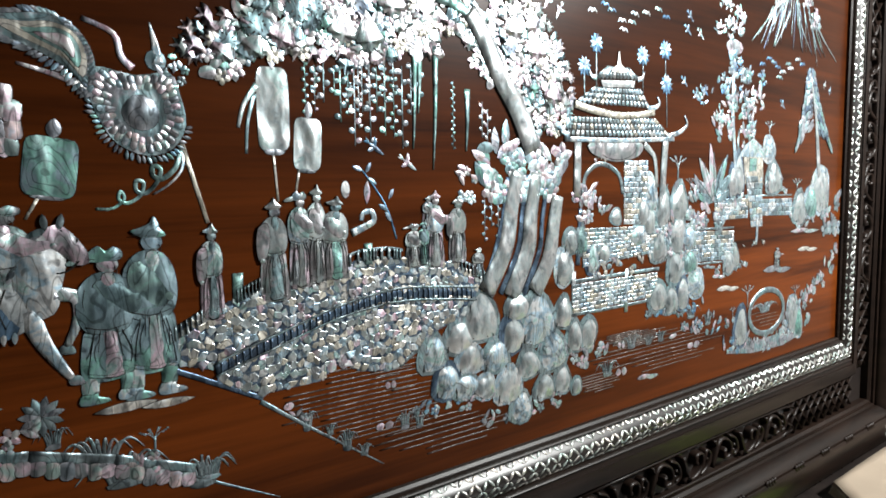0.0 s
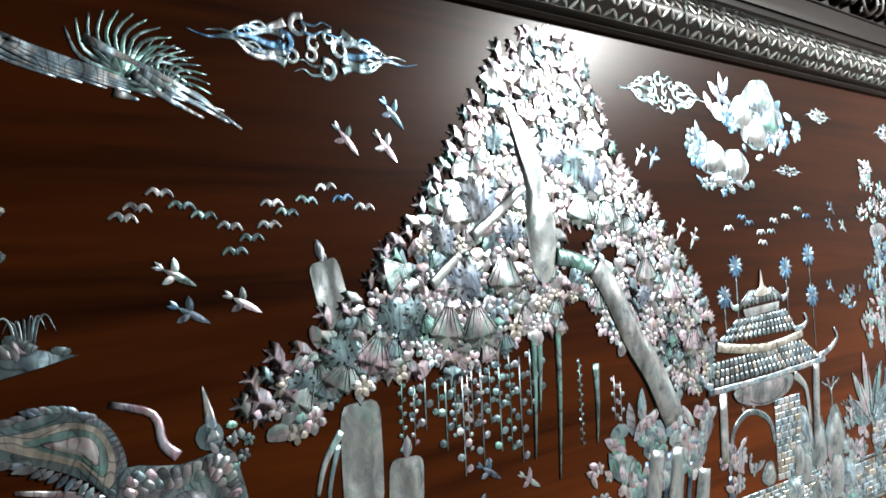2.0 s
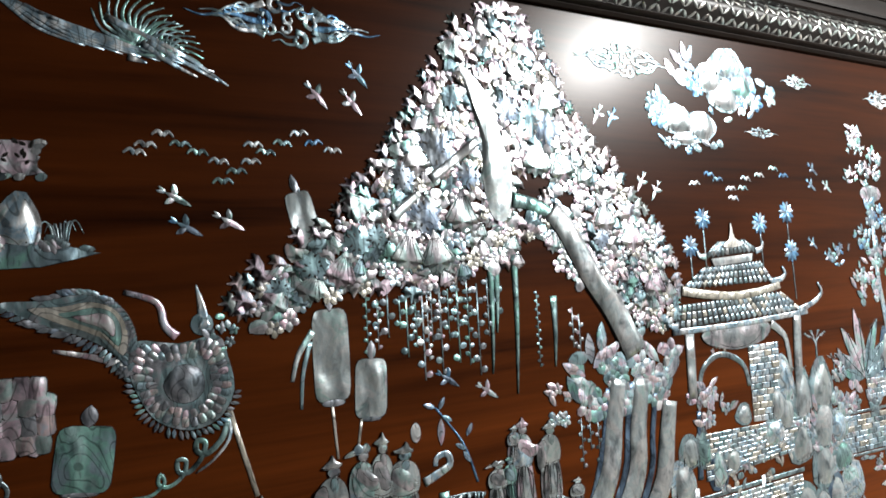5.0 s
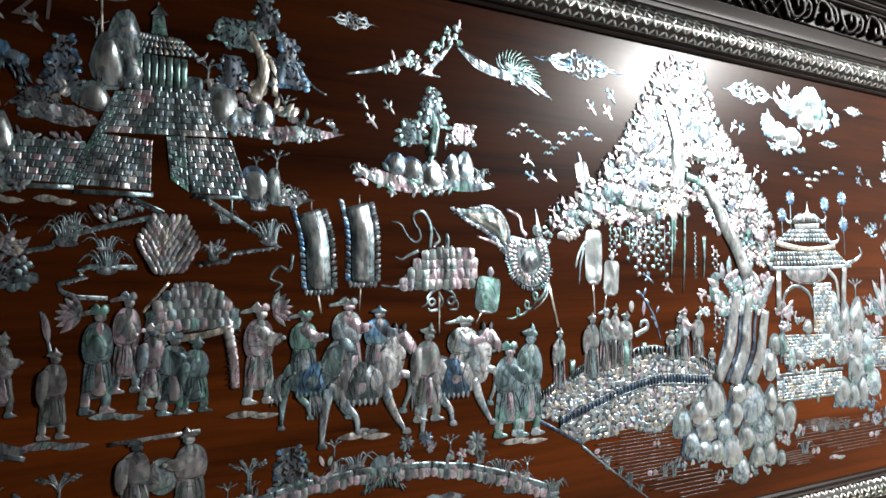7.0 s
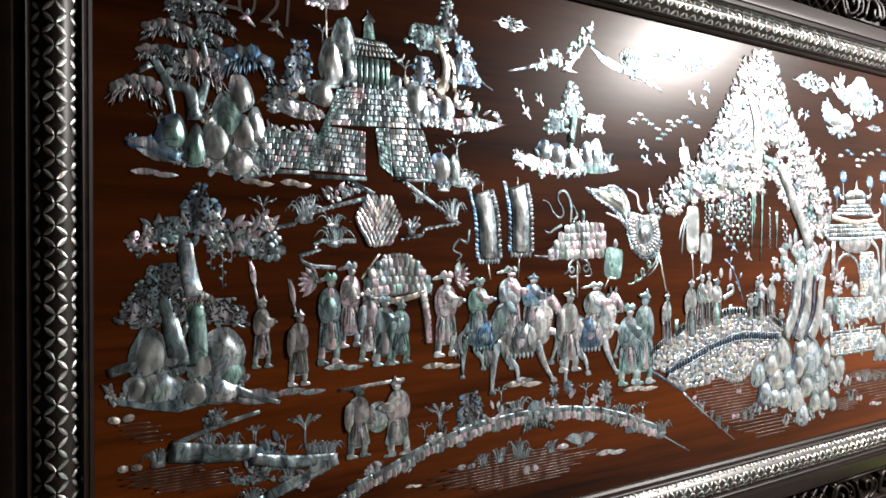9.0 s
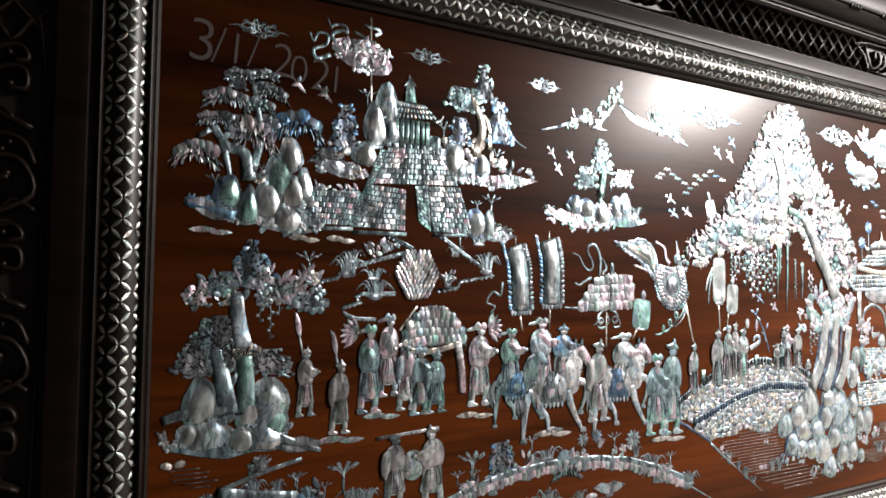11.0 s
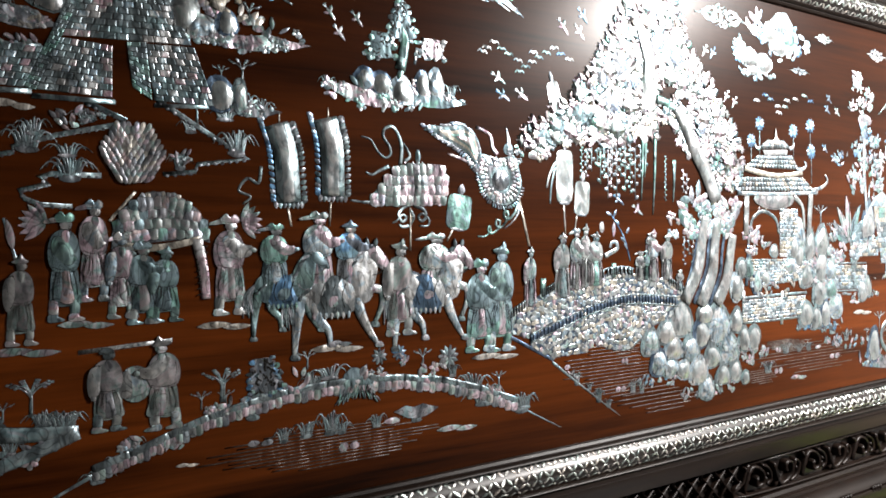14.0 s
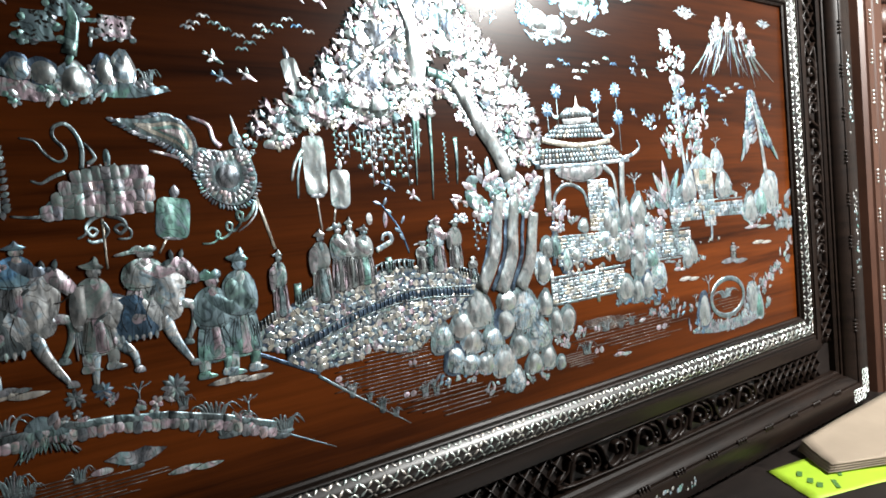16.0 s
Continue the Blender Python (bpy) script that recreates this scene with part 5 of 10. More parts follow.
rock(g, 1.651, 1.283, 0.0293, 0.0290, 0, None, 0.0012)
rock(g, 1.622, 1.278, 0.0284, 0.0523, 0, None, 0.0016)
rock(g, 1.552, 1.267, 0.0355, 0.0549, 0, None, 0.002)
rock(g, 2.068, 1.248, 0.0265, 0.0476, 0, None, 0.0)
rock(g, 2.046, 1.238, 0.0368, 0.0471, 0, None, 0.0004)
clump(g, 1.866, 1.160, 0.2116, 0.0230, 20, (AZURE, DUSK), 0.5)
clump(g, 2.056, 1.224, 0.1313, 0.0238, 16, (DUSK, SILVER), 0.4)
clump(g, 1.883, 1.272, 0.1115, 0.0870, 18, (ROSE, SILVER, DUSK), 0.25)
clump(g, 1.710, 1.284, 0.2334, 0.0794, 40, (SILVER, DUSK, BONE), 0.14)
clump(g, 1.659, 1.263, 0.1036, 0.0486, 24, (SILVER, BONE, DUSK), 0.22)
clump(g, 1.874, 1.311, 0.1653, 0.0968, 30, (ROSE, SILVER, SILVER), 0.2)
clump(g, 2.008, 1.356, 0.2383, 0.0908, 40, (SILVER, ROSE, DUSK), 0.2)
small_tree(g, 1.861, 1.402, 0.0526, DUSK)
small_tree(g, 1.816, 1.371, 0.0310, DUSK)
small_tree(g, 1.903, 1.380, 0.0323, DUSK)

# right-hand garden: banana plant, hut, tall trees
g = inlay("inlaid_banana_plant", "banana plant with broad ribbed pearl leaves", "inlay", "")
for a, length in ((68, 0.105), (92, 0.115), (116, 0.1), (142, 0.085), (44, 0.095), (24, 0.07), (160, 0.06)):
    leaf = piece(g, "leaf", (rnd.choice((SILVER, DUSK, SEA)), ENGRAVE), lambda bm: blade(bm, 1.982, 1.362, length, 0.024, a, lift=0.01, bend=0.1 if a > 90 else -0.1))
    piece(leaf, "midrib", DUSK, lambda bm: rib(bm, [turn(1.982, 1.362, length * q, 0, radians(a)) for q in (0.1, 0.5, 0.85)], 0.0016, 0.001, 0.0006, 0.03))
clump(g, 1.931, 1.381, 0.0483, 0.0295, 8, (SILVER, DUSK), 0.4)
clump(g, 2.066, 1.378, 0.1202, 0.0233, 14, (SILVER, DUSK), 0.3)
g = inlay("inlaid_garden_hut", "small pearl garden hut between rocks", "inlay", "")
piece(g, "wall", BONE, lambda bm: pad(bm, [(2.098, 1.396), (2.176, 1.394), (2.170, 1.456), (2.092, 1.456)], 0.002, 0.002))
piece(g, "roof", SILVER, lambda bm: pad(bm, [(2.070, 1.452), (2.186, 1.452), (2.164, 1.476), (2.128, 1.492), (2.094, 1.476)], 0.002, 0.012))
piece(g, "window", SEA, lambda bm: pad(bm, [(2.114, 1.422), (2.144, 1.422), (2.144, 1.450), (2.114, 1.450)], 0.001, 0.014))
clump(g, 2.124, 1.478, 0.0961, 0.0271, 12, (ROSE, SILVER), 0.3)
bars(g, 2.129, 1.408, 0.0400, 0.0220, 4, DUSK, 'door', 0.0012)
rock(g, 2.195, 1.471, 0.0437, 0.0546, 0, None, 0.0)
rock(g, 2.218, 1.410, 0.0547, 0.0681, 0, None, 0.0004)
rock(g, 2.074, 1.418, 0.0351, 0.0813, 0, None, 0.0008)
rock(g, 2.052, 1.401, 0.0324, 0.0693, 0, None, 0.0012)
small_tree(g, 2.196, 1.492, 0.0423, DUSK)
clump(g, 2.234, 1.391, 0.1010, 0.0437, 14, (SILVER, DUSK), 0.3)
g = inlay("inlaid_tall_tree", "tall slender pearl tree with blossom clusters", "inlay", "inlaid garden trees")
tree_line(g, [(2.047, 1.650), (2.046, 1.538), (2.060, 1.436), (2.054, 1.372)], 0.01, 0.016, SILVER, "trunk")
tree_line(g, [(2.071, 1.505), (2.069, 1.389)], 0.006, 0.008, DUSK, "trunk")
clump(g, 2.026, 1.742, 0.0781, 0.0183, 20, (SILVER, ROSE, DUSK, SEA), 0.3)
clump(g, 2.017, 1.764, 0.0510, 0.0375, 20, (SILVER, ROSE, DUSK, SEA), 0.3)
clump(g, 2.027, 1.714, 0.0351, 0.0217, 20, (SILVER, ROSE, DUSK, SEA), 0.3)
clump(g, 2.066, 1.727, 0.0427, 0.0276, 20, (SILVER, ROSE, DUSK, SEA), 0.3)
clump(g, 2.048, 1.695, 0.0801, 0.0330, 20, (SILVER, ROSE, DUSK, SEA), 0.3)
clump(g, 1.994, 1.696, 0.0402, 0.0215, 20, (SILVER, ROSE, DUSK, SEA), 0.3)
piece(g, "blossom_ball", SILVER, lambda bm: egg(bm, 2.047, 1.668, 0.0633, 0.0299, 0, 0, 16, 0.02, None, 0, 1.0))
clump(g, 2.051, 1.625, 0.0467, 0.0613, 20, (AZURE, DUSK, SEA), 0.3)
clump(g, 2.008, 1.591, 0.0614, 0.0329, 20, (AZURE, DUSK, SEA), 0.3)
clump(g, 2.093, 1.612, 0.0441, 0.0398, 20, (AZURE, DUSK, SEA), 0.3)
clump(g, 2.062, 1.576, 0.1076, 0.0282, 20, (AZURE, DUSK, SEA), 0.3)
clump(g, 2.161, 1.615, 0.0468, 0.0234, 20, (AZURE, DUSK, SEA), 0.3)
clump(g, 1.946, 1.563, 0.0523, 0.0289, 20, (AZURE, DUSK, SEA), 0.3)
clump(g, 2.074, 1.548, 0.1089, 0.0513, 22, (SILVER, ROSE, DUSK, SEA), 0.3)
clump(g, 2.017, 1.505, 0.0726, 0.0503, 22, (SILVER, ROSE, DUSK, SEA), 0.3)
clump(g, 2.103, 1.506, 0.0560, 0.0465, 22, (SILVER, ROSE, DUSK, SEA), 0.3)
clump(g, 2.134, 1.566, 0.0574, 0.0467, 22, (SILVER, ROSE, DUSK, SEA), 0.3)
clump(g, 2.000, 1.532, 0.0612, 0.0276, 22, (SILVER, ROSE, DUSK, SEA), 0.3)
g = inlay("inlaid_edge_tree", "pointed pearl tree beside the frame", "inlay", "inlaid garden trees")
tree_line(g, [(2.378, 1.640), (2.408, 1.560), (2.428, 1.460), (2.446, 1.351)], 0.012, 0.022, SHEEN, "trunk")
for k in range(12):
    t = (k + 0.5) / 12
    u, v, reach = 2.376 + 0.03 * t, 1.652 - 0.135 * t, 0.018 + 0.085 * t
    for side in (-1, 1):
        m = rnd.choice((DUSK, SILVER, SEA, DUSK))
        piece(g, "drooping_branch", (m, ENGRAVE, STEEL), lambda bm: [blade(bm, u + side * reach * q * 0.78, v + 0.012 - 0.04 * q * q, max(0.02, reach * 0.4), 0.013, -90 + side * (58 - 30 * q) + rnd.uniform(-12, 12), lift=0.01 + 0.01 * q, mi=rnd.choice((0, 0, 2))) for q in (0.05, 0.35, 0.65, 0.95)])
rock(g, 2.447, 1.381, 0.0748, 0.1048, 0, None, 0.0)
rock(g, 2.398, 1.353, 0.0576, 0.0671, 0, None, 0.0004)
rock(g, 2.342, 1.341, 0.0552, 0.0788, 0, None, 0.0008)
clump(g, 2.420, 1.319, 0.2347, 0.0543, 22, (SILVER, DUSK), 0.3)
clump(g, 2.506, 1.315, 0.0941, 0.1123, 12, (SILVER, DUSK), 0.3)
small_tree(g, 2.329, 1.367, 0.0455, DUSK)
tree_line(g, [(2.150, 1.413), (2.155, 1.304), (2.152, 1.267)], 0.01, 0.01, SILVER, "post")
clump(g, 2.155, 1.266, 0.1047, 0.0135, 7, (SILVER, BONE), 0.5)
g = inlay("inlaid_far_hill", "far hill drawn with thin drooping pearl blades", "inlay", "")
tree_line(g, [(2.243, 1.806), (2.188, 1.752), (2.111, 1.688)], 0.007, 0.002, SEA, "blade")
tree_line(g, [(2.266, 1.816), (2.232, 1.773), (2.186, 1.722)], 0.007, 0.002, DUSK, "blade")
tree_line(g, [(2.257, 1.793), (2.233, 1.744), (2.201, 1.686)], 0.007, 0.002, SEA, "blade")
tree_line(g, [(2.294, 1.826), (2.299, 1.786), (2.307, 1.737)], 0.007, 0.002, SEA, "blade")
tree_line(g, [(2.303, 1.797), (2.312, 1.750), (2.328, 1.693)], 0.007, 0.002, DUSK, "blade")
tree_line(g, [(2.347, 1.808), (2.368, 1.762), (2.402, 1.704)], 0.007, 0.002, DUSK, "blade")
tree_line(g, [(2.370, 1.780), (2.393, 1.743), (2.430, 1.698)], 0.007, 0.002, SEA, "blade")
tree_line(g, [(2.396, 1.758), (2.438, 1.726), (2.505, 1.686)], 0.007, 0.002, DUSK, "blade")
tree_line(g, [(2.221, 1.782), (2.198, 1.754), (2.165, 1.720)], 0.007, 0.002, DUSK, "blade")
tree_line(g, [(2.272, 1.772), (2.245, 1.733), (2.206, 1.686)], 0.007, 0.002, DUSK, "blade")
tree_line(g, [(2.311, 1.760), (2.334, 1.731), (2.371, 1.695)], 0.007, 0.002, DUSK, "blade")
tree_line(g, [(2.196, 1.769), (2.168, 1.735), (2.136, 1.702)], 0.004, 0.001, DUSK, "stroke")
tree_line(g, [(2.203, 1.765), (2.178, 1.731), (2.147, 1.686)], 0.004, 0.001, DUSK, "stroke")
tree_line(g, [(2.211, 1.760), (2.188, 1.726), (2.158, 1.670)], 0.004, 0.001, STEEL, "stroke")
tree_line(g, [(2.223, 1.786), (2.202, 1.753), (2.173, 1.684)], 0.004, 0.001, DUSK, "stroke")
tree_line(g, [(2.231, 1.782), (2.212, 1.748), (2.192, 1.715)], 0.004, 0.001, DUSK, "stroke")
tree_line(g, [(2.238, 1.777), (2.223, 1.744), (2.203, 1.698)], 0.004, 0.001, STEEL, "stroke")
tree_line(g, [(2.251, 1.804), (2.238, 1.770), (2.219, 1.713)], 0.004, 0.001, DUSK, "stroke")
tree_line(g, [(2.259, 1.799), (2.248, 1.766), (2.231, 1.697)], 0.004, 0.001, DUSK, "stroke")
tree_line(g, [(2.267, 1.795), (2.259, 1.761), (2.250, 1.728)], 0.004, 0.001, STEEL, "stroke")
tree_line(g, [(2.280, 1.822), (2.274, 1.788), (2.267, 1.743)], 0.004, 0.001, DUSK, "stroke")
tree_line(g, [(2.286, 1.807), (2.283, 1.774), (2.277, 1.716)], 0.004, 0.001, DUSK, "stroke")
tree_line(g, [(2.292, 1.792), (2.292, 1.759), (2.288, 1.689)], 0.004, 0.001, STEEL, "stroke")
tree_line(g, [(2.304, 1.809), (2.306, 1.776), (2.311, 1.743)], 0.004, 0.001, DUSK, "stroke")
tree_line(g, [(2.310, 1.794), (2.316, 1.761), (2.322, 1.716)], 0.004, 0.001, DUSK, "stroke")
tree_line(g, [(2.316, 1.778), (2.325, 1.746), (2.332, 1.688)], 0.004, 0.001, STEEL, "stroke")
tree_line(g, [(2.328, 1.796), (2.339, 1.763), (2.349, 1.693)], 0.004, 0.001, DUSK, "stroke")
tree_line(g, [(2.334, 1.780), (2.349, 1.748), (2.368, 1.715)], 0.004, 0.001, DUSK, "stroke")
tree_line(g, [(2.341, 1.765), (2.358, 1.732), (2.379, 1.687)], 0.004, 0.001, STEEL, "stroke")
tree_line(g, [(2.353, 1.782), (2.373, 1.750), (2.395, 1.692)], 0.004, 0.001, DUSK, "stroke")
tree_line(g, [(2.359, 1.767), (2.383, 1.734), (2.406, 1.664)], 0.004, 0.001, DUSK, "stroke")
tree_line(g, [(2.366, 1.751), (2.393, 1.719), (2.426, 1.686)], 0.004, 0.001, STEEL, "stroke")
tree_line(g, [(2.378, 1.768), (2.408, 1.736), (2.443, 1.691)], 0.004, 0.001, DUSK, "stroke")
lace(g, 2.237, 1.819, 0.0425, 0.0448, 10, 0.6, SILVER)
lace(g, 2.293, 1.832, 0.0441, 0.0456, 10, 0.6, SILVER)
lace(g, 2.351, 1.815, 0.0459, 0.0465, 10, 0.6, SILVER)
lace(g, 2.390, 1.772, 0.0471, 0.0471, 10, 0.6, SILVER)
lace(g, 2.218, 1.795, 0.0420, 0.0445, 10, 0.6, SILVER)

# moon gate by the lower edge
g = inlay("inlaid_moon_gate", "round pearl moon gate with rocks at both sides", "inlay", "")
piece(g, 'ring', DUSK, lambda bm: rib(bm, [(2.208 + 0.0753 * math.cos(a), 1.115 + 0.0482 * math.sin(a)) for a in [k * math.pi / 12 for k in range(25)]], 0.014, 0.014))
rock(g, 2.326, 1.097, 0.0471, 0.0811, 0, None, 0.0)
rock(g, 2.356, 1.073, 0.0341, 0.0686, 0, None, 0.0004)
rock(g, 2.098, 1.098, 0.0435, 0.0801, 0, None, 0.0008)
clump(g, 2.084, 1.062, 0.1133, 0.0455, 22, (SILVER, AZURE, DUSK), 0.3)
clump(g, 2.231, 1.048, 0.2053, 0.0392, 30, (DUSK, SILVER), 0.3)
clump(g, 2.352, 1.080, 0.1357, 0.0684, 20, (DUSK, SILVER), 0.3)
small_tree(g, 2.124, 1.134, 0.0518, DUSK)
small_tree(g, 2.338, 1.122, 0.0432, DUSK)
small_tree(g, 2.066, 1.117, 0.0266, DUSK)
tuft(g, 2.199, 1.115, 0.0996, 0.0231, 9, DUSK)
clump(g, 2.413, 1.134, 0.0591, 0.0417, 8, (DUSK,SILVER), 0.4)
clump(g, 2.370, 1.125, 0.0515, 0.0329, 6, (DUSK, SILVER), 0.45)
clump(g, 2.427, 1.147, 0.0537, 0.0335, 6, (DUSK, SILVER), 0.45)
clump(g, 2.471, 1.164, 0.0555, 0.0340, 6, (DUSK, SILVER), 0.45)
clump(g, 2.509, 1.188, 0.0570, 0.0344, 6, (DUSK, SILVER), 0.45)
clump(g, 2.526, 1.216, 0.0576, 0.0344, 6, (DUSK, SILVER), 0.45)
clump(g, 1.973, 1.117, 0.1940, 0.0487, 26, (DUSK, SILVER, AZURE), 0.25)
tuft(g, 1.913, 1.139, 0.0579, 0.0247, 6, DUSK)
tuft(g, 1.973, 1.118, 0.0409, 0.0255, 6, DUSK)
ripples(2.201, 1.100, 0.1499, 0.0386, 5)
figure(2.246, 1.210, 0.0462, 0.0308, 0, 2, None, False, face=1)
islet(2.250, 1.207, 0.1293, 0.0193)
islet(2.375, 1.287, 0.1422, 0.0134)
islet(2.392, 1.243, 0.1039, 0.0136)
islet(2.045, 1.184, 0.0870, 0.0143)
islet(2.009, 1.212, 0.0483, 0.0116)
islet(1.778, 1.048, 0.0648, 0.0128)
islet(1.973, 1.234, 0.0467, 0.0091)
ripples(1.829, 1.095, 0.4414, 0.0807, 11)
ripples(1.640, 1.062, 0.1472, 0.0347, 7)
ripples(1.741, 1.124, 0.1791, 0.0310, 10)
g = inlay("inlaid_water_plants", "water plants and pebbles on the drawn water", "inlay", "inlaid plants")
tuft(g, 1.729, 1.108, 0.0483, 0.0247, 7, DUSK)
tuft(g, 1.779, 1.107, 0.0340, 0.0158, 7, DUSK)
tuft(g, 1.816, 1.107, 0.0352, 0.0216, 7, DUSK)
tuft(g, 1.663, 1.070, 0.0528, 0.0251, 7, DUSK)
stones(g, 1.700, 1.118, 0.0204, 0.0122, 2, SILVER)
stones(g, 1.923, 1.083, 0.0431, 0.0159, 2, SILVER)
stones(g, 1.701, 1.071, 0.0315, 0.0154, 2, SILVER)
stones(g, 1.853, 1.112, 0.0274, 0.0110, 1, SILVER)
ripples(1.192, 1.122, 0.2581, 0.1039, 16)
ripples(1.301, 1.054, 0.2539, 0.0567, 7)
ripples(1.234, 1.157, 0.0976, 0.0611, 8)
tuft(g, 1.244, 1.075, 0.0272, 0.0250, 8, DUSK)
tuft(g, 1.268, 1.071, 0.0263, 0.0198, 8, DUSK)
stones(g, 1.212, 1.086, 0.0277, 0.0115, 2, SILVER)
stones(g, 1.080, 1.140, 0.0142, 0.0116, 1, SILVER)
stones(g, 1.223, 1.138, 0.0175, 0.0114, 2, SILVER)
stones(g, 1.154, 1.182, 0.0473, 0.0216, 3, SILVER)
piece(g, "shore", DUSK, lambda bm: rib(bm, [(1.046, 1.153), (1.112, 1.104), (1.209, 1.035)], 0.006, 0.0015, None, 0))
tuft(g, 1.103, 1.106, 0.0258, 0.0245, 7, DUSK)
tuft(g, 1.133, 1.092, 0.0193, 0.0144, 7, DUSK)
tuft(g, 1.156, 1.068, 0.0281, 0.0257, 7, DUSK)
tuft(g, 1.181, 1.055, 0.0225, 0.0173, 7, DUSK)
clump(g, 1.099, 1.123, 0.0256, 0.0174, 8, (DUSK, SILVER), 0.4)

# arched bridge
g = inlay("inlaid_bridge", "arched pearl bridge with broken-shell paving and blue railings", "inlay", "")
low = curve_of([(0.992, 1.186), (1.017, 1.175), (1.050, 1.161), (1.125, 1.163), (1.145, 1.187), (1.177, 1.165), (1.228, 1.158), (1.246, 1.170), (1.284, 1.195), (1.364, 1.221)])
high = curve_of([(0.993, 1.195), (1.005, 1.196), (1.025, 1.206), (1.073, 1.219), (1.147, 1.242), (1.231, 1.254), (1.304, 1.250), (1.370, 1.242)])
shards(g, low, high, 0.998, 1.359, 0.0095, name='paving_stone', limit=280)
low = curve_of([(0.938, 1.216), (1.002, 1.198), (1.025, 1.208), (1.073, 1.223), (1.148, 1.247), (1.231, 1.260), (1.324, 1.254), (1.397, 1.242)])
high = curve_of([(0.939, 1.240), (0.987, 1.265), (1.022, 1.276), (1.062, 1.288), (1.119, 1.292), (1.181, 1.308), (1.250, 1.306), (1.325, 1.294), (1.397, 1.263)])
shards(g, low, high, 0.940, 1.386, 0.0095, name='deck_stone', limit=240)
piece(g, 'rail_panel', STEEL, lambda bm: rib(bm, [(0.996, 1.199), (1.025, 1.208), (1.073, 1.222), (1.147, 1.244), (1.231, 1.257), (1.304, 1.253), (1.370, 1.245)], 0.022, 0.019, 0.0008, -0.012), 'slate-blue railing panel')
piece(g, 'handrail', DUSK, lambda bm: rib(bm, [(0.996, 1.206), (1.025, 1.216), (1.073, 1.230), (1.148, 1.252), (1.231, 1.265), (1.305, 1.261), (1.370, 1.254)], 0.0026, 0.0024, 0.0008, 0.036))
piece(g, 'handrail', DUSK, lambda bm: rib(bm, [(0.996, 1.192), (1.025, 1.201), (1.072, 1.215), (1.147, 1.237), (1.230, 1.248), (1.304, 1.244), (1.370, 1.236)], 0.0026, 0.0024, 0.0008, 0.036))
palings(g, curve_of([(0.996, 1.199), (1.025, 1.208), (1.073, 1.222), (1.147, 1.244), (1.231, 1.257), (1.304, 1.253), (1.370, 1.245)]), 0.999, 1.365, 44, 0.015, STEEL, 0.2)
piece(g, "post", SILVER, lambda bm: rib(bm, [(1.141, 1.266), (1.139, 1.238)], 0.011, 0.011, None, 0.003))
piece(g, "post", SILVER, lambda bm: rib(bm, [(1.223, 1.279), (1.222, 1.253)], 0.011, 0.011, None, 0.003))
piece(g, "post", SILVER, lambda bm: rib(bm, [(1.295, 1.269), (1.295, 1.245)], 0.011, 0.011, None, 0.003))
piece(g, "post", SILVER, lambda bm: rib(bm, [(1.023, 1.233), (1.021, 1.201)], 0.011, 0.011, None, 0.003))
piece(g, "back_rail", DUSK, lambda bm: rib(bm, [(0.948, 1.246), (0.987, 1.267)], 0.004, 0.004, None, 0))
piece(g, "back_rail", DUSK, lambda bm: rib(bm, [(0.948, 1.236), (0.987, 1.257)], 0.003, 0.003, None, 0))
palings(g, curve_of([(0.948, 1.241), (0.987, 1.262)]), 0.948, 0.987, 7, 0.015, DUSK)
piece(g, "back_rail", DUSK, lambda bm: rib(bm, [(1.022, 1.282), (1.052, 1.295)], 0.004, 0.004, None, 0))
piece(g, "back_rail", DUSK, lambda bm: rib(bm, [(1.022, 1.272), (1.052, 1.285)], 0.003, 0.003, None, 0))
palings(g, curve_of([(1.022, 1.277), (1.052, 1.290)]), 1.022, 1.052, 7, 0.015, DUSK)
piece(g, "back_rail", DUSK, lambda bm: rib(bm, [(1.162, 1.312), (1.190, 1.319), (1.241, 1.317)], 0.004, 0.004, None, 0))
piece(g, "back_rail", DUSK, lambda bm: rib(bm, [(1.161, 1.301), (1.190, 1.307), (1.241, 1.305)], 0.003, 0.003, None, 0))
palings(g, curve_of([(1.161, 1.306), (1.190, 1.313), (1.241, 1.311)]), 1.161, 1.241, 7, 0.015, DUSK)
piece(g, "back_rail", DUSK, lambda bm: rib(bm, [(1.340, 1.296), (1.387, 1.274)], 0.004, 0.004, None, 0))
piece(g, "back_rail", DUSK, lambda bm: rib(bm, [(1.340, 1.284), (1.386, 1.261)], 0.003, 0.003, None, 0))
palings(g, curve_of([(1.340, 1.290), (1.387, 1.267)]), 1.340, 1.387, 7, 0.015, DUSK)
piece(g, "back_rail", DUSK, lambda bm: rib(bm, [(1.182, 1.319), (1.224, 1.319), (1.246, 1.315)], 0.004, 0.004, None, 0))
piece(g, "back_rail", DUSK, lambda bm: rib(bm, [(1.181, 1.308), (1.223, 1.307), (1.245, 1.303)], 0.003, 0.003, None, 0))
palings(g, curve_of([(1.182, 1.313), (1.224, 1.313), (1.245, 1.309)]), 1.182, 1.245, 7, 0.015, DUSK)
piece(g, "lantern_post", SEA, lambda bm: rib(bm, [(1.026, 1.304), (1.025, 1.272)], 0.013, 0.013, None, 0.001))
piece(g, "lantern_post", SEA, lambda bm: rib(bm, [(1.194, 1.327), (1.194, 1.300)], 0.013, 0.013, None, 0.001))
piece(g, "arch_rim", STEEL, lambda bm: rib(bm, [(1.145, 1.180), (1.162, 1.195), (1.181, 1.166)], 0.008, 0.006, None, 0))
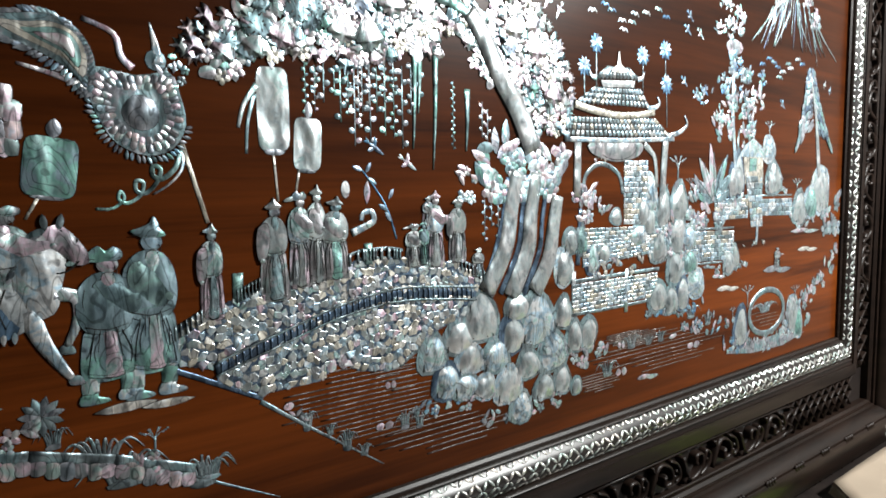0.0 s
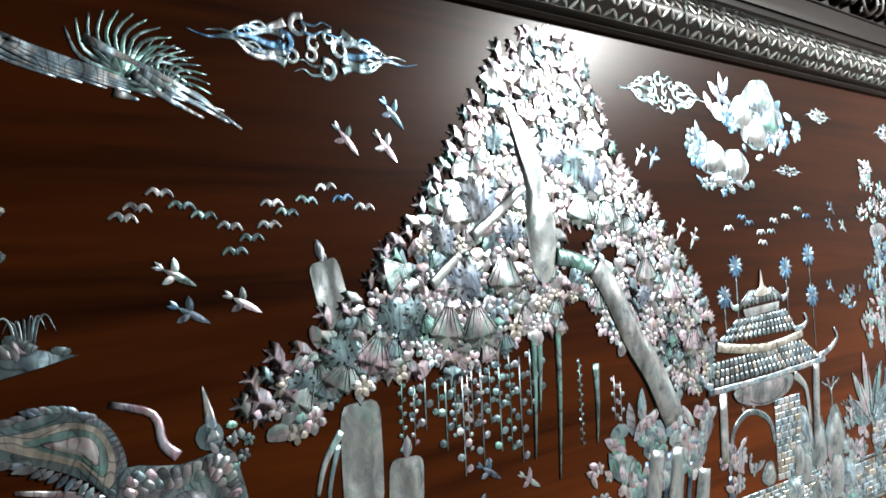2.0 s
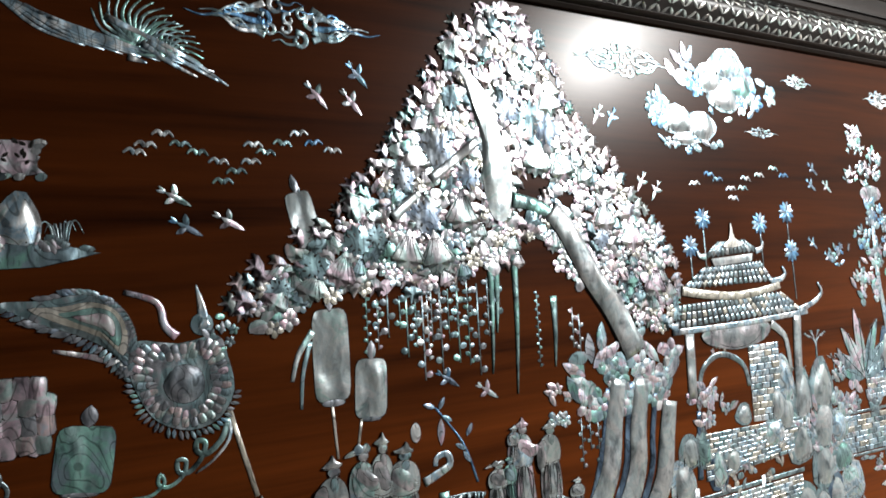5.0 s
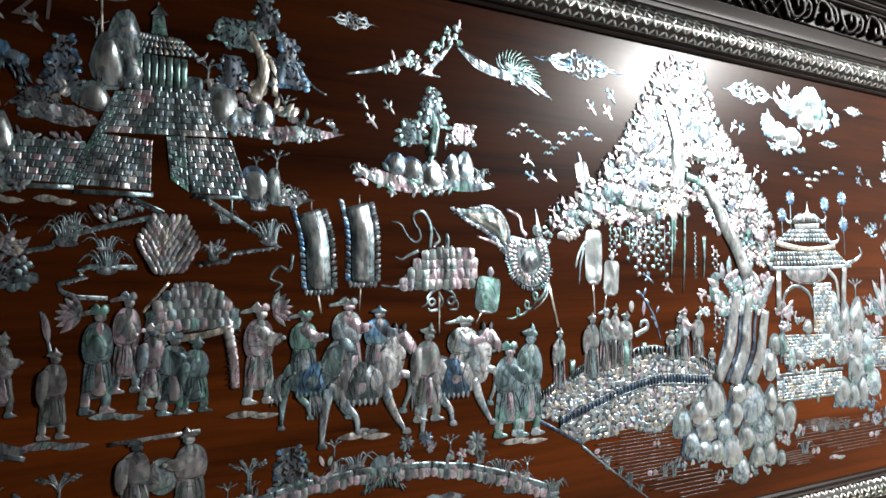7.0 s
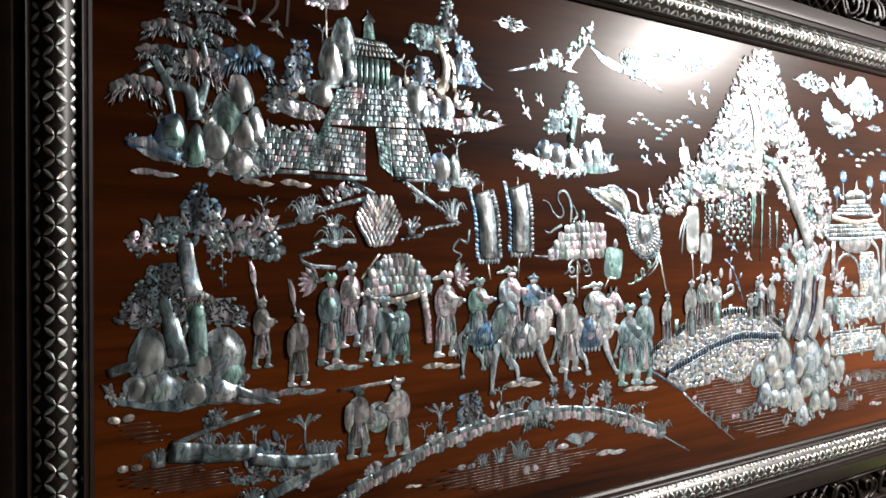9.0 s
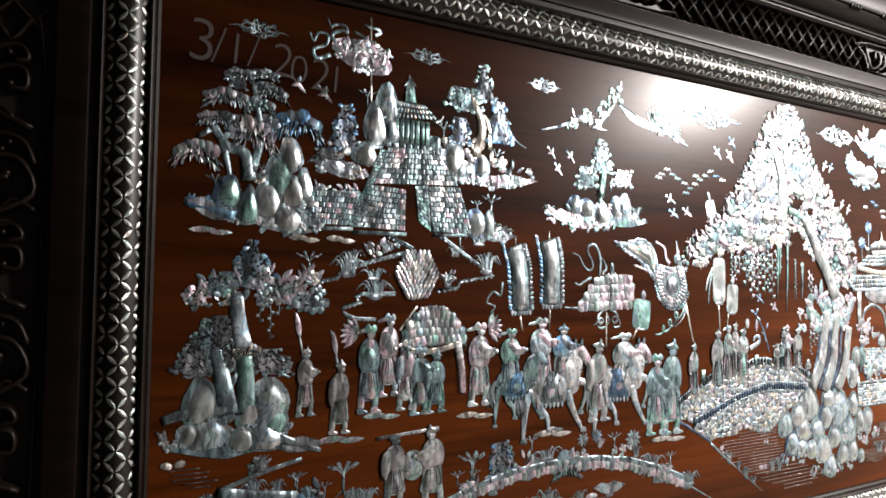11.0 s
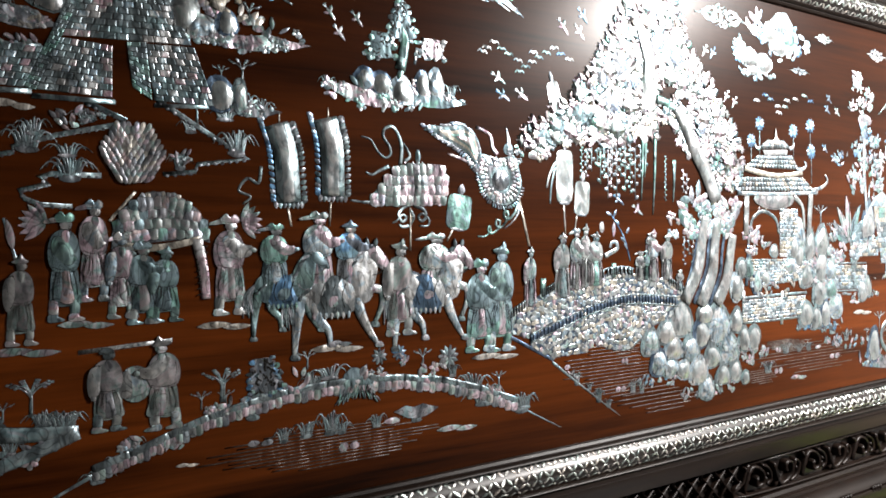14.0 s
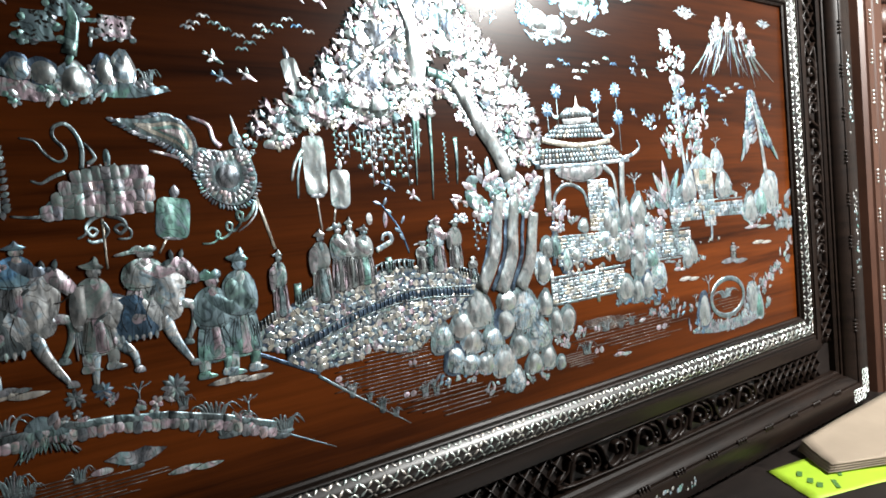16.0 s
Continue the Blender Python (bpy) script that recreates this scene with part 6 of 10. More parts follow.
piece(g, "arch_rim", DUSK, lambda bm: rib(bm, [(1.288, 1.187), (1.260, 1.175), (1.238, 1.160)], 0.008, 0.004, None, 0))
piece(g, "shore", STEEL, lambda bm: rib(bm, [(0.935, 1.216), (0.992, 1.186), (1.049, 1.156)], 0.007, 0.006, None, 0))

# figures on the bridge
figure(0.997, 1.255, 0.1058, 0.0293, 0, 0, None, False, face=1)
figure(1.069, 1.268, 0.1183, 0.0383, 0, 0, None, False, face=1)
figure(1.101, 1.280, 0.1163, 0.0331, 0, 1, None, False, face=1)
figure(1.123, 1.282, 0.1195, 0.0298, 0, 0, None, False, face=1)
figure(1.147, 1.285, 0.1023, 0.0431, 0, 0, None, False, face=1)
figure(1.263, 1.291, 0.0591, 0.031, 0, 1, None, False, face=1)
figure(1.279, 1.293, 0.0597, 0.0223, 0, 0, None, False, face=1)
figure(1.298, 1.288, 0.1044, 0.0343, 0, 0, None, False, face=1)
figure(1.337, 1.291, 0.0929, 0.0361, 0, 0, None, False, face=1)
figure(1.287, 1.343, 0.0420, 0.0206, 0, 0, None, False, face=1)
figure(1.374, 1.268, 0.0426, 0.0254, 0, 0, None, False, face=1)
g = inlay("inlaid_flowering_twig", "thin flowering pearl twig held upright", "inlay", "")
tree_line(g, [(1.237, 1.330), (1.221, 1.375), (1.189, 1.418)], 0.003, 0.002, AZURE, "stem")
piece(g, 'leaf', AZURE, lambda bm: blade(bm, 1.225, 1.368, 0.016, 0.006, 150))
piece(g, 'leaf', AZURE, lambda bm: blade(bm, 1.226, 1.382, 0.016, 0.006, 60))
piece(g, 'leaf', AZURE, lambda bm: blade(bm, 1.209, 1.401, 0.016, 0.006, 150))
piece(g, 'leaf', AZURE, lambda bm: blade(bm, 1.189, 1.418, 0.016, 0.006, 160))
piece(g, 'leaf', AZURE, lambda bm: blade(bm, 1.193, 1.415, 0.016, 0.006, 60))
piece(g, 'leaf', AZURE, lambda bm: blade(bm, 1.229, 1.353, 0.016, 0.006, 120))
one('inlaid_tassel', 'hanging leaf tassel of pink pearl', 'inlay', ROSE, lambda bm: [blade(bm, 1.195, 1.406, 0.03, 0.009, -92), egg(bm, 1.164, 1.395, 0.0125, 0.0223)])
one('inlaid_horn', 'small curled pearl horn on wood', 'inlay', SILVER, lambda bm: rib(bm, [(1.171, 1.341), (1.187, 1.347), (1.203, 1.355), (1.200, 1.367), (1.188, 1.365), (1.185, 1.356)], 0.011, 0.006))
# procession: banners, canopies and flags
banner(0.554, 1.538, 0.571, 1.428, 0.0438)
banner(0.626, 1.552, 0.637, 1.439, 0.0454)
one('inlaid_staff', 'thin pearl banner staff', 'inlay', BONE, pole(0.569, 1.421, 0.574, 1.394), 'inlaid staffs')
one('inlaid_staff', 'thin pearl banner staff', 'inlay', BONE, pole(0.633, 1.430, 0.631, 1.395), 'inlaid staffs')
g = inlay("inlaid_ribbon", "curling pearl ribbon beside a banner", "inlay", "")
piece(g, "ribbon", DUSK, lambda bm: rib(bm, [(0.532, 1.477), (0.528, 1.454), (0.513, 1.460), (0.501, 1.443), (0.517, 1.435), (0.507, 1.425)], 0.005, 0.003, None, 0))
g = inlay("inlaid_peacock_fan", "large feathered ceremonial fan of pearl on a staff", "inlay", "")
feather_fan(g, 0.363, 1.450, 0.0375)
piece(g, 'heart', SILVER, lambda bm: egg(bm, 0.370, 1.458, 0.0200, 0.0150, 0, 0, 12, 0, 0.003, 0.009))
piece(g, "staff", BONE, lambda bm: rib(bm, [(0.372, 1.437), (0.350, 1.410), (0.342, 1.399)], 0.004, 0.004, None, 0))
g = inlay("inlaid_palanquin", "pearl palanquin with a domed canopy and draped panels", "inlay", "")
piece(g, 'canopy', DUSK, lambda bm: pad(bm, [(0.343, 1.364), (0.366, 1.366), (0.390, 1.372), (0.419, 1.375), (0.445, 1.377), (0.463, 1.371), (0.460, 1.391), (0.449, 1.414), (0.430, 1.430), (0.403, 1.437), (0.378, 1.432), (0.356, 1.415), (0.345, 1.389)], 0.001, 0.001, 0, 0.0005), 'grey scaled canopy')
tiers(g, "scale", (((0.346, 1.384), (0.462, 1.389), 0.004, 11), ((0.347, 1.398), (0.459, 1.400), 0.005, 10), ((0.354, 1.411), (0.451, 1.411), 0.006, 9), ((0.366, 1.424), (0.439, 1.424), 0.006, 8)), 0.0125, (SILVER, ROSE, SEA, SHEEN, DUSK))
tiers(g, "cap_scale", (((0.378, 1.433), (0.426, 1.433), 0.004, 8),), 0.008, (BONE, DUSK))
piece(g, "valance", BONE, lambda bm: rib(bm, [(0.352, 1.370), (0.385, 1.365), (0.420, 1.369), (0.450, 1.377)], 0.01, 0.01, None, 0.012))
piece(g, "hanging_panel", ROSE, lambda bm: rib(bm, [(0.445, 1.377), (0.453, 1.337), (0.456, 1.296)], 0.016, 0.013, None, 0.008))
piece(g, "stripe", ENGRAVE, lambda bm: rib(bm, [(0.443, 1.366), (0.450, 1.369), (0.459, 1.366)], 0.002, 0.002, None, 0.02))
piece(g, "stripe", ENGRAVE, lambda bm: rib(bm, [(0.443, 1.358), (0.451, 1.360), (0.459, 1.358)], 0.002, 0.002, None, 0.02))
piece(g, "stripe", ENGRAVE, lambda bm: rib(bm, [(0.444, 1.349), (0.451, 1.352), (0.459, 1.349)], 0.002, 0.002, None, 0.02))
piece(g, "stripe", ENGRAVE, lambda bm: rib(bm, [(0.444, 1.341), (0.451, 1.344), (0.459, 1.341)], 0.002, 0.002, None, 0.02))
piece(g, "stripe", ENGRAVE, lambda bm: rib(bm, [(0.444, 1.333), (0.451, 1.336), (0.460, 1.333)], 0.002, 0.002, None, 0.02))
piece(g, "stripe", ENGRAVE, lambda bm: rib(bm, [(0.444, 1.325), (0.452, 1.328), (0.460, 1.325)], 0.002, 0.002, None, 0.02))
piece(g, "stripe", ENGRAVE, lambda bm: rib(bm, [(0.445, 1.317), (0.452, 1.320), (0.460, 1.317)], 0.002, 0.002, None, 0.02))
piece(g, "stripe", ENGRAVE, lambda bm: rib(bm, [(0.445, 1.309), (0.452, 1.312), (0.460, 1.309)], 0.002, 0.002, None, 0.02))
piece(g, "stripe", ENGRAVE, lambda bm: rib(bm, [(0.445, 1.301), (0.452, 1.303), (0.461, 1.300)], 0.002, 0.002, None, 0.02))
clump(g, 0.366, 1.363, 0.0286, 0.0521, 14, (SEA, DUSK), 0.3)
g = inlay("inlaid_feather_bunch", "bunch of white pearl feathers on a staff", "inlay", "feather bunches")
piece(g, 'feather', SILVER, lambda bm: blade(bm, 0.274, 1.395, 0.03, 0.009, 110, lift=0.0))
piece(g, 'feather', SILVER, lambda bm: blade(bm, 0.274, 1.395, 0.03, 0.009, 128, lift=0.002))
piece(g, 'feather', SILVER, lambda bm: blade(bm, 0.274, 1.395, 0.03, 0.009, 147, lift=0.0))
piece(g, 'feather', SILVER, lambda bm: blade(bm, 0.274, 1.395, 0.03, 0.009, 165, lift=0.002))
piece(g, 'feather', SILVER, lambda bm: blade(bm, 0.274, 1.395, 0.03, 0.009, 183, lift=0.0))
piece(g, 'feather', SILVER, lambda bm: blade(bm, 0.274, 1.395, 0.03, 0.009, 202, lift=0.002))
piece(g, 'feather', SILVER, lambda bm: blade(bm, 0.274, 1.395, 0.03, 0.009, 220, lift=0.0))
g = inlay("inlaid_feather_bunch", "bunch of white pearl feathers on a staff", "inlay", "feather bunches")
piece(g, 'feather', SILVER, lambda bm: blade(bm, 0.504, 1.399, 0.03, 0.009, -50, lift=0.0))
piece(g, 'feather', SILVER, lambda bm: blade(bm, 0.504, 1.399, 0.03, 0.009, -30, lift=0.002))
piece(g, 'feather', SILVER, lambda bm: blade(bm, 0.504, 1.399, 0.03, 0.009, -10, lift=0.0))
piece(g, 'feather', SILVER, lambda bm: blade(bm, 0.504, 1.399, 0.03, 0.009, 10, lift=0.002))
piece(g, 'feather', SILVER, lambda bm: blade(bm, 0.504, 1.399, 0.03, 0.009, 30, lift=0.0))
piece(g, 'feather', SILVER, lambda bm: blade(bm, 0.504, 1.399, 0.03, 0.009, 50, lift=0.002))
piece(g, 'feather', SILVER, lambda bm: blade(bm, 0.504, 1.399, 0.03, 0.009, 70, lift=0.0))
g = inlay("inlaid_umbrella", "ceremonial pearl umbrella with layered skirt and ribbons", "inlay", "")
tiers(g, "skirt_panel", (((0.697, 1.442), (0.829, 1.446), 0.0, 11), ((0.710, 1.457), (0.832, 1.461), 0.001, 10), ((0.720, 1.472), (0.832, 1.476), 0.002, 9), ((0.734, 1.485), (0.826, 1.490), 0.004, 8)), 0.0145, (ROSE, SHEEN, SILVER, DUSK, SHEEN))
clump(g, 0.770, 1.492, 0.045, 0.014, 9, (BONE, SILVER), 0.25, "finial_leaf")
piece(g, "finial", SEA, lambda bm: egg(bm, 0.778, 1.504, 0.0090, 0.0250, 0, 0, 16, 0.02, None, 0, 1.0))
piece(g, "side_drape", SILVER, lambda bm: egg(bm, 0.818, 1.454, 0.0225, 0.0559, 0, 0, 16, 0.02, None, 0, 1.0))
piece(g, "side_drape", SEA, lambda bm: egg(bm, 0.716, 1.442, 0.0349, 0.0232, 20, 0, 16, 0.02, None, 0, 1.0))
piece(g, "ribbon", DUSK, lambda bm: rib(bm, [(0.747, 1.490), (0.750, 1.514), (0.746, 1.533), (0.735, 1.548), (0.721, 1.544), (0.719, 1.531), (0.729, 1.518), (0.731, 1.506), (0.722, 1.500), (0.709, 1.509), (0.698, 1.526), (0.682, 1.530)], 0.0065, 0.0025, None, 0))
piece(g, "ribbon", DUSK, lambda bm: rib(bm, [(0.728, 1.487), (0.712, 1.480), (0.700, 1.473), (0.689, 1.477)], 0.0065, 0.0025, None, 0))
piece(g, "ribbon", DUSK, lambda bm: rib(bm, [(0.720, 1.438), (0.691, 1.431), (0.663, 1.434)], 0.0065, 0.0025, None, 0))
piece(g, "ribbon", DUSK, lambda bm: rib(bm, [(0.754, 1.496), (0.764, 1.504), (0.758, 1.517), (0.753, 1.524)], 0.0065, 0.0025, None, 0))
for points in ([(0.768, 1.430), (0.752, 1.424), (0.744, 1.413), (0.750, 1.402), (0.757, 1.408), (0.750, 1.413), (0.741, 1.404), (0.733, 1.400)],
               [(0.770, 1.428), (0.787, 1.422), (0.792, 1.411), (0.784, 1.403), (0.778, 1.410), (0.786, 1.415), (0.797, 1.406), (0.795, 1.396), (0.780, 1.396)],
               [(0.762, 1.396), (0.750, 1.394), (0.744, 1.398)], [(0.764, 1.420), (0.770, 1.408), (0.764, 1.398)]):
    piece(g, "ribbon", DUSK, lambda bm: rib(bm, points, 0.0062, 0.0028, None, 0))
one('inlaid_staff', 'thin pearl umbrella staff', 'inlay', BONE, pole(0.764, 1.424, 0.764, 1.357), 'inlaid staffs')
lantern(0.853, 1.419, 0.0462, 0.0577, -8, SEA)
one('inlaid_staff', 'thin pearl lantern staff', 'inlay', BONE, pole(0.841, 1.390, 0.830, 1.371), 'inlaid staffs')
lantern(1.075, 1.486, 0.0392, 0.0957, 0, SHEEN)
lantern(1.116, 1.448, 0.0361, 0.0624, -3, SHEEN)
lantern(1.053, 1.625, 0.0278, 0.0582, 14, SHEEN)
one('inlaid_staff', 'thin pearl lantern staff', 'inlay', BONE, pole(1.073, 1.440, 1.077, 1.382), 'inlaid staffs')
one('inlaid_staff', 'thin pearl lantern staff', 'inlay', BONE, pole(1.104, 1.418, 1.099, 1.391), 'inlaid staffs')
one('inlaid_staff', 'thin pearl lantern tip', 'inlay', SILVER, pole(1.050, 1.652, 1.045, 1.664), 'inlaid staffs')
g = inlay("inlaid_streamer", "two thin pearl streamers beside a lantern", "inlay", "")
piece(g, "ribbon", SILVER, lambda bm: rib(bm, [(1.057, 1.512), (1.041, 1.489), (1.034, 1.464)], 0.008, 0.004, None, 0))
piece(g, "ribbon", DUSK, lambda bm: rib(bm, [(1.054, 1.502), (1.045, 1.471), (1.042, 1.436)], 0.006, 0.003, None, 0))

# flag with scalloped edge
g = inlay("inlaid_flag", "triangular pearl flag with scalloped edge, streaming tail and staff", "inlay", "")
TAIL = [(0.792, 1.555), (0.824, 1.536), (0.850, 1.525), (0.873, 1.511), (0.891, 1.492), (0.897, 1.512), (0.893, 1.534), (0.880, 1.552), (0.856, 1.560), (0.826, 1.556)]
piece(g, "tail", DUSK, lambda bm: blob(bm, TAIL, 0.004, 0.004), "grey flame-shaped tail with a toothed edge")
teeth(g, TAIL, 0.0045, 0.011, 190, (DUSK, SEA, DUSK, AZURE))
for k, m in enumerate((BONE, SEA, ROSE)):
    q = 0.72 - 0.2 * k
    piece(g, "flame", m, lambda bm: blob(bm, [(0.872 + (x - 0.872) * q, 1.535 + (y - 1.535) * q) for x, y in TAIL], 0.003, 0.016 + 0.01 * k))
piece(g, "tail", ROSE, lambda bm: rib(bm, [(0.891, 1.493), (0.865, 1.504), (0.832, 1.513)], 0.009, 0.003, None, 0))
piece(g, "ribbon", ROSE, lambda bm: rib(bm, [(0.930, 1.517), (0.920, 1.528), (0.914, 1.549), (0.887, 1.560)], 0.009, 0.005, None, 0))
CLOTH = [(0.893, 1.516), (0.889, 1.490), (0.898, 1.463), (0.912, 1.442), (0.939, 1.431), (0.965, 1.439), (0.979, 1.464), (0.974, 1.496), (0.965, 1.516), (0.931, 1.511)]
piece(g, "cloth", DUSK, lambda bm: blob(bm, CLOTH, 0.004, 0.006))
teeth(g, CLOTH[:7], 0.0042, 0.0085, None, (DUSK, AZURE, SEA))
for q, size in ((0.84, 0.0105), (0.66, 0.010)):
    ring = [(0.934 + (x - 0.934) * q, 1.474 + (y - 1.474) * q) for x, y in CLOTH]
    for (xa, ya), (xb, yb) in zip(ring, ring[1:] + ring[:1]):
        n = max(1, round(math.hypot(xb - xa, yb - ya) / 0.0072))
        for k in range(n):
            x, y = xa + (xb - xa) * (k + 0.5) / n, ya + (yb - ya) * (k + 0.5) / n
            a = math.degrees(math.atan2(y - 1.474, x - 0.934))
            piece(g, "border_panel", rnd.choice((SILVER, SHEEN, ROSE, SEA, DUSK)), lambda bm: egg(bm, x, y, size, 0.0066, a, 0, 10, 0.06, 0.002, 0.012 + 0.004 * (k % 2), 0.6))
piece(g, "emblem", DUSK, lambda bm: egg(bm, 0.935, 1.474, 0.036, 0.036, 0, 0, 16, 0.03, 0.012, 0.02, 1.0, 0, 0.0045))
piece(g, "finial", SILVER, lambda bm: rib(bm, [(0.954, 1.523), (0.952, 1.543), (0.948, 1.564)], 0.014, 0.001, None, 0))
piece(g, "cap", SEA, lambda bm: egg(bm, 0.952, 1.527, 0.0207, 0.0216, 0, 0, 16, 0.02, None, 0, 1.0))
clump(g, 0.969, 1.516, 0.0253, 0.0348, 12, (DUSK, SEA), 0.3)
piece(g, "staff", BONE, lambda bm: rib(bm, [(0.973, 1.446), (0.996, 1.361)], 0.0055, 0.005, None, 0))
piece(g, "tassel", SEA, lambda bm: rib(bm, [(0.972, 1.438), (0.966, 1.420), (0.952, 1.408), (0.943, 1.412), (0.944, 1.421), (0.951, 1.418), (0.947, 1.405), (0.936, 1.394), (0.927, 1.396), (0.927, 1.406), (0.934, 1.404), (0.930, 1.391), (0.918, 1.384), (0.910, 1.388), (0.912, 1.396), (0.915, 1.388), (0.904, 1.379), (0.889, 1.379)], 0.006, 0.003, None, 0))
piece(g, "tassel", SILVER, lambda bm: rib(bm, [(0.974, 1.436), (0.972, 1.418), (0.958, 1.402), (0.942, 1.392)], 0.004, 0.002, None, 0))

# procession figures and horses
figure(0.194, 1.280, 0.1006, 0.0273, 0, 0, None, True, face=1)
figure(0.246, 1.250, 0.1098, 0.0321, 0, 0, None, True, face=1)
figure(0.292, 1.276, 0.1375, 0.039, 0, 1, None, True, face=1)
figure(0.324, 1.299, 0.1302, 0.0365, 0, 1, None, True, face=1)
figure(0.354, 1.276, 0.1123, 0.0339, 0, 1, None, True, face=1)
figure(0.378, 1.267, 0.1093, 0.0423, 0, 1, None, True, face=1)
figure(0.405, 1.268, 0.1000, 0.0395, 0, 0, None, True, face=1)
figure(0.487, 1.272, 0.1413, 0.0467, 0, 1, None, True, face=1)
figure(0.892, 1.185, 0.1607, 0.0593, 0, 1, None, True, face=1)
figure(0.934, 1.182, 0.1875, 0.0612, 0, 0, None, True, face=1)
figure(0.743, 1.224, 0.1516, 0.0528, 0, 0, None, True, face=1)
horse(0.648, 1.199, 0.1627, 0.1753, SILVER)
horse(0.804, 1.198, 0.1569, 0.1742, SILVER, AZURE)
horse(0.571, 1.232, 0.1203, 0.1335, SEA, AZURE)
figure(0.549, 1.294, 0.1067, 0.045, 0, 1, SEA, False, face=1)
figure(0.613, 1.293, 0.1261, 0.0523, 0, 1, SILVER, False, face=1)
figure(0.661, 1.297, 0.1070, 0.0495, 0, 0, AZURE, False, face=1)
figure(0.807, 1.274, 0.1134, 0.064, 0, 1, SILVER, False, face=1)
one('inlaid_saddle_cloth', 'blue pearl saddle cloth with tassels', 'inlay', AZURE, lambda bm: [egg(bm, 0.768, 1.299, 0.0473, 0.0497, 0, 0, 12, 0.05, 0.004, 0.004), *[blade(bm, 0.748 + 0.006 * k, 1.283, 0.014, 0.005, -80, lift=0.003) for k in range(6)]])
one('inlaid_spear', 'long pearl spear with leaf-shaped head', 'inlay', SILVER, lambda bm: [rib(bm, [(0.191, 1.361), (0.177, 1.429)], 0.0045, 0.003), blade(bm, 0.185, 1.392, 0.0372, 0.009, 99, lift=0.003)], 'inlaid spears')
one('inlaid_spear', 'long pearl spear with leaf-shaped head', 'inlay', SILVER, lambda bm: [rib(bm, [(0.247, 1.333), (0.231, 1.402)], 0.0045, 0.003), blade(bm, 0.240, 1.364, 0.0379, 0.009, 99, lift=0.003)], 'inlaid spears')
figure(0.336, 1.134, 0.1115, 0.0407, 0, 2, None, True, face=1)
figure(0.402, 1.127, 0.1239, 0.0453, 0, 0, None, True, face=-1)
one('inlaid_drum', 'round pearl drum carried on a beam', 'inlay', SILVER, lambda bm: [egg(bm, 0.368, 1.191, 0.0401, 0.0479, 0, 0, 18, 0, 0.008, 0.003), egg(bm, 0.357, 1.191, 0.0226, 0.0364, 0, 0, 16, 0, 0.004, 0.009), rib(bm, [(0.305, 1.237), (0.413, 1.244)], 0.006)])
islet(0.314, 1.272, 0.0634, 0.0119)
islet(0.480, 1.259, 0.0741, 0.0128)
islet(0.249, 1.243, 0.0765, 0.0132)
islet(0.641, 1.214, 0.0851, 0.0138)
islet(0.924, 1.176, 0.0990, 0.0132)
islet(0.646, 1.221, 0.0367, 0.0098)

# left trees
g = inlay("inlaid_round_pine", "spreading pearl pine with a pale trunk and layered crown", "inlay", "inlaid pines")
tree_line(g, [(0.106, 1.383), (0.098, 1.421), (0.095, 1.454)], 0.026, 0.02, SILVER, "trunk")
tree_line(g, [(0.106, 1.371), (0.110, 1.337), (0.111, 1.291)], 0.024, 0.028, SEA, "lower_trunk")
lace(g, 0.115, 1.499, 0.0842, 0.0610, 50, 0.92, AZURE)
lace(g, 0.112, 1.477, 0.0443, 0.0267, 26, 0.4, SEA)
lace(g, 0.070, 1.467, 0.0444, 0.0276, 20, 0.3, SEA)
lace(g, 0.158, 1.462, 0.0558, 0.0344, 22, 0.3, ROSE)
lace(g, 0.197, 1.447, 0.0580, 0.0280, 18, 0.2, DUSK)
lace(g, 0.046, 1.450, 0.0309, 0.0221, 14, 0.3, ROSE)
lace(g, 0.059, 1.399, 0.0639, 0.0475, 40, 0.9, SEA)
lace(g, 0.041, 1.366, 0.0559, 0.0279, 24, 0.35, DUSK)
lace(g, 0.137, 1.363, 0.0560, 0.0325, 24, 0.3, DUSK)
clump(g, 0.070, 1.468, 0.0387, 0.0298, 12, (SEA, SEA, DUSK), 0.42)
clump(g, 0.048, 1.453, 0.0344, 0.0258, 12, (ROSE, ROSE, DUSK), 0.42)
clump(g, 0.134, 1.474, 0.0377, 0.0347, 12, (SILVER, SILVER, DUSK), 0.42)
clump(g, 0.161, 1.461, 0.0389, 0.0353, 12, (ROSE, ROSE, DUSK), 0.42)
clump(g, 0.101, 1.461, 0.0437, 0.0341, 12, (DUSK, DUSK, DUSK), 0.42)
clump(g, 0.197, 1.445, 0.0565, 0.0319, 12, (DUSK, DUSK, DUSK), 0.42)
clump(g, 0.131, 1.453, 0.0301, 0.0232, 12, (SILVER, SILVER, DUSK), 0.42)
clump(g, 0.040, 1.441, 0.0170, 0.0132, 12, (DUSK, DUSK, DUSK), 0.42)
clump(g, 0.083, 1.446, 0.0215, 0.0150, 12, (BONE, BONE, DUSK), 0.42)
garland(g, 0.127, 1.445, 0.0308, 0.012, DUSK)
garland(g, 0.142, 1.442, 0.0505, 0.012, DUSK)
garland(g, 0.154, 1.445, 0.0203, 0.012, DUSK)
fringe(g, 0.110, 1.375, 0.0368, 0.0290, 14, BONE)
g = inlay("inlaid_lacy_tree", "lacy grey pearl tree with open branches", "inlay", "inlaid pines")
tree_line(g, [(0.089, 1.292), (0.078, 1.345), (0.068, 1.382)], 0.03, 0.016, DUSK, "trunk")
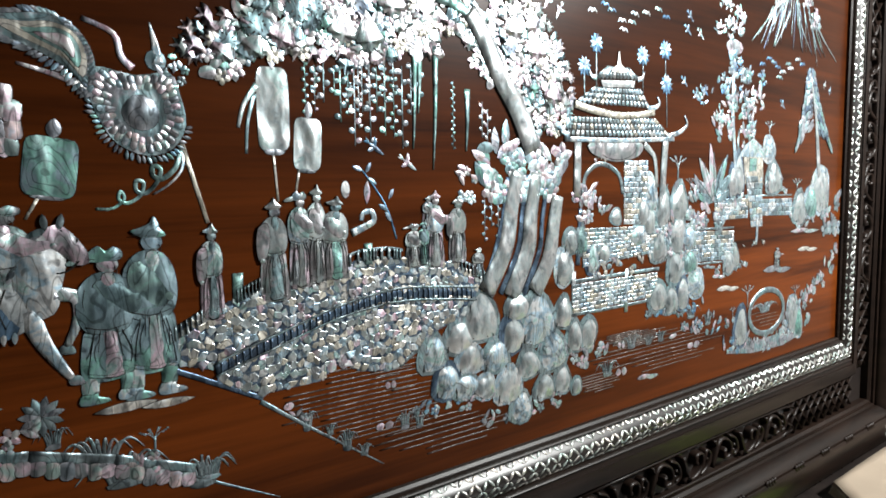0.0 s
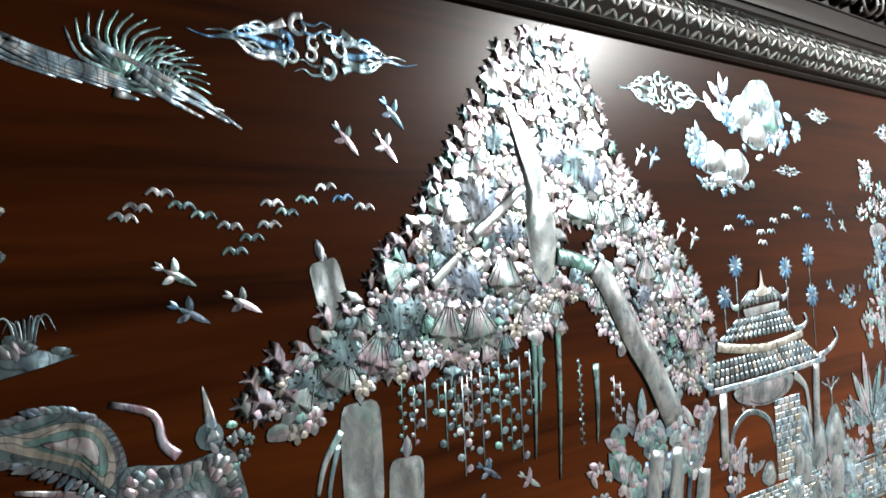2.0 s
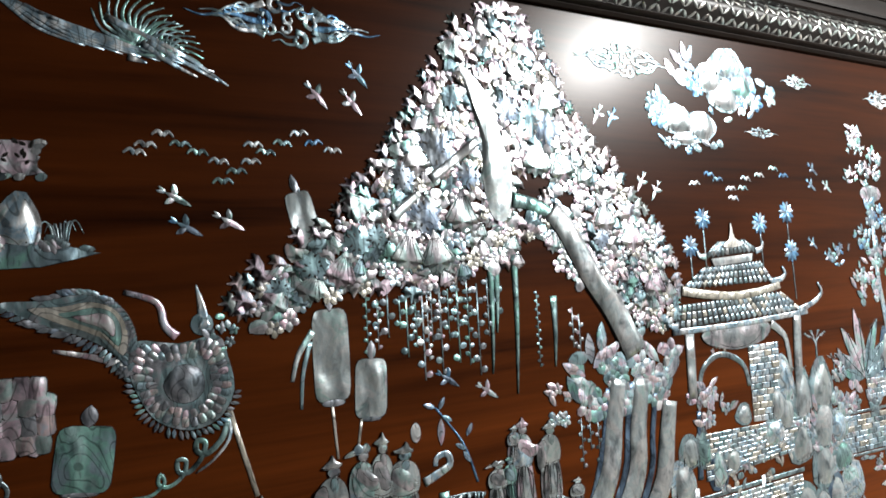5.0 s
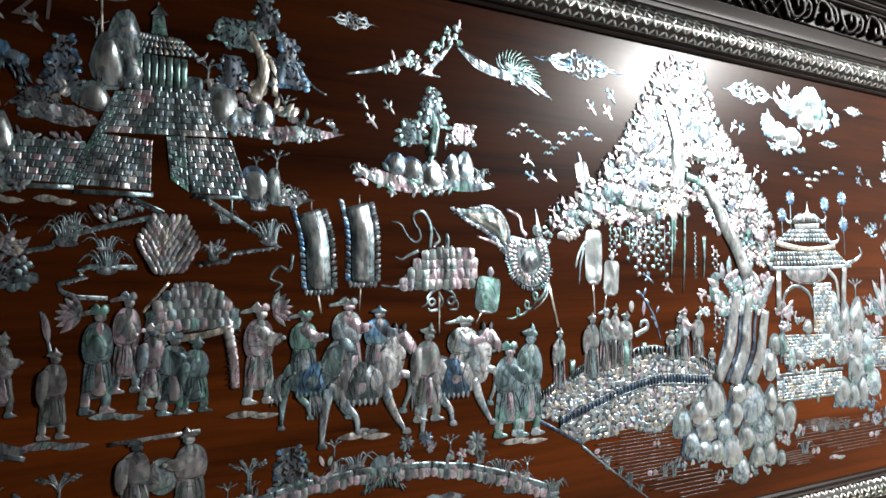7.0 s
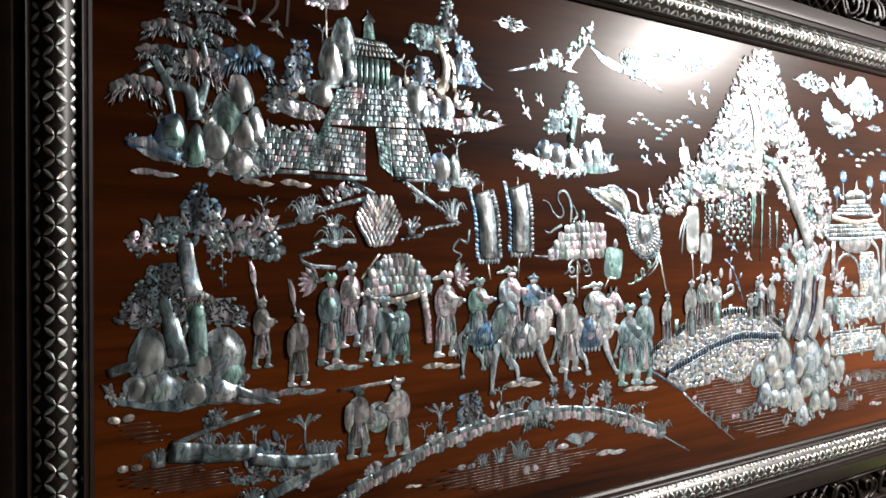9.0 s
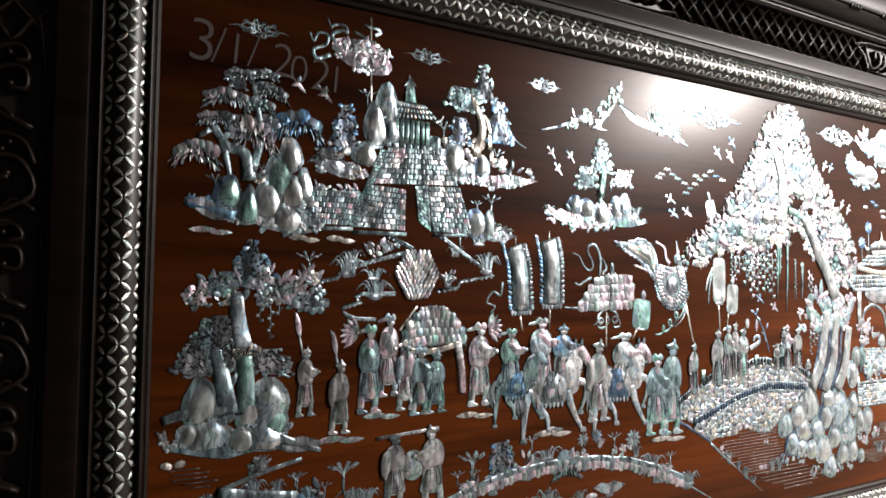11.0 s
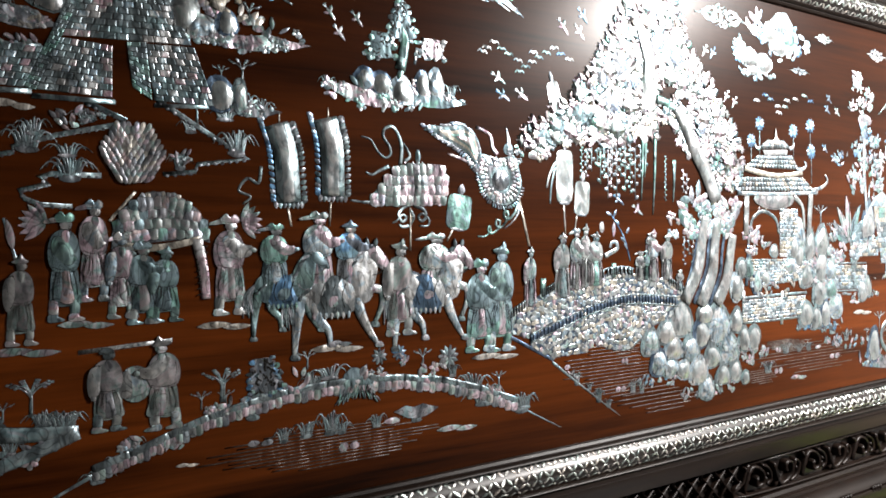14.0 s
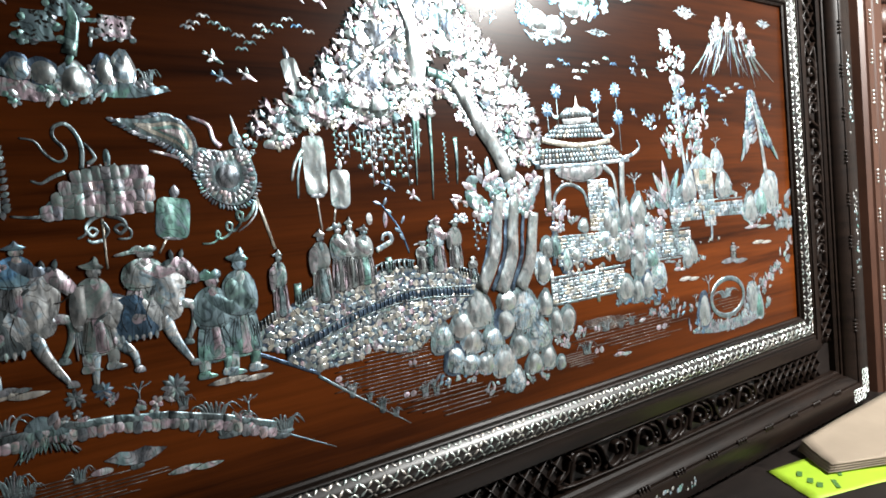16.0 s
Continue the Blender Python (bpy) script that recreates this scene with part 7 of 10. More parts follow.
tree_line(g, [(0.084, 1.322), (0.100, 1.349)], 0.012, 0.008, DUSK, "branch")
lace(g, 0.074, 1.401, 0.0495, 0.0524, 26, 0.5, DUSK)
lace(g, 0.046, 1.387, 0.0343, 0.0258, 26, 0.5, DUSK)
lace(g, 0.038, 1.365, 0.0510, 0.0183, 26, 0.5, DUSK)
lace(g, 0.082, 1.369, 0.0714, 0.0339, 26, 0.5, DUSK)
lace(g, 0.141, 1.367, 0.0380, 0.0209, 26, 0.5, DUSK)
lace(g, 0.156, 1.355, 0.0464, 0.0273, 26, 0.5, DUSK)
lace(g, 0.047, 1.352, 0.0344, 0.0147, 26, 0.5, DUSK)
tree_line(g, [(0.133, 1.360), (0.156, 1.345), (0.172, 1.337)], 0.005, 0.003, DUSK, "twig")
g = inlay("inlaid_shore_rocks", "pearl boulders and ledges below two trees", "inlay", "inlaid rocks")
rock(g, 0.081, 1.300, 0.0249, 0.0226, 0, None, 0.0)
rock(g, 0.051, 1.311, 0.0345, 0.0518, 0, None, 0.0004)
rock(g, 0.114, 1.293, 0.0259, 0.0345, 0, None, 0.0008)
rock(g, 0.142, 1.302, 0.0441, 0.0622, 0, None, 0.0012)
rock(g, 0.150, 1.280, 0.0308, 0.0429, 0, None, 0.0016)
rock(g, 0.036, 1.269, 0.0224, 0.0271, 0, None, 0.002)
rock(g, 0.063, 1.267, 0.0489, 0.0358, 0, None, 0.0024)
rock(g, 0.106, 1.257, 0.0293, 0.0305, 0, None, 0.0028)
rock(g, 0.139, 1.258, 0.0365, 0.0349, 0, None, 0.0032)
piece(g, "ledge", DUSK, lambda bm: rib(bm, [(0.066, 1.292), (0.035, 1.297), (0.005, 1.290)], 0.02, 0.012, None, 0))
piece(g, "ledge", DUSK, lambda bm: rib(bm, [(0.147, 1.259), (0.182, 1.243), (0.219, 1.230)], 0.018, 0.006, None, 0))
clump(g, 0.112, 1.276, 0.0921, 0.0306, 30, (SILVER, DUSK, SEA), 0.35)
clump(g, 0.015, 1.263, 0.0199, 0.0181, 6, (SILVER, DUSK), 0.5)
clump(g, 0.164, 1.270, 0.0195, 0.0394, 12, (DUSK, SILVER), 0.4)
clump(g, 0.083, 1.254, 0.0250, 0.0165, 8, (DUSK, SILVER), 0.4)

# lower shore and meadow
g = inlay("inlaid_lower_shore", "winding lower shore of pearl slabs with grasses and saplings", "inlay", "")
stones(g, 0.020, 1.232, 0.0333, 0.0102, 2, BONE)
stones(g, 0.029, 1.170, 0.0309, 0.0103, 2, BONE)
piece(g, "bank", DUSK, lambda bm: rib(bm, [(0.191, 1.221), (0.137, 1.209), (0.079, 1.191)], 0.006, 0.008, None, 0))
piece(g, "bank", DUSK, lambda bm: rib(bm, [(0.075, 1.183), (0.130, 1.173), (0.184, 1.166)], 0.03, 0.024, None, 0))
piece(g, "slab", DUSK, lambda bm: egg(bm, 0.079, 1.182, 0.0071, 0.0128, 0, 0, 16, 0.02, None, 0.002, 0.7))
piece(g, "slab", SILVER, lambda bm: egg(bm, 0.086, 1.180, 0.0071, 0.0152, 0, 0, 16, 0.02, None, 0.002, 0.7))
piece(g, "slab", DUSK, lambda bm: egg(bm, 0.093, 1.179, 0.0072, 0.0136, 0, 0, 16, 0.02, None, 0.002, 0.7))
piece(g, "slab", SEA, lambda bm: egg(bm, 0.100, 1.177, 0.0073, 0.0160, 0, 0, 16, 0.02, None, 0.002, 0.7))
piece(g, "slab", DUSK, lambda bm: egg(bm, 0.107, 1.176, 0.0074, 0.0146, 0, 0, 16, 0.02, None, 0.002, 0.7))
piece(g, "slab", SILVER, lambda bm: egg(bm, 0.114, 1.176, 0.0074, 0.0131, 0, 0, 16, 0.02, None, 0.002, 0.7))
piece(g, "slab", DUSK, lambda bm: egg(bm, 0.121, 1.173, 0.0075, 0.0154, 0, 0, 16, 0.02, None, 0.002, 0.7))
piece(g, "slab", SEA, lambda bm: egg(bm, 0.128, 1.173, 0.0075, 0.0139, 0, 0, 16, 0.02, None, 0.002, 0.7))
piece(g, "slab", DUSK, lambda bm: egg(bm, 0.136, 1.171, 0.0076, 0.0163, 0, 0, 16, 0.02, None, 0.002, 0.7))
piece(g, "slab", SILVER, lambda bm: egg(bm, 0.143, 1.171, 0.0076, 0.0148, 0, 0, 16, 0.02, None, 0.002, 0.7))
piece(g, "slab", DUSK, lambda bm: egg(bm, 0.150, 1.170, 0.0076, 0.0133, 0, 0, 16, 0.02, None, 0.002, 0.7))
piece(g, "slab", SEA, lambda bm: egg(bm, 0.158, 1.168, 0.0078, 0.0157, 0, 0, 16, 0.02, None, 0.002, 0.7))
piece(g, "slab", DUSK, lambda bm: egg(bm, 0.165, 1.168, 0.0078, 0.0142, 0, 0, 16, 0.02, None, 0.002, 0.7))
piece(g, "slab", SILVER, lambda bm: egg(bm, 0.173, 1.166, 0.0079, 0.0166, 0, 0, 16, 0.02, None, 0.002, 0.7))
piece(g, "slab", DUSK, lambda bm: egg(bm, 0.181, 1.165, 0.0079, 0.0151, 0, 0, 16, 0.02, None, 0.002, 0.7))
piece(g, "bank", DUSK, lambda bm: rib(bm, [(0.177, 1.159), (0.234, 1.145), (0.303, 1.139)], 0.022, 0.0176, None, 0))
piece(g, "slab", DUSK, lambda bm: egg(bm, 0.181, 1.158, 0.0079, 0.0135, 0, 0, 16, 0.02, None, 0.002, 0.7))
piece(g, "slab", SILVER, lambda bm: egg(bm, 0.189, 1.155, 0.0080, 0.0160, 0, 0, 16, 0.02, None, 0.002, 0.7))
piece(g, "slab", DUSK, lambda bm: egg(bm, 0.197, 1.153, 0.0080, 0.0144, 0, 0, 16, 0.02, None, 0.002, 0.7))
piece(g, "slab", SEA, lambda bm: egg(bm, 0.205, 1.150, 0.0081, 0.0169, 0, 0, 16, 0.02, None, 0.002, 0.7))
piece(g, "slab", DUSK, lambda bm: egg(bm, 0.213, 1.149, 0.0082, 0.0153, 0, 0, 16, 0.02, None, 0.002, 0.7))
piece(g, "slab", SILVER, lambda bm: egg(bm, 0.221, 1.148, 0.0083, 0.0138, 0, 0, 16, 0.02, None, 0.002, 0.7))
piece(g, "slab", DUSK, lambda bm: egg(bm, 0.230, 1.145, 0.0083, 0.0163, 0, 0, 16, 0.02, None, 0.002, 0.7))
piece(g, "slab", SEA, lambda bm: egg(bm, 0.238, 1.144, 0.0084, 0.0147, 0, 0, 16, 0.02, None, 0.002, 0.7))
piece(g, "slab", DUSK, lambda bm: egg(bm, 0.247, 1.142, 0.0085, 0.0173, 0, 0, 16, 0.02, None, 0.002, 0.7))
piece(g, "slab", SILVER, lambda bm: egg(bm, 0.255, 1.142, 0.0086, 0.0157, 0, 0, 16, 0.02, None, 0.002, 0.7))
piece(g, "slab", DUSK, lambda bm: egg(bm, 0.264, 1.142, 0.0087, 0.0141, 0, 0, 16, 0.02, None, 0.002, 0.7))
piece(g, "slab", SEA, lambda bm: egg(bm, 0.272, 1.140, 0.0087, 0.0167, 0, 0, 16, 0.02, None, 0.002, 0.7))
piece(g, "slab", DUSK, lambda bm: egg(bm, 0.281, 1.140, 0.0088, 0.0151, 0, 0, 16, 0.02, None, 0.002, 0.7))
piece(g, "slab", SILVER, lambda bm: egg(bm, 0.290, 1.138, 0.0089, 0.0176, 0, 0, 16, 0.02, None, 0.002, 0.7))
piece(g, "slab", DUSK, lambda bm: egg(bm, 0.299, 1.138, 0.0090, 0.0161, 0, 0, 16, 0.02, None, 0.002, 0.7))
piece(g, "bank", DUSK, lambda bm: rib(bm, [(0.303, 1.139), (0.252, 1.119), (0.198, 1.101)], 0.02, 0.016, None, 0))
piece(g, "slab", DUSK, lambda bm: egg(bm, 0.300, 1.137, 0.0089, 0.0144, 0, 0, 16, 0.02, None, 0.002, 0.7))
piece(g, "slab", SILVER, lambda bm: egg(bm, 0.292, 1.133, 0.0089, 0.0169, 0, 0, 16, 0.02, None, 0.002, 0.7))
piece(g, "slab", DUSK, lambda bm: egg(bm, 0.285, 1.131, 0.0088, 0.0151, 0, 0, 16, 0.02, None, 0.002, 0.7))
piece(g, "slab", SEA, lambda bm: egg(bm, 0.278, 1.127, 0.0088, 0.0175, 0, 0, 16, 0.02, None, 0.002, 0.7))
piece(g, "slab", DUSK, lambda bm: egg(bm, 0.271, 1.125, 0.0087, 0.0158, 0, 0, 16, 0.02, None, 0.002, 0.7))
piece(g, "slab", SILVER, lambda bm: egg(bm, 0.264, 1.123, 0.0086, 0.0142, 0, 0, 16, 0.02, None, 0.002, 0.7))
piece(g, "slab", DUSK, lambda bm: egg(bm, 0.256, 1.119, 0.0086, 0.0166, 0, 0, 16, 0.02, None, 0.002, 0.7))
piece(g, "slab", SEA, lambda bm: egg(bm, 0.249, 1.118, 0.0085, 0.0149, 0, 0, 16, 0.02, None, 0.002, 0.7))
piece(g, "slab", DUSK, lambda bm: egg(bm, 0.243, 1.114, 0.0085, 0.0172, 0, 0, 16, 0.02, None, 0.002, 0.7))
piece(g, "slab", SILVER, lambda bm: egg(bm, 0.236, 1.112, 0.0084, 0.0156, 0, 0, 16, 0.02, None, 0.002, 0.7))
piece(g, "slab", DUSK, lambda bm: egg(bm, 0.229, 1.111, 0.0084, 0.0139, 0, 0, 16, 0.02, None, 0.002, 0.7))
piece(g, "slab", SEA, lambda bm: egg(bm, 0.222, 1.107, 0.0082, 0.0162, 0, 0, 16, 0.02, None, 0.002, 0.7))
piece(g, "slab", DUSK, lambda bm: egg(bm, 0.215, 1.106, 0.0082, 0.0146, 0, 0, 16, 0.02, None, 0.002, 0.7))
piece(g, "slab", SILVER, lambda bm: egg(bm, 0.208, 1.102, 0.0082, 0.0170, 0, 0, 16, 0.02, None, 0.002, 0.7))
piece(g, "slab", DUSK, lambda bm: egg(bm, 0.202, 1.101, 0.0081, 0.0153, 0, 0, 16, 0.02, None, 0.002, 0.7))
piece(g, "bank", DUSK, lambda bm: rib(bm, [(0.198, 1.101), (0.148, 1.088), (0.096, 1.072), (0.051, 1.056)], 0.012, 0.003, None, 0))
clump(g, 0.201, 1.163, 0.0405, 0.0442, 18, (DUSK, AZURE), 0.3)
clump(g, 0.178, 1.136, 0.0633, 0.0222, 16, (DUSK,DUSK), 0.35)
clump(g, 0.129, 1.219, 0.0301, 0.0193, 10, (DUSK,DUSK), 0.35)
tuft(g, 0.062, 1.166, 0.0349, 0.0223, 8, DUSK)
tuft(g, 0.123, 1.179, 0.0299, 0.0193, 8, DUSK)
tuft(g, 0.157, 1.177, 0.0232, 0.0196, 8, DUSK)
tuft(g, 0.283, 1.143, 0.0484, 0.0268, 8, DUSK)
tuft(g, 0.129, 1.075, 0.0451, 0.0271, 8, DUSK)
tuft(g, 0.180, 1.095, 0.0357, 0.0238, 8, DUSK)
tuft(g, 0.232, 1.121, 0.0292, 0.0204, 8, DUSK)
small_tree(g, 0.254, 1.164, 0.0495, DUSK)
small_tree(g, 0.185, 1.178, 0.0278, DUSK)
small_tree(g, 0.226, 1.162, 0.0244, DUSK)
small_tree(g, 0.133, 1.213, 0.0194, DUSK)
ripples(0.091, 1.145, 0.1569, 0.0363, 9)
ripples(0.046, 1.212, 0.0651, 0.0310, 5)
g = inlay("inlaid_long_bank", "long arched bank of pearl slabs with plants on top", "inlay", "")
piece(g, "bank_top", DUSK, lambda bm: rib(bm, [(0.318, 1.089), (0.339, 1.095), (0.360, 1.101)], 0.012, 0.012, None, 0.001))
piece(g, "slab", SILVER, lambda bm: egg(bm, 0.322, 1.081, 0.0095, 0.0137, 0, 0, 16, 0.02, None, 0.002, 0.7))
piece(g, "slab", ROSE, lambda bm: egg(bm, 0.329, 1.082, 0.0096, 0.0154, 0, 0, 16, 0.02, None, 0.002, 0.7))
piece(g, "slab", DUSK, lambda bm: egg(bm, 0.336, 1.084, 0.0096, 0.0172, 0, 0, 16, 0.02, None, 0.002, 0.7))
piece(g, "slab", SILVER, lambda bm: egg(bm, 0.342, 1.087, 0.0097, 0.0147, 0, 0, 16, 0.02, None, 0.002, 0.7))
piece(g, "slab", ROSE, lambda bm: egg(bm, 0.349, 1.088, 0.0098, 0.0165, 0, 0, 16, 0.02, None, 0.002, 0.7))
piece(g, "slab", SILVER, lambda bm: egg(bm, 0.356, 1.091, 0.0098, 0.0139, 0, 0, 16, 0.02, None, 0.002, 0.7))
piece(g, "bank_top", DUSK, lambda bm: rib(bm, [(0.360, 1.101), (0.383, 1.109), (0.407, 1.118)], 0.012, 0.012, None, 0.001))
piece(g, "slab", SILVER, lambda bm: egg(bm, 0.364, 1.094, 0.0099, 0.0140, 0, 0, 16, 0.02, None, 0.002, 0.7))
piece(g, "slab", ROSE, lambda bm: egg(bm, 0.372, 1.096, 0.0100, 0.0157, 0, 0, 16, 0.02, None, 0.002, 0.7))
piece(g, "slab", DUSK, lambda bm: egg(bm, 0.380, 1.098, 0.0101, 0.0176, 0, 0, 16, 0.02, None, 0.002, 0.7))
piece(g, "slab", SILVER, lambda bm: egg(bm, 0.387, 1.102, 0.0101, 0.0150, 0, 0, 16, 0.02, None, 0.002, 0.7))
piece(g, "slab", ROSE, lambda bm: egg(bm, 0.396, 1.103, 0.0102, 0.0168, 0, 0, 16, 0.02, None, 0.002, 0.7))
piece(g, "slab", SILVER, lambda bm: egg(bm, 0.404, 1.108, 0.0103, 0.0142, 0, 0, 16, 0.02, None, 0.002, 0.7))
piece(g, "bank_top", DUSK, lambda bm: rib(bm, [(0.407, 1.118), (0.432, 1.127), (0.457, 1.135)], 0.012, 0.012, None, 0.001))
piece(g, "slab", SILVER, lambda bm: egg(bm, 0.412, 1.110, 0.0104, 0.0143, 0, 0, 16, 0.02, None, 0.002, 0.7))
piece(g, "slab", ROSE, lambda bm: egg(bm, 0.420, 1.112, 0.0105, 0.0161, 0, 0, 16, 0.02, None, 0.002, 0.7))
piece(g, "slab", DUSK, lambda bm: egg(bm, 0.428, 1.114, 0.0105, 0.0179, 0, 0, 16, 0.02, None, 0.002, 0.7))
piece(g, "slab", SILVER, lambda bm: egg(bm, 0.437, 1.119, 0.0105, 0.0153, 0, 0, 16, 0.02, None, 0.002, 0.7))
piece(g, "slab", ROSE, lambda bm: egg(bm, 0.445, 1.121, 0.0107, 0.0172, 0, 0, 16, 0.02, None, 0.002, 0.7))
piece(g, "slab", SILVER, lambda bm: egg(bm, 0.453, 1.125, 0.0108, 0.0145, 0, 0, 16, 0.02, None, 0.002, 0.7))
piece(g, "bank_top", DUSK, lambda bm: rib(bm, [(0.457, 1.135), (0.483, 1.141), (0.510, 1.147)], 0.012, 0.012, None, 0.001))
piece(g, "slab", SILVER, lambda bm: egg(bm, 0.462, 1.127, 0.0109, 0.0146, 0, 0, 16, 0.02, None, 0.002, 0.7))
piece(g, "slab", ROSE, lambda bm: egg(bm, 0.471, 1.128, 0.0110, 0.0164, 0, 0, 16, 0.02, None, 0.002, 0.7))
piece(g, "slab", DUSK, lambda bm: egg(bm, 0.479, 1.129, 0.0110, 0.0184, 0, 0, 16, 0.02, None, 0.002, 0.7))
piece(g, "slab", SILVER, lambda bm: egg(bm, 0.488, 1.133, 0.0111, 0.0157, 0, 0, 16, 0.02, None, 0.002, 0.7))
piece(g, "slab", ROSE, lambda bm: egg(bm, 0.497, 1.134, 0.0112, 0.0176, 0, 0, 16, 0.02, None, 0.002, 0.7))
piece(g, "slab", SILVER, lambda bm: egg(bm, 0.506, 1.137, 0.0112, 0.0149, 0, 0, 16, 0.02, None, 0.002, 0.7))
piece(g, "bank_top", DUSK, lambda bm: rib(bm, [(0.510, 1.147), (0.537, 1.152), (0.565, 1.157)], 0.012, 0.012, None, 0.001))
piece(g, "slab", SILVER, lambda bm: egg(bm, 0.515, 1.139, 0.0114, 0.0149, 0, 0, 16, 0.02, None, 0.002, 0.7))
piece(g, "slab", ROSE, lambda bm: egg(bm, 0.524, 1.139, 0.0115, 0.0169, 0, 0, 16, 0.02, None, 0.002, 0.7))
piece(g, "slab", DUSK, lambda bm: egg(bm, 0.533, 1.140, 0.0115, 0.0188, 0, 0, 16, 0.02, None, 0.002, 0.7))
piece(g, "slab", SILVER, lambda bm: egg(bm, 0.542, 1.143, 0.0116, 0.0161, 0, 0, 16, 0.02, None, 0.002, 0.7))
piece(g, "slab", ROSE, lambda bm: egg(bm, 0.552, 1.144, 0.0117, 0.0180, 0, 0, 16, 0.02, None, 0.002, 0.7))
piece(g, "slab", SILVER, lambda bm: egg(bm, 0.561, 1.147, 0.0118, 0.0152, 0, 0, 16, 0.02, None, 0.002, 0.7))
piece(g, "bank_top", DUSK, lambda bm: rib(bm, [(0.565, 1.157), (0.594, 1.159), (0.624, 1.161)], 0.012, 0.012, None, 0.001))
piece(g, "slab", SILVER, lambda bm: egg(bm, 0.570, 1.148, 0.0120, 0.0153, 0, 0, 16, 0.02, None, 0.002, 0.7))
piece(g, "slab", ROSE, lambda bm: egg(bm, 0.580, 1.147, 0.0120, 0.0173, 0, 0, 16, 0.02, None, 0.002, 0.7))
piece(g, "slab", DUSK, lambda bm: egg(bm, 0.590, 1.147, 0.0121, 0.0193, 0, 0, 16, 0.02, None, 0.002, 0.7))
piece(g, "slab", SILVER, lambda bm: egg(bm, 0.599, 1.149, 0.0122, 0.0165, 0, 0, 16, 0.02, None, 0.002, 0.7))
piece(g, "slab", ROSE, lambda bm: egg(bm, 0.609, 1.149, 0.0124, 0.0185, 0, 0, 16, 0.02, None, 0.002, 0.7))
piece(g, "slab", SILVER, lambda bm: egg(bm, 0.619, 1.151, 0.0124, 0.0156, 0, 0, 16, 0.02, None, 0.002, 0.7))
piece(g, "bank_top", DUSK, lambda bm: rib(bm, [(0.624, 1.161), (0.654, 1.162), (0.685, 1.163)], 0.012, 0.012, None, 0.001))
piece(g, "slab", SILVER, lambda bm: egg(bm, 0.629, 1.151, 0.0126, 0.0157, 0, 0, 16, 0.02, None, 0.002, 0.7))
piece(g, "slab", ROSE, lambda bm: egg(bm, 0.639, 1.151, 0.0126, 0.0177, 0, 0, 16, 0.02, None, 0.002, 0.7))
piece(g, "slab", DUSK, lambda bm: egg(bm, 0.649, 1.150, 0.0127, 0.0198, 0, 0, 16, 0.02, None, 0.002, 0.7))
piece(g, "slab", SILVER, lambda bm: egg(bm, 0.659, 1.151, 0.0129, 0.0168, 0, 0, 16, 0.02, None, 0.002, 0.7))
piece(g, "slab", ROSE, lambda bm: egg(bm, 0.670, 1.151, 0.0130, 0.0190, 0, 0, 16, 0.02, None, 0.002, 0.7))
piece(g, "slab", SILVER, lambda bm: egg(bm, 0.680, 1.152, 0.0131, 0.0160, 0, 0, 16, 0.02, None, 0.002, 0.7))
piece(g, "bank_top", DUSK, lambda bm: rib(bm, [(0.685, 1.163), (0.717, 1.160), (0.750, 1.158)], 0.012, 0.012, None, 0.001))
piece(g, "slab", SILVER, lambda bm: egg(bm, 0.690, 1.152, 0.0132, 0.0161, 0, 0, 16, 0.02, None, 0.002, 0.7))
piece(g, "slab", ROSE, lambda bm: egg(bm, 0.701, 1.150, 0.0133, 0.0182, 0, 0, 16, 0.02, None, 0.002, 0.7))
piece(g, "slab", DUSK, lambda bm: egg(bm, 0.712, 1.148, 0.0135, 0.0203, 0, 0, 16, 0.02, None, 0.002, 0.7))
piece(g, "slab", SILVER, lambda bm: egg(bm, 0.723, 1.149, 0.0136, 0.0173, 0, 0, 16, 0.02, None, 0.002, 0.7))
piece(g, "slab", ROSE, lambda bm: egg(bm, 0.734, 1.147, 0.0137, 0.0195, 0, 0, 16, 0.02, None, 0.002, 0.7))
piece(g, "slab", SILVER, lambda bm: egg(bm, 0.744, 1.148, 0.0138, 0.0165, 0, 0, 16, 0.02, None, 0.002, 0.7))
piece(g, "bank_top", DUSK, lambda bm: rib(bm, [(0.750, 1.158), (0.783, 1.152), (0.818, 1.147)], 0.012, 0.012, None, 0.001))
piece(g, "slab", SILVER, lambda bm: egg(bm, 0.756, 1.147, 0.0139, 0.0165, 0, 0, 16, 0.02, None, 0.002, 0.7))
piece(g, "slab", ROSE, lambda bm: egg(bm, 0.767, 1.144, 0.0141, 0.0187, 0, 0, 16, 0.02, None, 0.002, 0.7))
piece(g, "slab", DUSK, lambda bm: egg(bm, 0.778, 1.141, 0.0141, 0.0208, 0, 0, 16, 0.02, None, 0.002, 0.7))
piece(g, "slab", SILVER, lambda bm: egg(bm, 0.790, 1.140, 0.0143, 0.0178, 0, 0, 16, 0.02, None, 0.002, 0.7))
piece(g, "slab", ROSE, lambda bm: egg(bm, 0.801, 1.137, 0.0144, 0.0200, 0, 0, 16, 0.02, None, 0.002, 0.7))
piece(g, "slab", SILVER, lambda bm: egg(bm, 0.813, 1.137, 0.0146, 0.0169, 0, 0, 16, 0.02, None, 0.002, 0.7))
piece(g, "bank_top", DUSK, lambda bm: rib(bm, [(0.818, 1.147), (0.854, 1.136), (0.891, 1.125)], 0.012, 0.012, None, 0.001))
piece(g, "slab", SILVER, lambda bm: egg(bm, 0.825, 1.134, 0.0147, 0.0170, 0, 0, 16, 0.02, None, 0.002, 0.7))
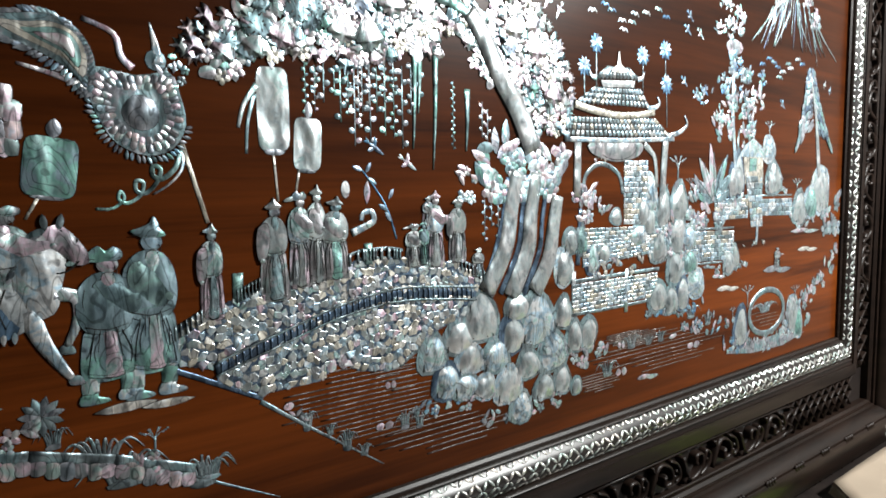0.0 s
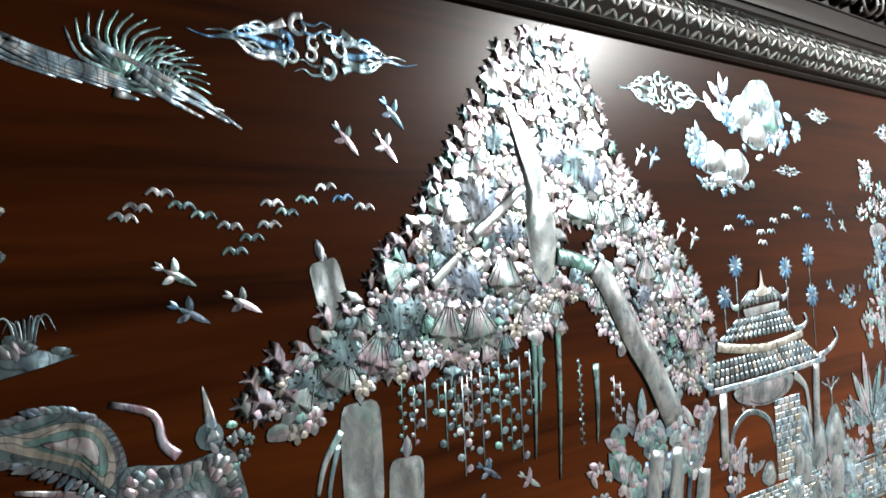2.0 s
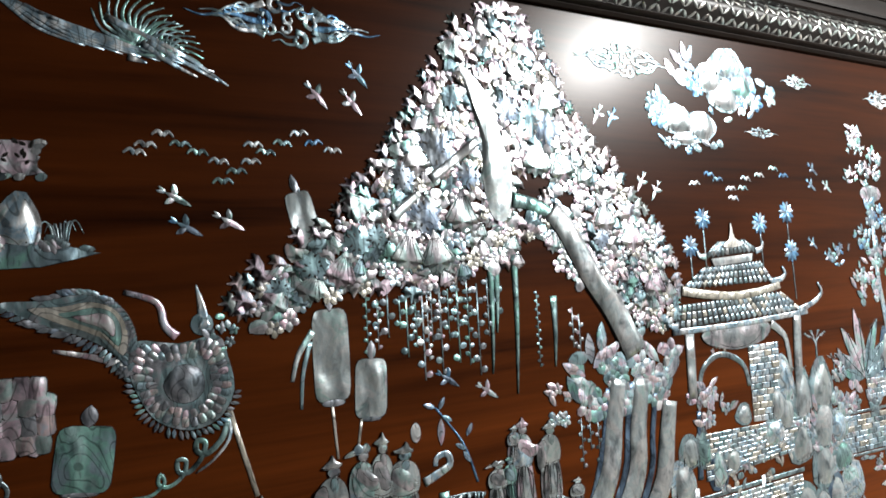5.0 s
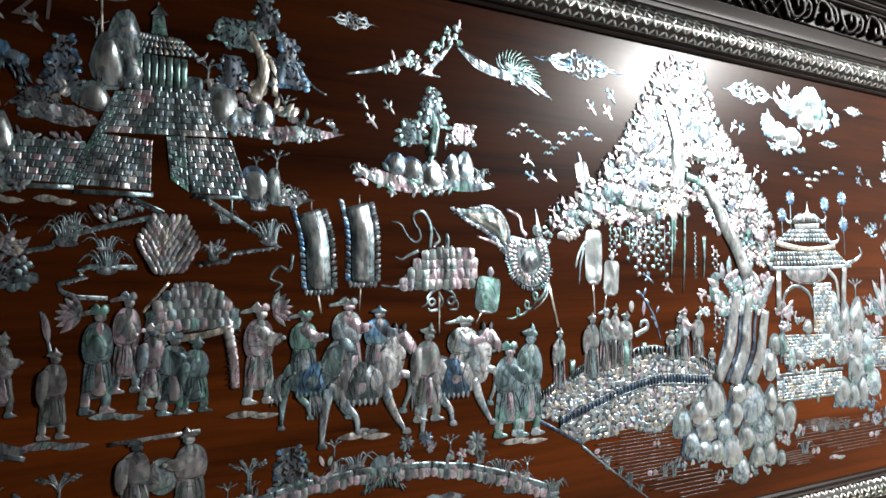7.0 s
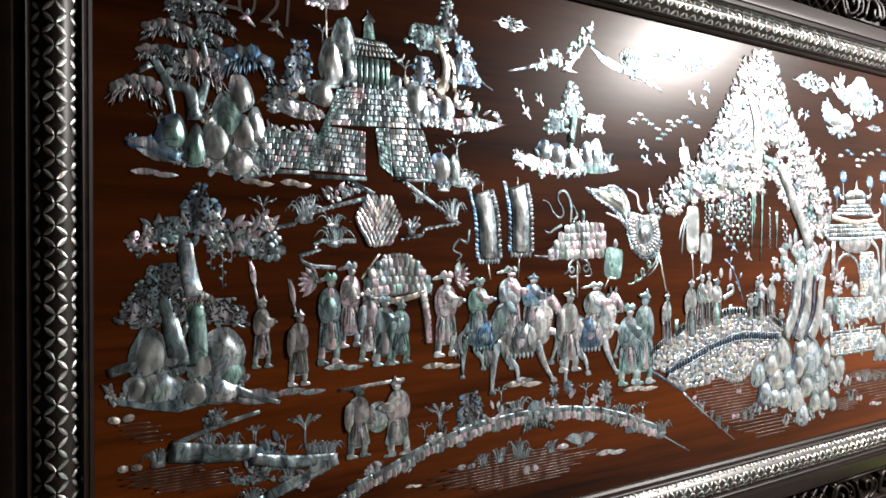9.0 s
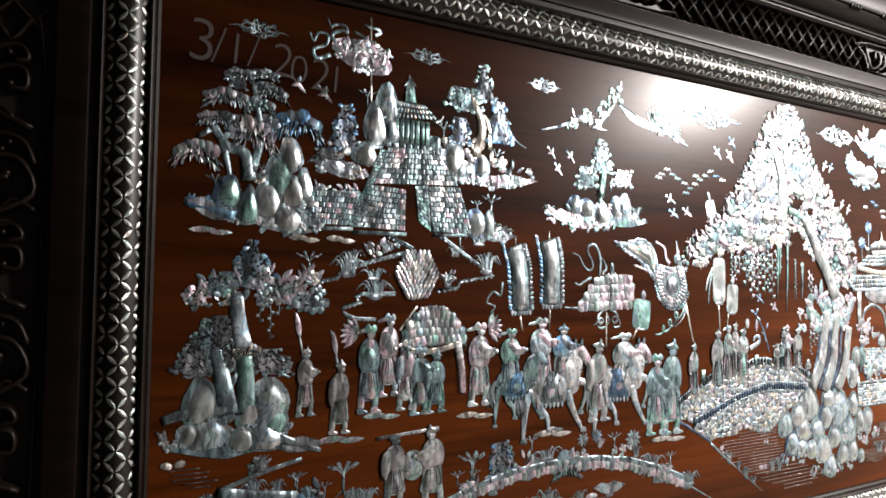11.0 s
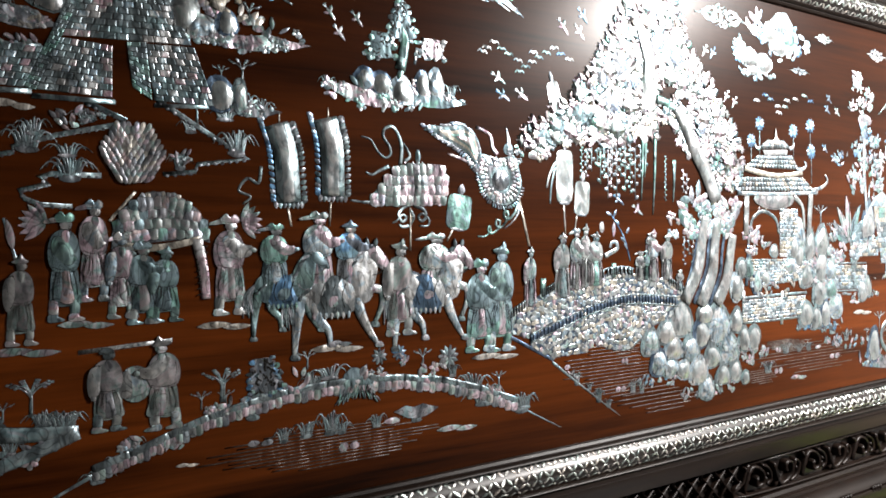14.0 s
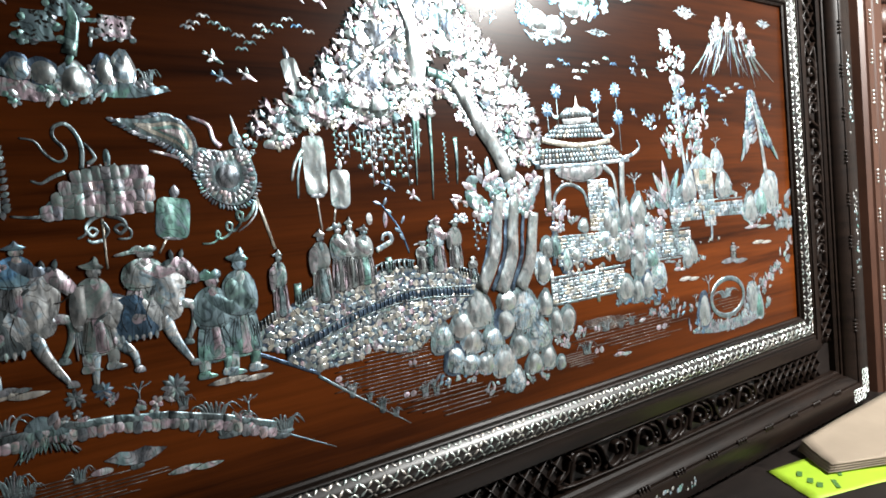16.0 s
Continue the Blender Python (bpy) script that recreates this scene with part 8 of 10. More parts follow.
piece(g, "slab", ROSE, lambda bm: egg(bm, 0.837, 1.129, 0.0148, 0.0192, 0, 0, 16, 0.02, None, 0.002, 0.7))
piece(g, "slab", DUSK, lambda bm: egg(bm, 0.849, 1.125, 0.0150, 0.0215, 0, 0, 16, 0.02, None, 0.002, 0.7))
piece(g, "slab", SILVER, lambda bm: egg(bm, 0.861, 1.123, 0.0151, 0.0183, 0, 0, 16, 0.02, None, 0.002, 0.7))
piece(g, "slab", ROSE, lambda bm: egg(bm, 0.873, 1.118, 0.0152, 0.0206, 0, 0, 16, 0.02, None, 0.002, 0.7))
piece(g, "slab", SILVER, lambda bm: egg(bm, 0.885, 1.116, 0.0154, 0.0174, 0, 0, 16, 0.02, None, 0.002, 0.7))
piece(g, "bank_top", DUSK, lambda bm: rib(bm, [(0.891, 1.125), (0.929, 1.110), (0.969, 1.094)], 0.012, 0.012, None, 0.001))
piece(g, "slab", SILVER, lambda bm: egg(bm, 0.898, 1.111, 0.0156, 0.0175, 0, 0, 16, 0.02, None, 0.002, 0.7))
piece(g, "slab", ROSE, lambda bm: egg(bm, 0.911, 1.105, 0.0157, 0.0197, 0, 0, 16, 0.02, None, 0.002, 0.7))
piece(g, "slab", DUSK, lambda bm: egg(bm, 0.923, 1.099, 0.0159, 0.0220, 0, 0, 16, 0.02, None, 0.002, 0.7))
piece(g, "slab", SILVER, lambda bm: egg(bm, 0.936, 1.095, 0.0160, 0.0189, 0, 0, 16, 0.02, None, 0.002, 0.7))
piece(g, "slab", ROSE, lambda bm: egg(bm, 0.949, 1.089, 0.0161, 0.0212, 0, 0, 16, 0.02, None, 0.002, 0.7))
piece(g, "slab", SILVER, lambda bm: egg(bm, 0.962, 1.085, 0.0163, 0.0179, 0, 0, 16, 0.02, None, 0.002, 0.7))
piece(g, "bank_tip", DUSK, lambda bm: rib(bm, [(0.969, 1.085), (1.018, 1.058), (1.065, 1.033)], 0.004, 0.001, None, 0))
piece(g, "bank_tip", DUSK, lambda bm: rib(bm, [(0.319, 1.082), (0.283, 1.065), (0.233, 1.040)], 0.006, 0.002, None, 0))
clump(g, 0.369, 1.108, 0.0382, 0.0219, 8, (SILVER, ROSE), 0.45)
clump(g, 0.468, 1.143, 0.0419, 0.0228, 8, (SILVER, ROSE), 0.45)
clump(g, 0.577, 1.167, 0.0461, 0.0239, 8, (SILVER, ROSE), 0.45)
clump(g, 0.704, 1.165, 0.0385, 0.0202, 8, (SILVER, ROSE), 0.45)
clump(g, 0.801, 1.161, 0.0624, 0.0263, 8, (SILVER, ROSE), 0.45)
clump(g, 0.925, 1.111, 0.0229, 0.0220, 8, (SILVER, ROSE), 0.45)
lace(g, 0.531, 1.182, 0.0554, 0.0564, 26, 0.5, AZURE)
tuft(g, 0.629, 1.169, 0.0603, 0.0216, 8, DUSK)
tuft(g, 0.880, 1.120, 0.0663, 0.0325, 8, DUSK)
tuft(g, 0.985, 1.078, 0.0478, 0.0282, 8, DUSK)
tuft(g, 0.346, 1.087, 0.0281, 0.0173, 8, DUSK)
tuft(g, 0.839, 1.150, 0.0286, 0.0213, 8, DUSK)
small_tree(g, 0.474, 1.154, 0.0504, DUSK)
small_tree(g, 0.448, 1.147, 0.0272, DUSK)
small_tree(g, 0.595, 1.187, 0.0290, DUSK)
small_tree(g, 0.930, 1.122, 0.0298, DUSK)
small_tree(g, 0.784, 1.170, 0.0334, DUSK)
small_tree(g, 0.480, 1.149, 0.0230, DUSK)
star(g, 0.831, 1.183, 0.02, 11, DUSK, 'palm_leaf')
star(g, 0.709, 1.195, 0.014, 9, DUSK, 'palm_leaf')
star(g, 0.742, 1.198, 0.013, 9, AZURE, 'palm_leaf')
piece(g, "mushroom_cap", SEA, lambda bm: egg(bm, 0.667, 1.170, 0.0349, 0.0249, 0, 0.3, 16, 0.02, None, 0.004, 1.0))
fringe(g, 0.672, 1.148, 0.0575, 0.0439, 14, SEA)
clump(g, 0.746, 1.185, 0.0212, 0.0154, 6, (SILVER,SILVER), 0.5)
g = inlay("inlaid_reeds", "row of pearl reeds and pebbles at the water edge", "inlay", "inlaid plants")
tuft(g, 0.593, 1.088, 0.0410, 0.0223, 9, DUSK)
tuft(g, 0.630, 1.087, 0.0447, 0.0344, 9, DUSK)
tuft(g, 0.559, 1.085, 0.0284, 0.0238, 9, DUSK)
tuft(g, 0.703, 1.087, 0.0320, 0.0202, 9, DUSK)
tuft(g, 0.772, 1.086, 0.0406, 0.0229, 9, DUSK)
tuft(g, 0.647, 1.085, 0.0306, 0.0198, 9, DUSK)
stones(g, 0.526, 1.090, 0.0386, 0.0112, 2, DUSK)
stones(g, 0.730, 1.092, 0.0302, 0.0103, 1, SILVER)
stones(g, 0.658, 1.064, 0.0346, 0.0139, 2, SILVER)
ripples(0.642, 1.068, 0.4172, 0.0588, 12)
islet(0.847, 1.065, 0.0790, 0.0129)
islet(0.429, 1.076, 0.0303, 0.0063)
g = inlay("inlaid_bank_plants", "small pearl grasses and bushes along a bank", "inlay", "inlaid plants")
tuft(g, 0.063, 1.169, 0.0385, 0.0194, 9, DUSK)
tuft(g, 0.090, 1.169, 0.0288, 0.0227, 9, DUSK)
tuft(g, 0.124, 1.180, 0.0336, 0.0216, 9, DUSK)
tuft(g, 0.147, 1.169, 0.0345, 0.0203, 9, DUSK)
tuft(g, 0.266, 1.150, 0.0389, 0.0216, 9, DUSK)
tuft(g, 0.292, 1.144, 0.0399, 0.0219, 9, DUSK)
tuft(g, 0.123, 1.083, 0.0336, 0.0231, 9, DUSK)
tuft(g, 0.180, 1.095, 0.0357, 0.0214, 9, DUSK)
tuft(g, 0.323, 1.071, 0.0366, 0.0189, 9, DUSK)
tuft(g, 0.516, 1.125, 0.0437, 0.0261, 9, DUSK)
tuft(g, 0.603, 1.153, 0.0413, 0.0291, 9, DUSK)
tuft(g, 0.899, 1.095, 0.0748, 0.0349, 9, DUSK)
tuft(g, 0.977, 1.073, 0.0634, 0.0338, 9, DUSK)
tuft(g, 0.364, 1.102, 0.0285, 0.0218, 9, DUSK)
lace(g, 0.211, 1.158, 0.0450, 0.0363, 20, 0.6, DUSK)
lace(g, 0.189, 1.137, 0.0415, 0.0263, 20, 0.6, DUSK)
lace(g, 0.539, 1.182, 0.0502, 0.0471, 20, 0.6, DUSK)
lace(g, 0.127, 1.216, 0.0187, 0.0178, 20, 0.6, DUSK)
clump(g, 0.243, 1.122, 0.0507, 0.0287, 10, (SILVER, ROSE, DUSK), 0.4)
clump(g, 0.142, 1.173, 0.0533, 0.0172, 10, (SILVER, ROSE, DUSK), 0.4)
clump(g, 0.679, 1.164, 0.0376, 0.0350, 10, (SILVER, ROSE, DUSK), 0.4)
clump(g, 0.410, 1.104, 0.0348, 0.0178, 10, (SILVER, ROSE, DUSK), 0.4)
small_tree(g, 0.254, 1.172, 0.0412, DUSK)
small_tree(g, 0.477, 1.154, 0.0459, DUSK)
small_tree(g, 0.135, 1.217, 0.0178, DUSK)
small_tree(g, 0.182, 1.182, 0.0214, DUSK)

# zigzag path and bushes
g = inlay("inlaid_zigzag_path", "zigzag pearl path edging with small leaves", "inlay", "")
piece(g, 'edging', DUSK, lambda bm: rib(bm, [(0.318, 1.546), (0.363, 1.527), (0.349, 1.520), (0.286, 1.503), (0.241, 1.486), (0.242, 1.480), (0.183, 1.467)], 0.0075, 0.006, 0.0006, 0, 1))
piece(g, "tooth", DUSK, lambda bm: egg(bm, 0.322, 1.542, 0.0045, 0.0041, 0, 0, 16, 0.02, None, 0, 1.0))
piece(g, "tooth", DUSK, lambda bm: egg(bm, 0.329, 1.539, 0.0046, 0.0041, 0, 0, 16, 0.02, None, 0, 1.0))
piece(g, "tooth", DUSK, lambda bm: egg(bm, 0.337, 1.536, 0.0046, 0.0041, 0, 0, 16, 0.02, None, 0, 1.0))
piece(g, "tooth", DUSK, lambda bm: egg(bm, 0.344, 1.533, 0.0046, 0.0042, 0, 0, 16, 0.02, None, 0, 1.0))
piece(g, "tooth", DUSK, lambda bm: egg(bm, 0.351, 1.530, 0.0047, 0.0042, 0, 0, 16, 0.02, None, 0, 1.0))
piece(g, "tooth", DUSK, lambda bm: egg(bm, 0.359, 1.526, 0.0047, 0.0041, 0, 0, 16, 0.02, None, 0, 1.0))
piece(g, "tooth", DUSK, lambda bm: egg(bm, 0.356, 1.521, 0.0048, 0.0042, 0, 0, 16, 0.02, None, 0, 1.0))
piece(g, "tooth", DUSK, lambda bm: egg(bm, 0.345, 1.516, 0.0046, 0.0042, 0, 0, 16, 0.02, None, 0, 1.0))
piece(g, "tooth", DUSK, lambda bm: egg(bm, 0.337, 1.514, 0.0046, 0.0041, 0, 0, 16, 0.02, None, 0, 1.0))
piece(g, "tooth", DUSK, lambda bm: egg(bm, 0.329, 1.512, 0.0045, 0.0041, 0, 0, 16, 0.02, None, 0, 1.0))
piece(g, "tooth", DUSK, lambda bm: egg(bm, 0.321, 1.510, 0.0046, 0.0041, 0, 0, 16, 0.02, None, 0, 1.0))
piece(g, "tooth", DUSK, lambda bm: egg(bm, 0.313, 1.508, 0.0044, 0.0041, 0, 0, 16, 0.02, None, 0, 1.0))
piece(g, "tooth", DUSK, lambda bm: egg(bm, 0.305, 1.506, 0.0044, 0.0040, 0, 0, 16, 0.02, None, 0, 1.0))
piece(g, "tooth", DUSK, lambda bm: egg(bm, 0.297, 1.504, 0.0044, 0.0040, 0, 0, 16, 0.02, None, 0, 1.0))
piece(g, "tooth", DUSK, lambda bm: egg(bm, 0.290, 1.502, 0.0043, 0.0040, 0, 0, 16, 0.02, None, 0, 1.0))
piece(g, "tooth", DUSK, lambda bm: egg(bm, 0.282, 1.499, 0.0043, 0.0040, 0, 0, 16, 0.02, None, 0, 1.0))
piece(g, "tooth", DUSK, lambda bm: egg(bm, 0.275, 1.497, 0.0043, 0.0040, 0, 0, 16, 0.02, None, 0, 1.0))
piece(g, "tooth", DUSK, lambda bm: egg(bm, 0.267, 1.494, 0.0042, 0.0039, 0, 0, 16, 0.02, None, 0, 1.0))
piece(g, "tooth", DUSK, lambda bm: egg(bm, 0.260, 1.491, 0.0043, 0.0039, 0, 0, 16, 0.02, None, 0, 1.0))
piece(g, "tooth", DUSK, lambda bm: egg(bm, 0.252, 1.488, 0.0042, 0.0039, 0, 0, 16, 0.02, None, 0, 1.0))
piece(g, "tooth", DUSK, lambda bm: egg(bm, 0.245, 1.485, 0.0042, 0.0039, 0, 0, 16, 0.02, None, 0, 1.0))
piece(g, "tooth", DUSK, lambda bm: egg(bm, 0.242, 1.481, 0.0041, 0.0039, 0, 0, 16, 0.02, None, 0, 1.0))
piece(g, "tooth", DUSK, lambda bm: egg(bm, 0.238, 1.477, 0.0042, 0.0039, 0, 0, 16, 0.02, None, 0, 1.0))
piece(g, "tooth", DUSK, lambda bm: egg(bm, 0.231, 1.475, 0.0040, 0.0039, 0, 0, 16, 0.02, None, 0, 1.0))
piece(g, "tooth", DUSK, lambda bm: egg(bm, 0.223, 1.474, 0.0041, 0.0038, 0, 0, 16, 0.02, None, 0, 1.0))
piece(g, "tooth", DUSK, lambda bm: egg(bm, 0.216, 1.472, 0.0040, 0.0038, 0, 0, 16, 0.02, None, 0, 1.0))
piece(g, "tooth", DUSK, lambda bm: egg(bm, 0.208, 1.470, 0.0040, 0.0038, 0, 0, 16, 0.02, None, 0, 1.0))
piece(g, "tooth", DUSK, lambda bm: egg(bm, 0.201, 1.469, 0.0039, 0.0038, 0, 0, 16, 0.02, None, 0, 1.0))
piece(g, "tooth", DUSK, lambda bm: egg(bm, 0.194, 1.467, 0.0039, 0.0038, 0, 0, 16, 0.02, None, 0, 1.0))
piece(g, "tooth", DUSK, lambda bm: egg(bm, 0.187, 1.466, 0.0039, 0.0037, 0, 0, 16, 0.02, None, 0, 1.0))
piece(g, 'edging', DUSK, lambda bm: rib(bm, [(0.334, 1.456), (0.281, 1.456), (0.267, 1.452), (0.278, 1.444), (0.247, 1.435), (0.253, 1.425), (0.268, 1.419), (0.302, 1.417)], 0.0075, 0.006, 0.0006, 0, 1))
piece(g, "tooth", DUSK, lambda bm: egg(bm, 0.329, 1.454, 0.0046, 0.0041, 0, 0, 16, 0.02, None, 0, 1.0))
piece(g, "tooth", DUSK, lambda bm: egg(bm, 0.320, 1.454, 0.0045, 0.0041, 0, 0, 16, 0.02, None, 0, 1.0))
piece(g, "tooth", DUSK, lambda bm: egg(bm, 0.311, 1.454, 0.0045, 0.0041, 0, 0, 16, 0.02, None, 0, 1.0))
piece(g, "tooth", DUSK, lambda bm: egg(bm, 0.302, 1.454, 0.0045, 0.0041, 0, 0, 16, 0.02, None, 0, 1.0))
piece(g, "tooth", DUSK, lambda bm: egg(bm, 0.294, 1.454, 0.0044, 0.0040, 0, 0, 16, 0.02, None, 0, 1.0))
piece(g, "tooth", DUSK, lambda bm: egg(bm, 0.285, 1.453, 0.0043, 0.0040, 0, 0, 16, 0.02, None, 0, 1.0))
piece(g, "tooth", DUSK, lambda bm: egg(bm, 0.274, 1.451, 0.0043, 0.0039, 0, 0, 16, 0.02, None, 0, 1.0))
piece(g, "tooth", DUSK, lambda bm: egg(bm, 0.272, 1.446, 0.0043, 0.0040, 0, 0, 16, 0.02, None, 0, 1.0))
piece(g, "tooth", DUSK, lambda bm: egg(bm, 0.274, 1.441, 0.0043, 0.0040, 0, 0, 16, 0.02, None, 0, 1.0))
piece(g, "tooth", DUSK, lambda bm: egg(bm, 0.266, 1.438, 0.0042, 0.0040, 0, 0, 16, 0.02, None, 0, 1.0))
piece(g, "tooth", DUSK, lambda bm: egg(bm, 0.259, 1.436, 0.0042, 0.0039, 0, 0, 16, 0.02, None, 0, 1.0))
piece(g, "tooth", DUSK, lambda bm: egg(bm, 0.251, 1.434, 0.0042, 0.0039, 0, 0, 16, 0.02, None, 0, 1.0))
piece(g, "tooth", DUSK, lambda bm: egg(bm, 0.250, 1.428, 0.0042, 0.0039, 0, 0, 16, 0.02, None, 0, 1.0))
piece(g, "tooth", DUSK, lambda bm: egg(bm, 0.257, 1.421, 0.0042, 0.0039, 0, 0, 16, 0.02, None, 0, 1.0))
piece(g, "tooth", DUSK, lambda bm: egg(bm, 0.264, 1.418, 0.0042, 0.0039, 0, 0, 16, 0.02, None, 0, 1.0))
piece(g, "tooth", DUSK, lambda bm: egg(bm, 0.272, 1.417, 0.0042, 0.0039, 0, 0, 16, 0.02, None, 0, 1.0))
piece(g, "tooth", DUSK, lambda bm: egg(bm, 0.281, 1.416, 0.0044, 0.0040, 0, 0, 16, 0.02, None, 0, 1.0))
piece(g, "tooth", DUSK, lambda bm: egg(bm, 0.289, 1.415, 0.0044, 0.0040, 0, 0, 16, 0.02, None, 0, 1.0))
piece(g, "tooth", DUSK, lambda bm: egg(bm, 0.298, 1.415, 0.0044, 0.0040, 0, 0, 16, 0.02, None, 0, 1.0))
piece(g, 'edging', DUSK, lambda bm: rib(bm, [(0.400, 1.556), (0.417, 1.546), (0.459, 1.520), (0.514, 1.487), (0.448, 1.476), (0.445, 1.466), (0.405, 1.461)], 0.0075, 0.006, 0.0006, 0, 1))
piece(g, "tooth", DUSK, lambda bm: egg(bm, 0.404, 1.551, 0.0049, 0.0043, 0, 0, 16, 0.02, None, 0, 1.0))
piece(g, "tooth", DUSK, lambda bm: egg(bm, 0.412, 1.546, 0.0050, 0.0043, 0, 0, 16, 0.02, None, 0, 1.0))
piece(g, "tooth", DUSK, lambda bm: egg(bm, 0.421, 1.541, 0.0050, 0.0043, 0, 0, 16, 0.02, None, 0, 1.0))
piece(g, "tooth", DUSK, lambda bm: egg(bm, 0.429, 1.536, 0.0051, 0.0043, 0, 0, 16, 0.02, None, 0, 1.0))
piece(g, "tooth", DUSK, lambda bm: egg(bm, 0.438, 1.530, 0.0051, 0.0044, 0, 0, 16, 0.02, None, 0, 1.0))
piece(g, "tooth", DUSK, lambda bm: egg(bm, 0.446, 1.525, 0.0052, 0.0044, 0, 0, 16, 0.02, None, 0, 1.0))
piece(g, "tooth", DUSK, lambda bm: egg(bm, 0.454, 1.520, 0.0052, 0.0044, 0, 0, 16, 0.02, None, 0, 1.0))
piece(g, "tooth", DUSK, lambda bm: egg(bm, 0.463, 1.515, 0.0053, 0.0044, 0, 0, 16, 0.02, None, 0, 1.0))
piece(g, "tooth", DUSK, lambda bm: egg(bm, 0.470, 1.511, 0.0053, 0.0045, 0, 0, 16, 0.02, None, 0, 1.0))
piece(g, "tooth", DUSK, lambda bm: egg(bm, 0.478, 1.506, 0.0053, 0.0045, 0, 0, 16, 0.02, None, 0, 1.0))
piece(g, "tooth", DUSK, lambda bm: egg(bm, 0.486, 1.501, 0.0054, 0.0045, 0, 0, 16, 0.02, None, 0, 1.0))
piece(g, "tooth", DUSK, lambda bm: egg(bm, 0.494, 1.497, 0.0054, 0.0045, 0, 0, 16, 0.02, None, 0, 1.0))
piece(g, "tooth", DUSK, lambda bm: egg(bm, 0.502, 1.492, 0.0055, 0.0045, 0, 0, 16, 0.02, None, 0, 1.0))
piece(g, "tooth", DUSK, lambda bm: egg(bm, 0.510, 1.487, 0.0055, 0.0045, 0, 0, 16, 0.02, None, 0, 1.0))
piece(g, "tooth", DUSK, lambda bm: egg(bm, 0.509, 1.484, 0.0055, 0.0045, 0, 0, 16, 0.02, None, 0, 1.0))
piece(g, "tooth", DUSK, lambda bm: egg(bm, 0.499, 1.482, 0.0055, 0.0045, 0, 0, 16, 0.02, None, 0, 1.0))
piece(g, "tooth", DUSK, lambda bm: egg(bm, 0.490, 1.481, 0.0054, 0.0045, 0, 0, 16, 0.02, None, 0, 1.0))
piece(g, "tooth", DUSK, lambda bm: egg(bm, 0.480, 1.479, 0.0053, 0.0044, 0, 0, 16, 0.02, None, 0, 1.0))
piece(g, "tooth", DUSK, lambda bm: egg(bm, 0.471, 1.478, 0.0053, 0.0044, 0, 0, 16, 0.02, None, 0, 1.0))
piece(g, "tooth", DUSK, lambda bm: egg(bm, 0.461, 1.476, 0.0052, 0.0044, 0, 0, 16, 0.02, None, 0, 1.0))
piece(g, "tooth", DUSK, lambda bm: egg(bm, 0.452, 1.475, 0.0052, 0.0043, 0, 0, 16, 0.02, None, 0, 1.0))
piece(g, "tooth", DUSK, lambda bm: egg(bm, 0.446, 1.469, 0.0052, 0.0044, 0, 0, 16, 0.02, None, 0, 1.0))
piece(g, "tooth", DUSK, lambda bm: egg(bm, 0.440, 1.463, 0.0051, 0.0043, 0, 0, 16, 0.02, None, 0, 1.0))
piece(g, "tooth", DUSK, lambda bm: egg(bm, 0.430, 1.462, 0.0051, 0.0043, 0, 0, 16, 0.02, None, 0, 1.0))
piece(g, "tooth", DUSK, lambda bm: egg(bm, 0.420, 1.460, 0.0050, 0.0043, 0, 0, 16, 0.02, None, 0, 1.0))
piece(g, "tooth", DUSK, lambda bm: egg(bm, 0.410, 1.459, 0.0049, 0.0043, 0, 0, 16, 0.02, None, 0, 1.0))
tuft(g, 0.256, 1.482, 0.0525, 0.0304, 11, DUSK)
tuft(g, 0.300, 1.449, 0.0531, 0.0302, 11, DUSK)
tuft(g, 0.499, 1.490, 0.0510, 0.0353, 11, DUSK)
tuft(g, 0.426, 1.468, 0.0295, 0.0225, 11, DUSK)
clump(g, 0.196, 1.480, 0.0274, 0.0220, 12, (ROSE, DUSK, SILVER), 0.38)
clump(g, 0.303, 1.519, 0.0336, 0.0229, 12, (ROSE, DUSK, SILVER), 0.38)
clump(g, 0.430, 1.480, 0.0267, 0.0157, 12, (ROSE, DUSK, SILVER), 0.38)
tuft(g, 0.262, 1.502, 0.0345, 0.0206, 8, DUSK)
tuft(g, 0.319, 1.522, 0.0365, 0.0170, 8, DUSK)
tuft(g, 0.298, 1.478, 0.0446, 0.0168, 8, DUSK)
tuft(g, 0.508, 1.550, 0.0434, 0.0277, 8, DUSK)
tuft(g, 0.484, 1.537, 0.0478, 0.0183, 8, DUSK)
tuft(g, 0.440, 1.517, 0.0307, 0.0180, 8, DUSK)
clump(g, 0.326, 1.530, 0.0229, 0.0145, 8, (SILVER, DUSK), 0.4)
clump(g, 0.196, 1.479, 0.0322, 0.0199, 14, (ROSE, BONE, SILVER), 0.4)
small_tree(g, 0.196, 1.482, 0.0383, DUSK)
small_tree(g, 0.448, 1.531, 0.0333, DUSK)

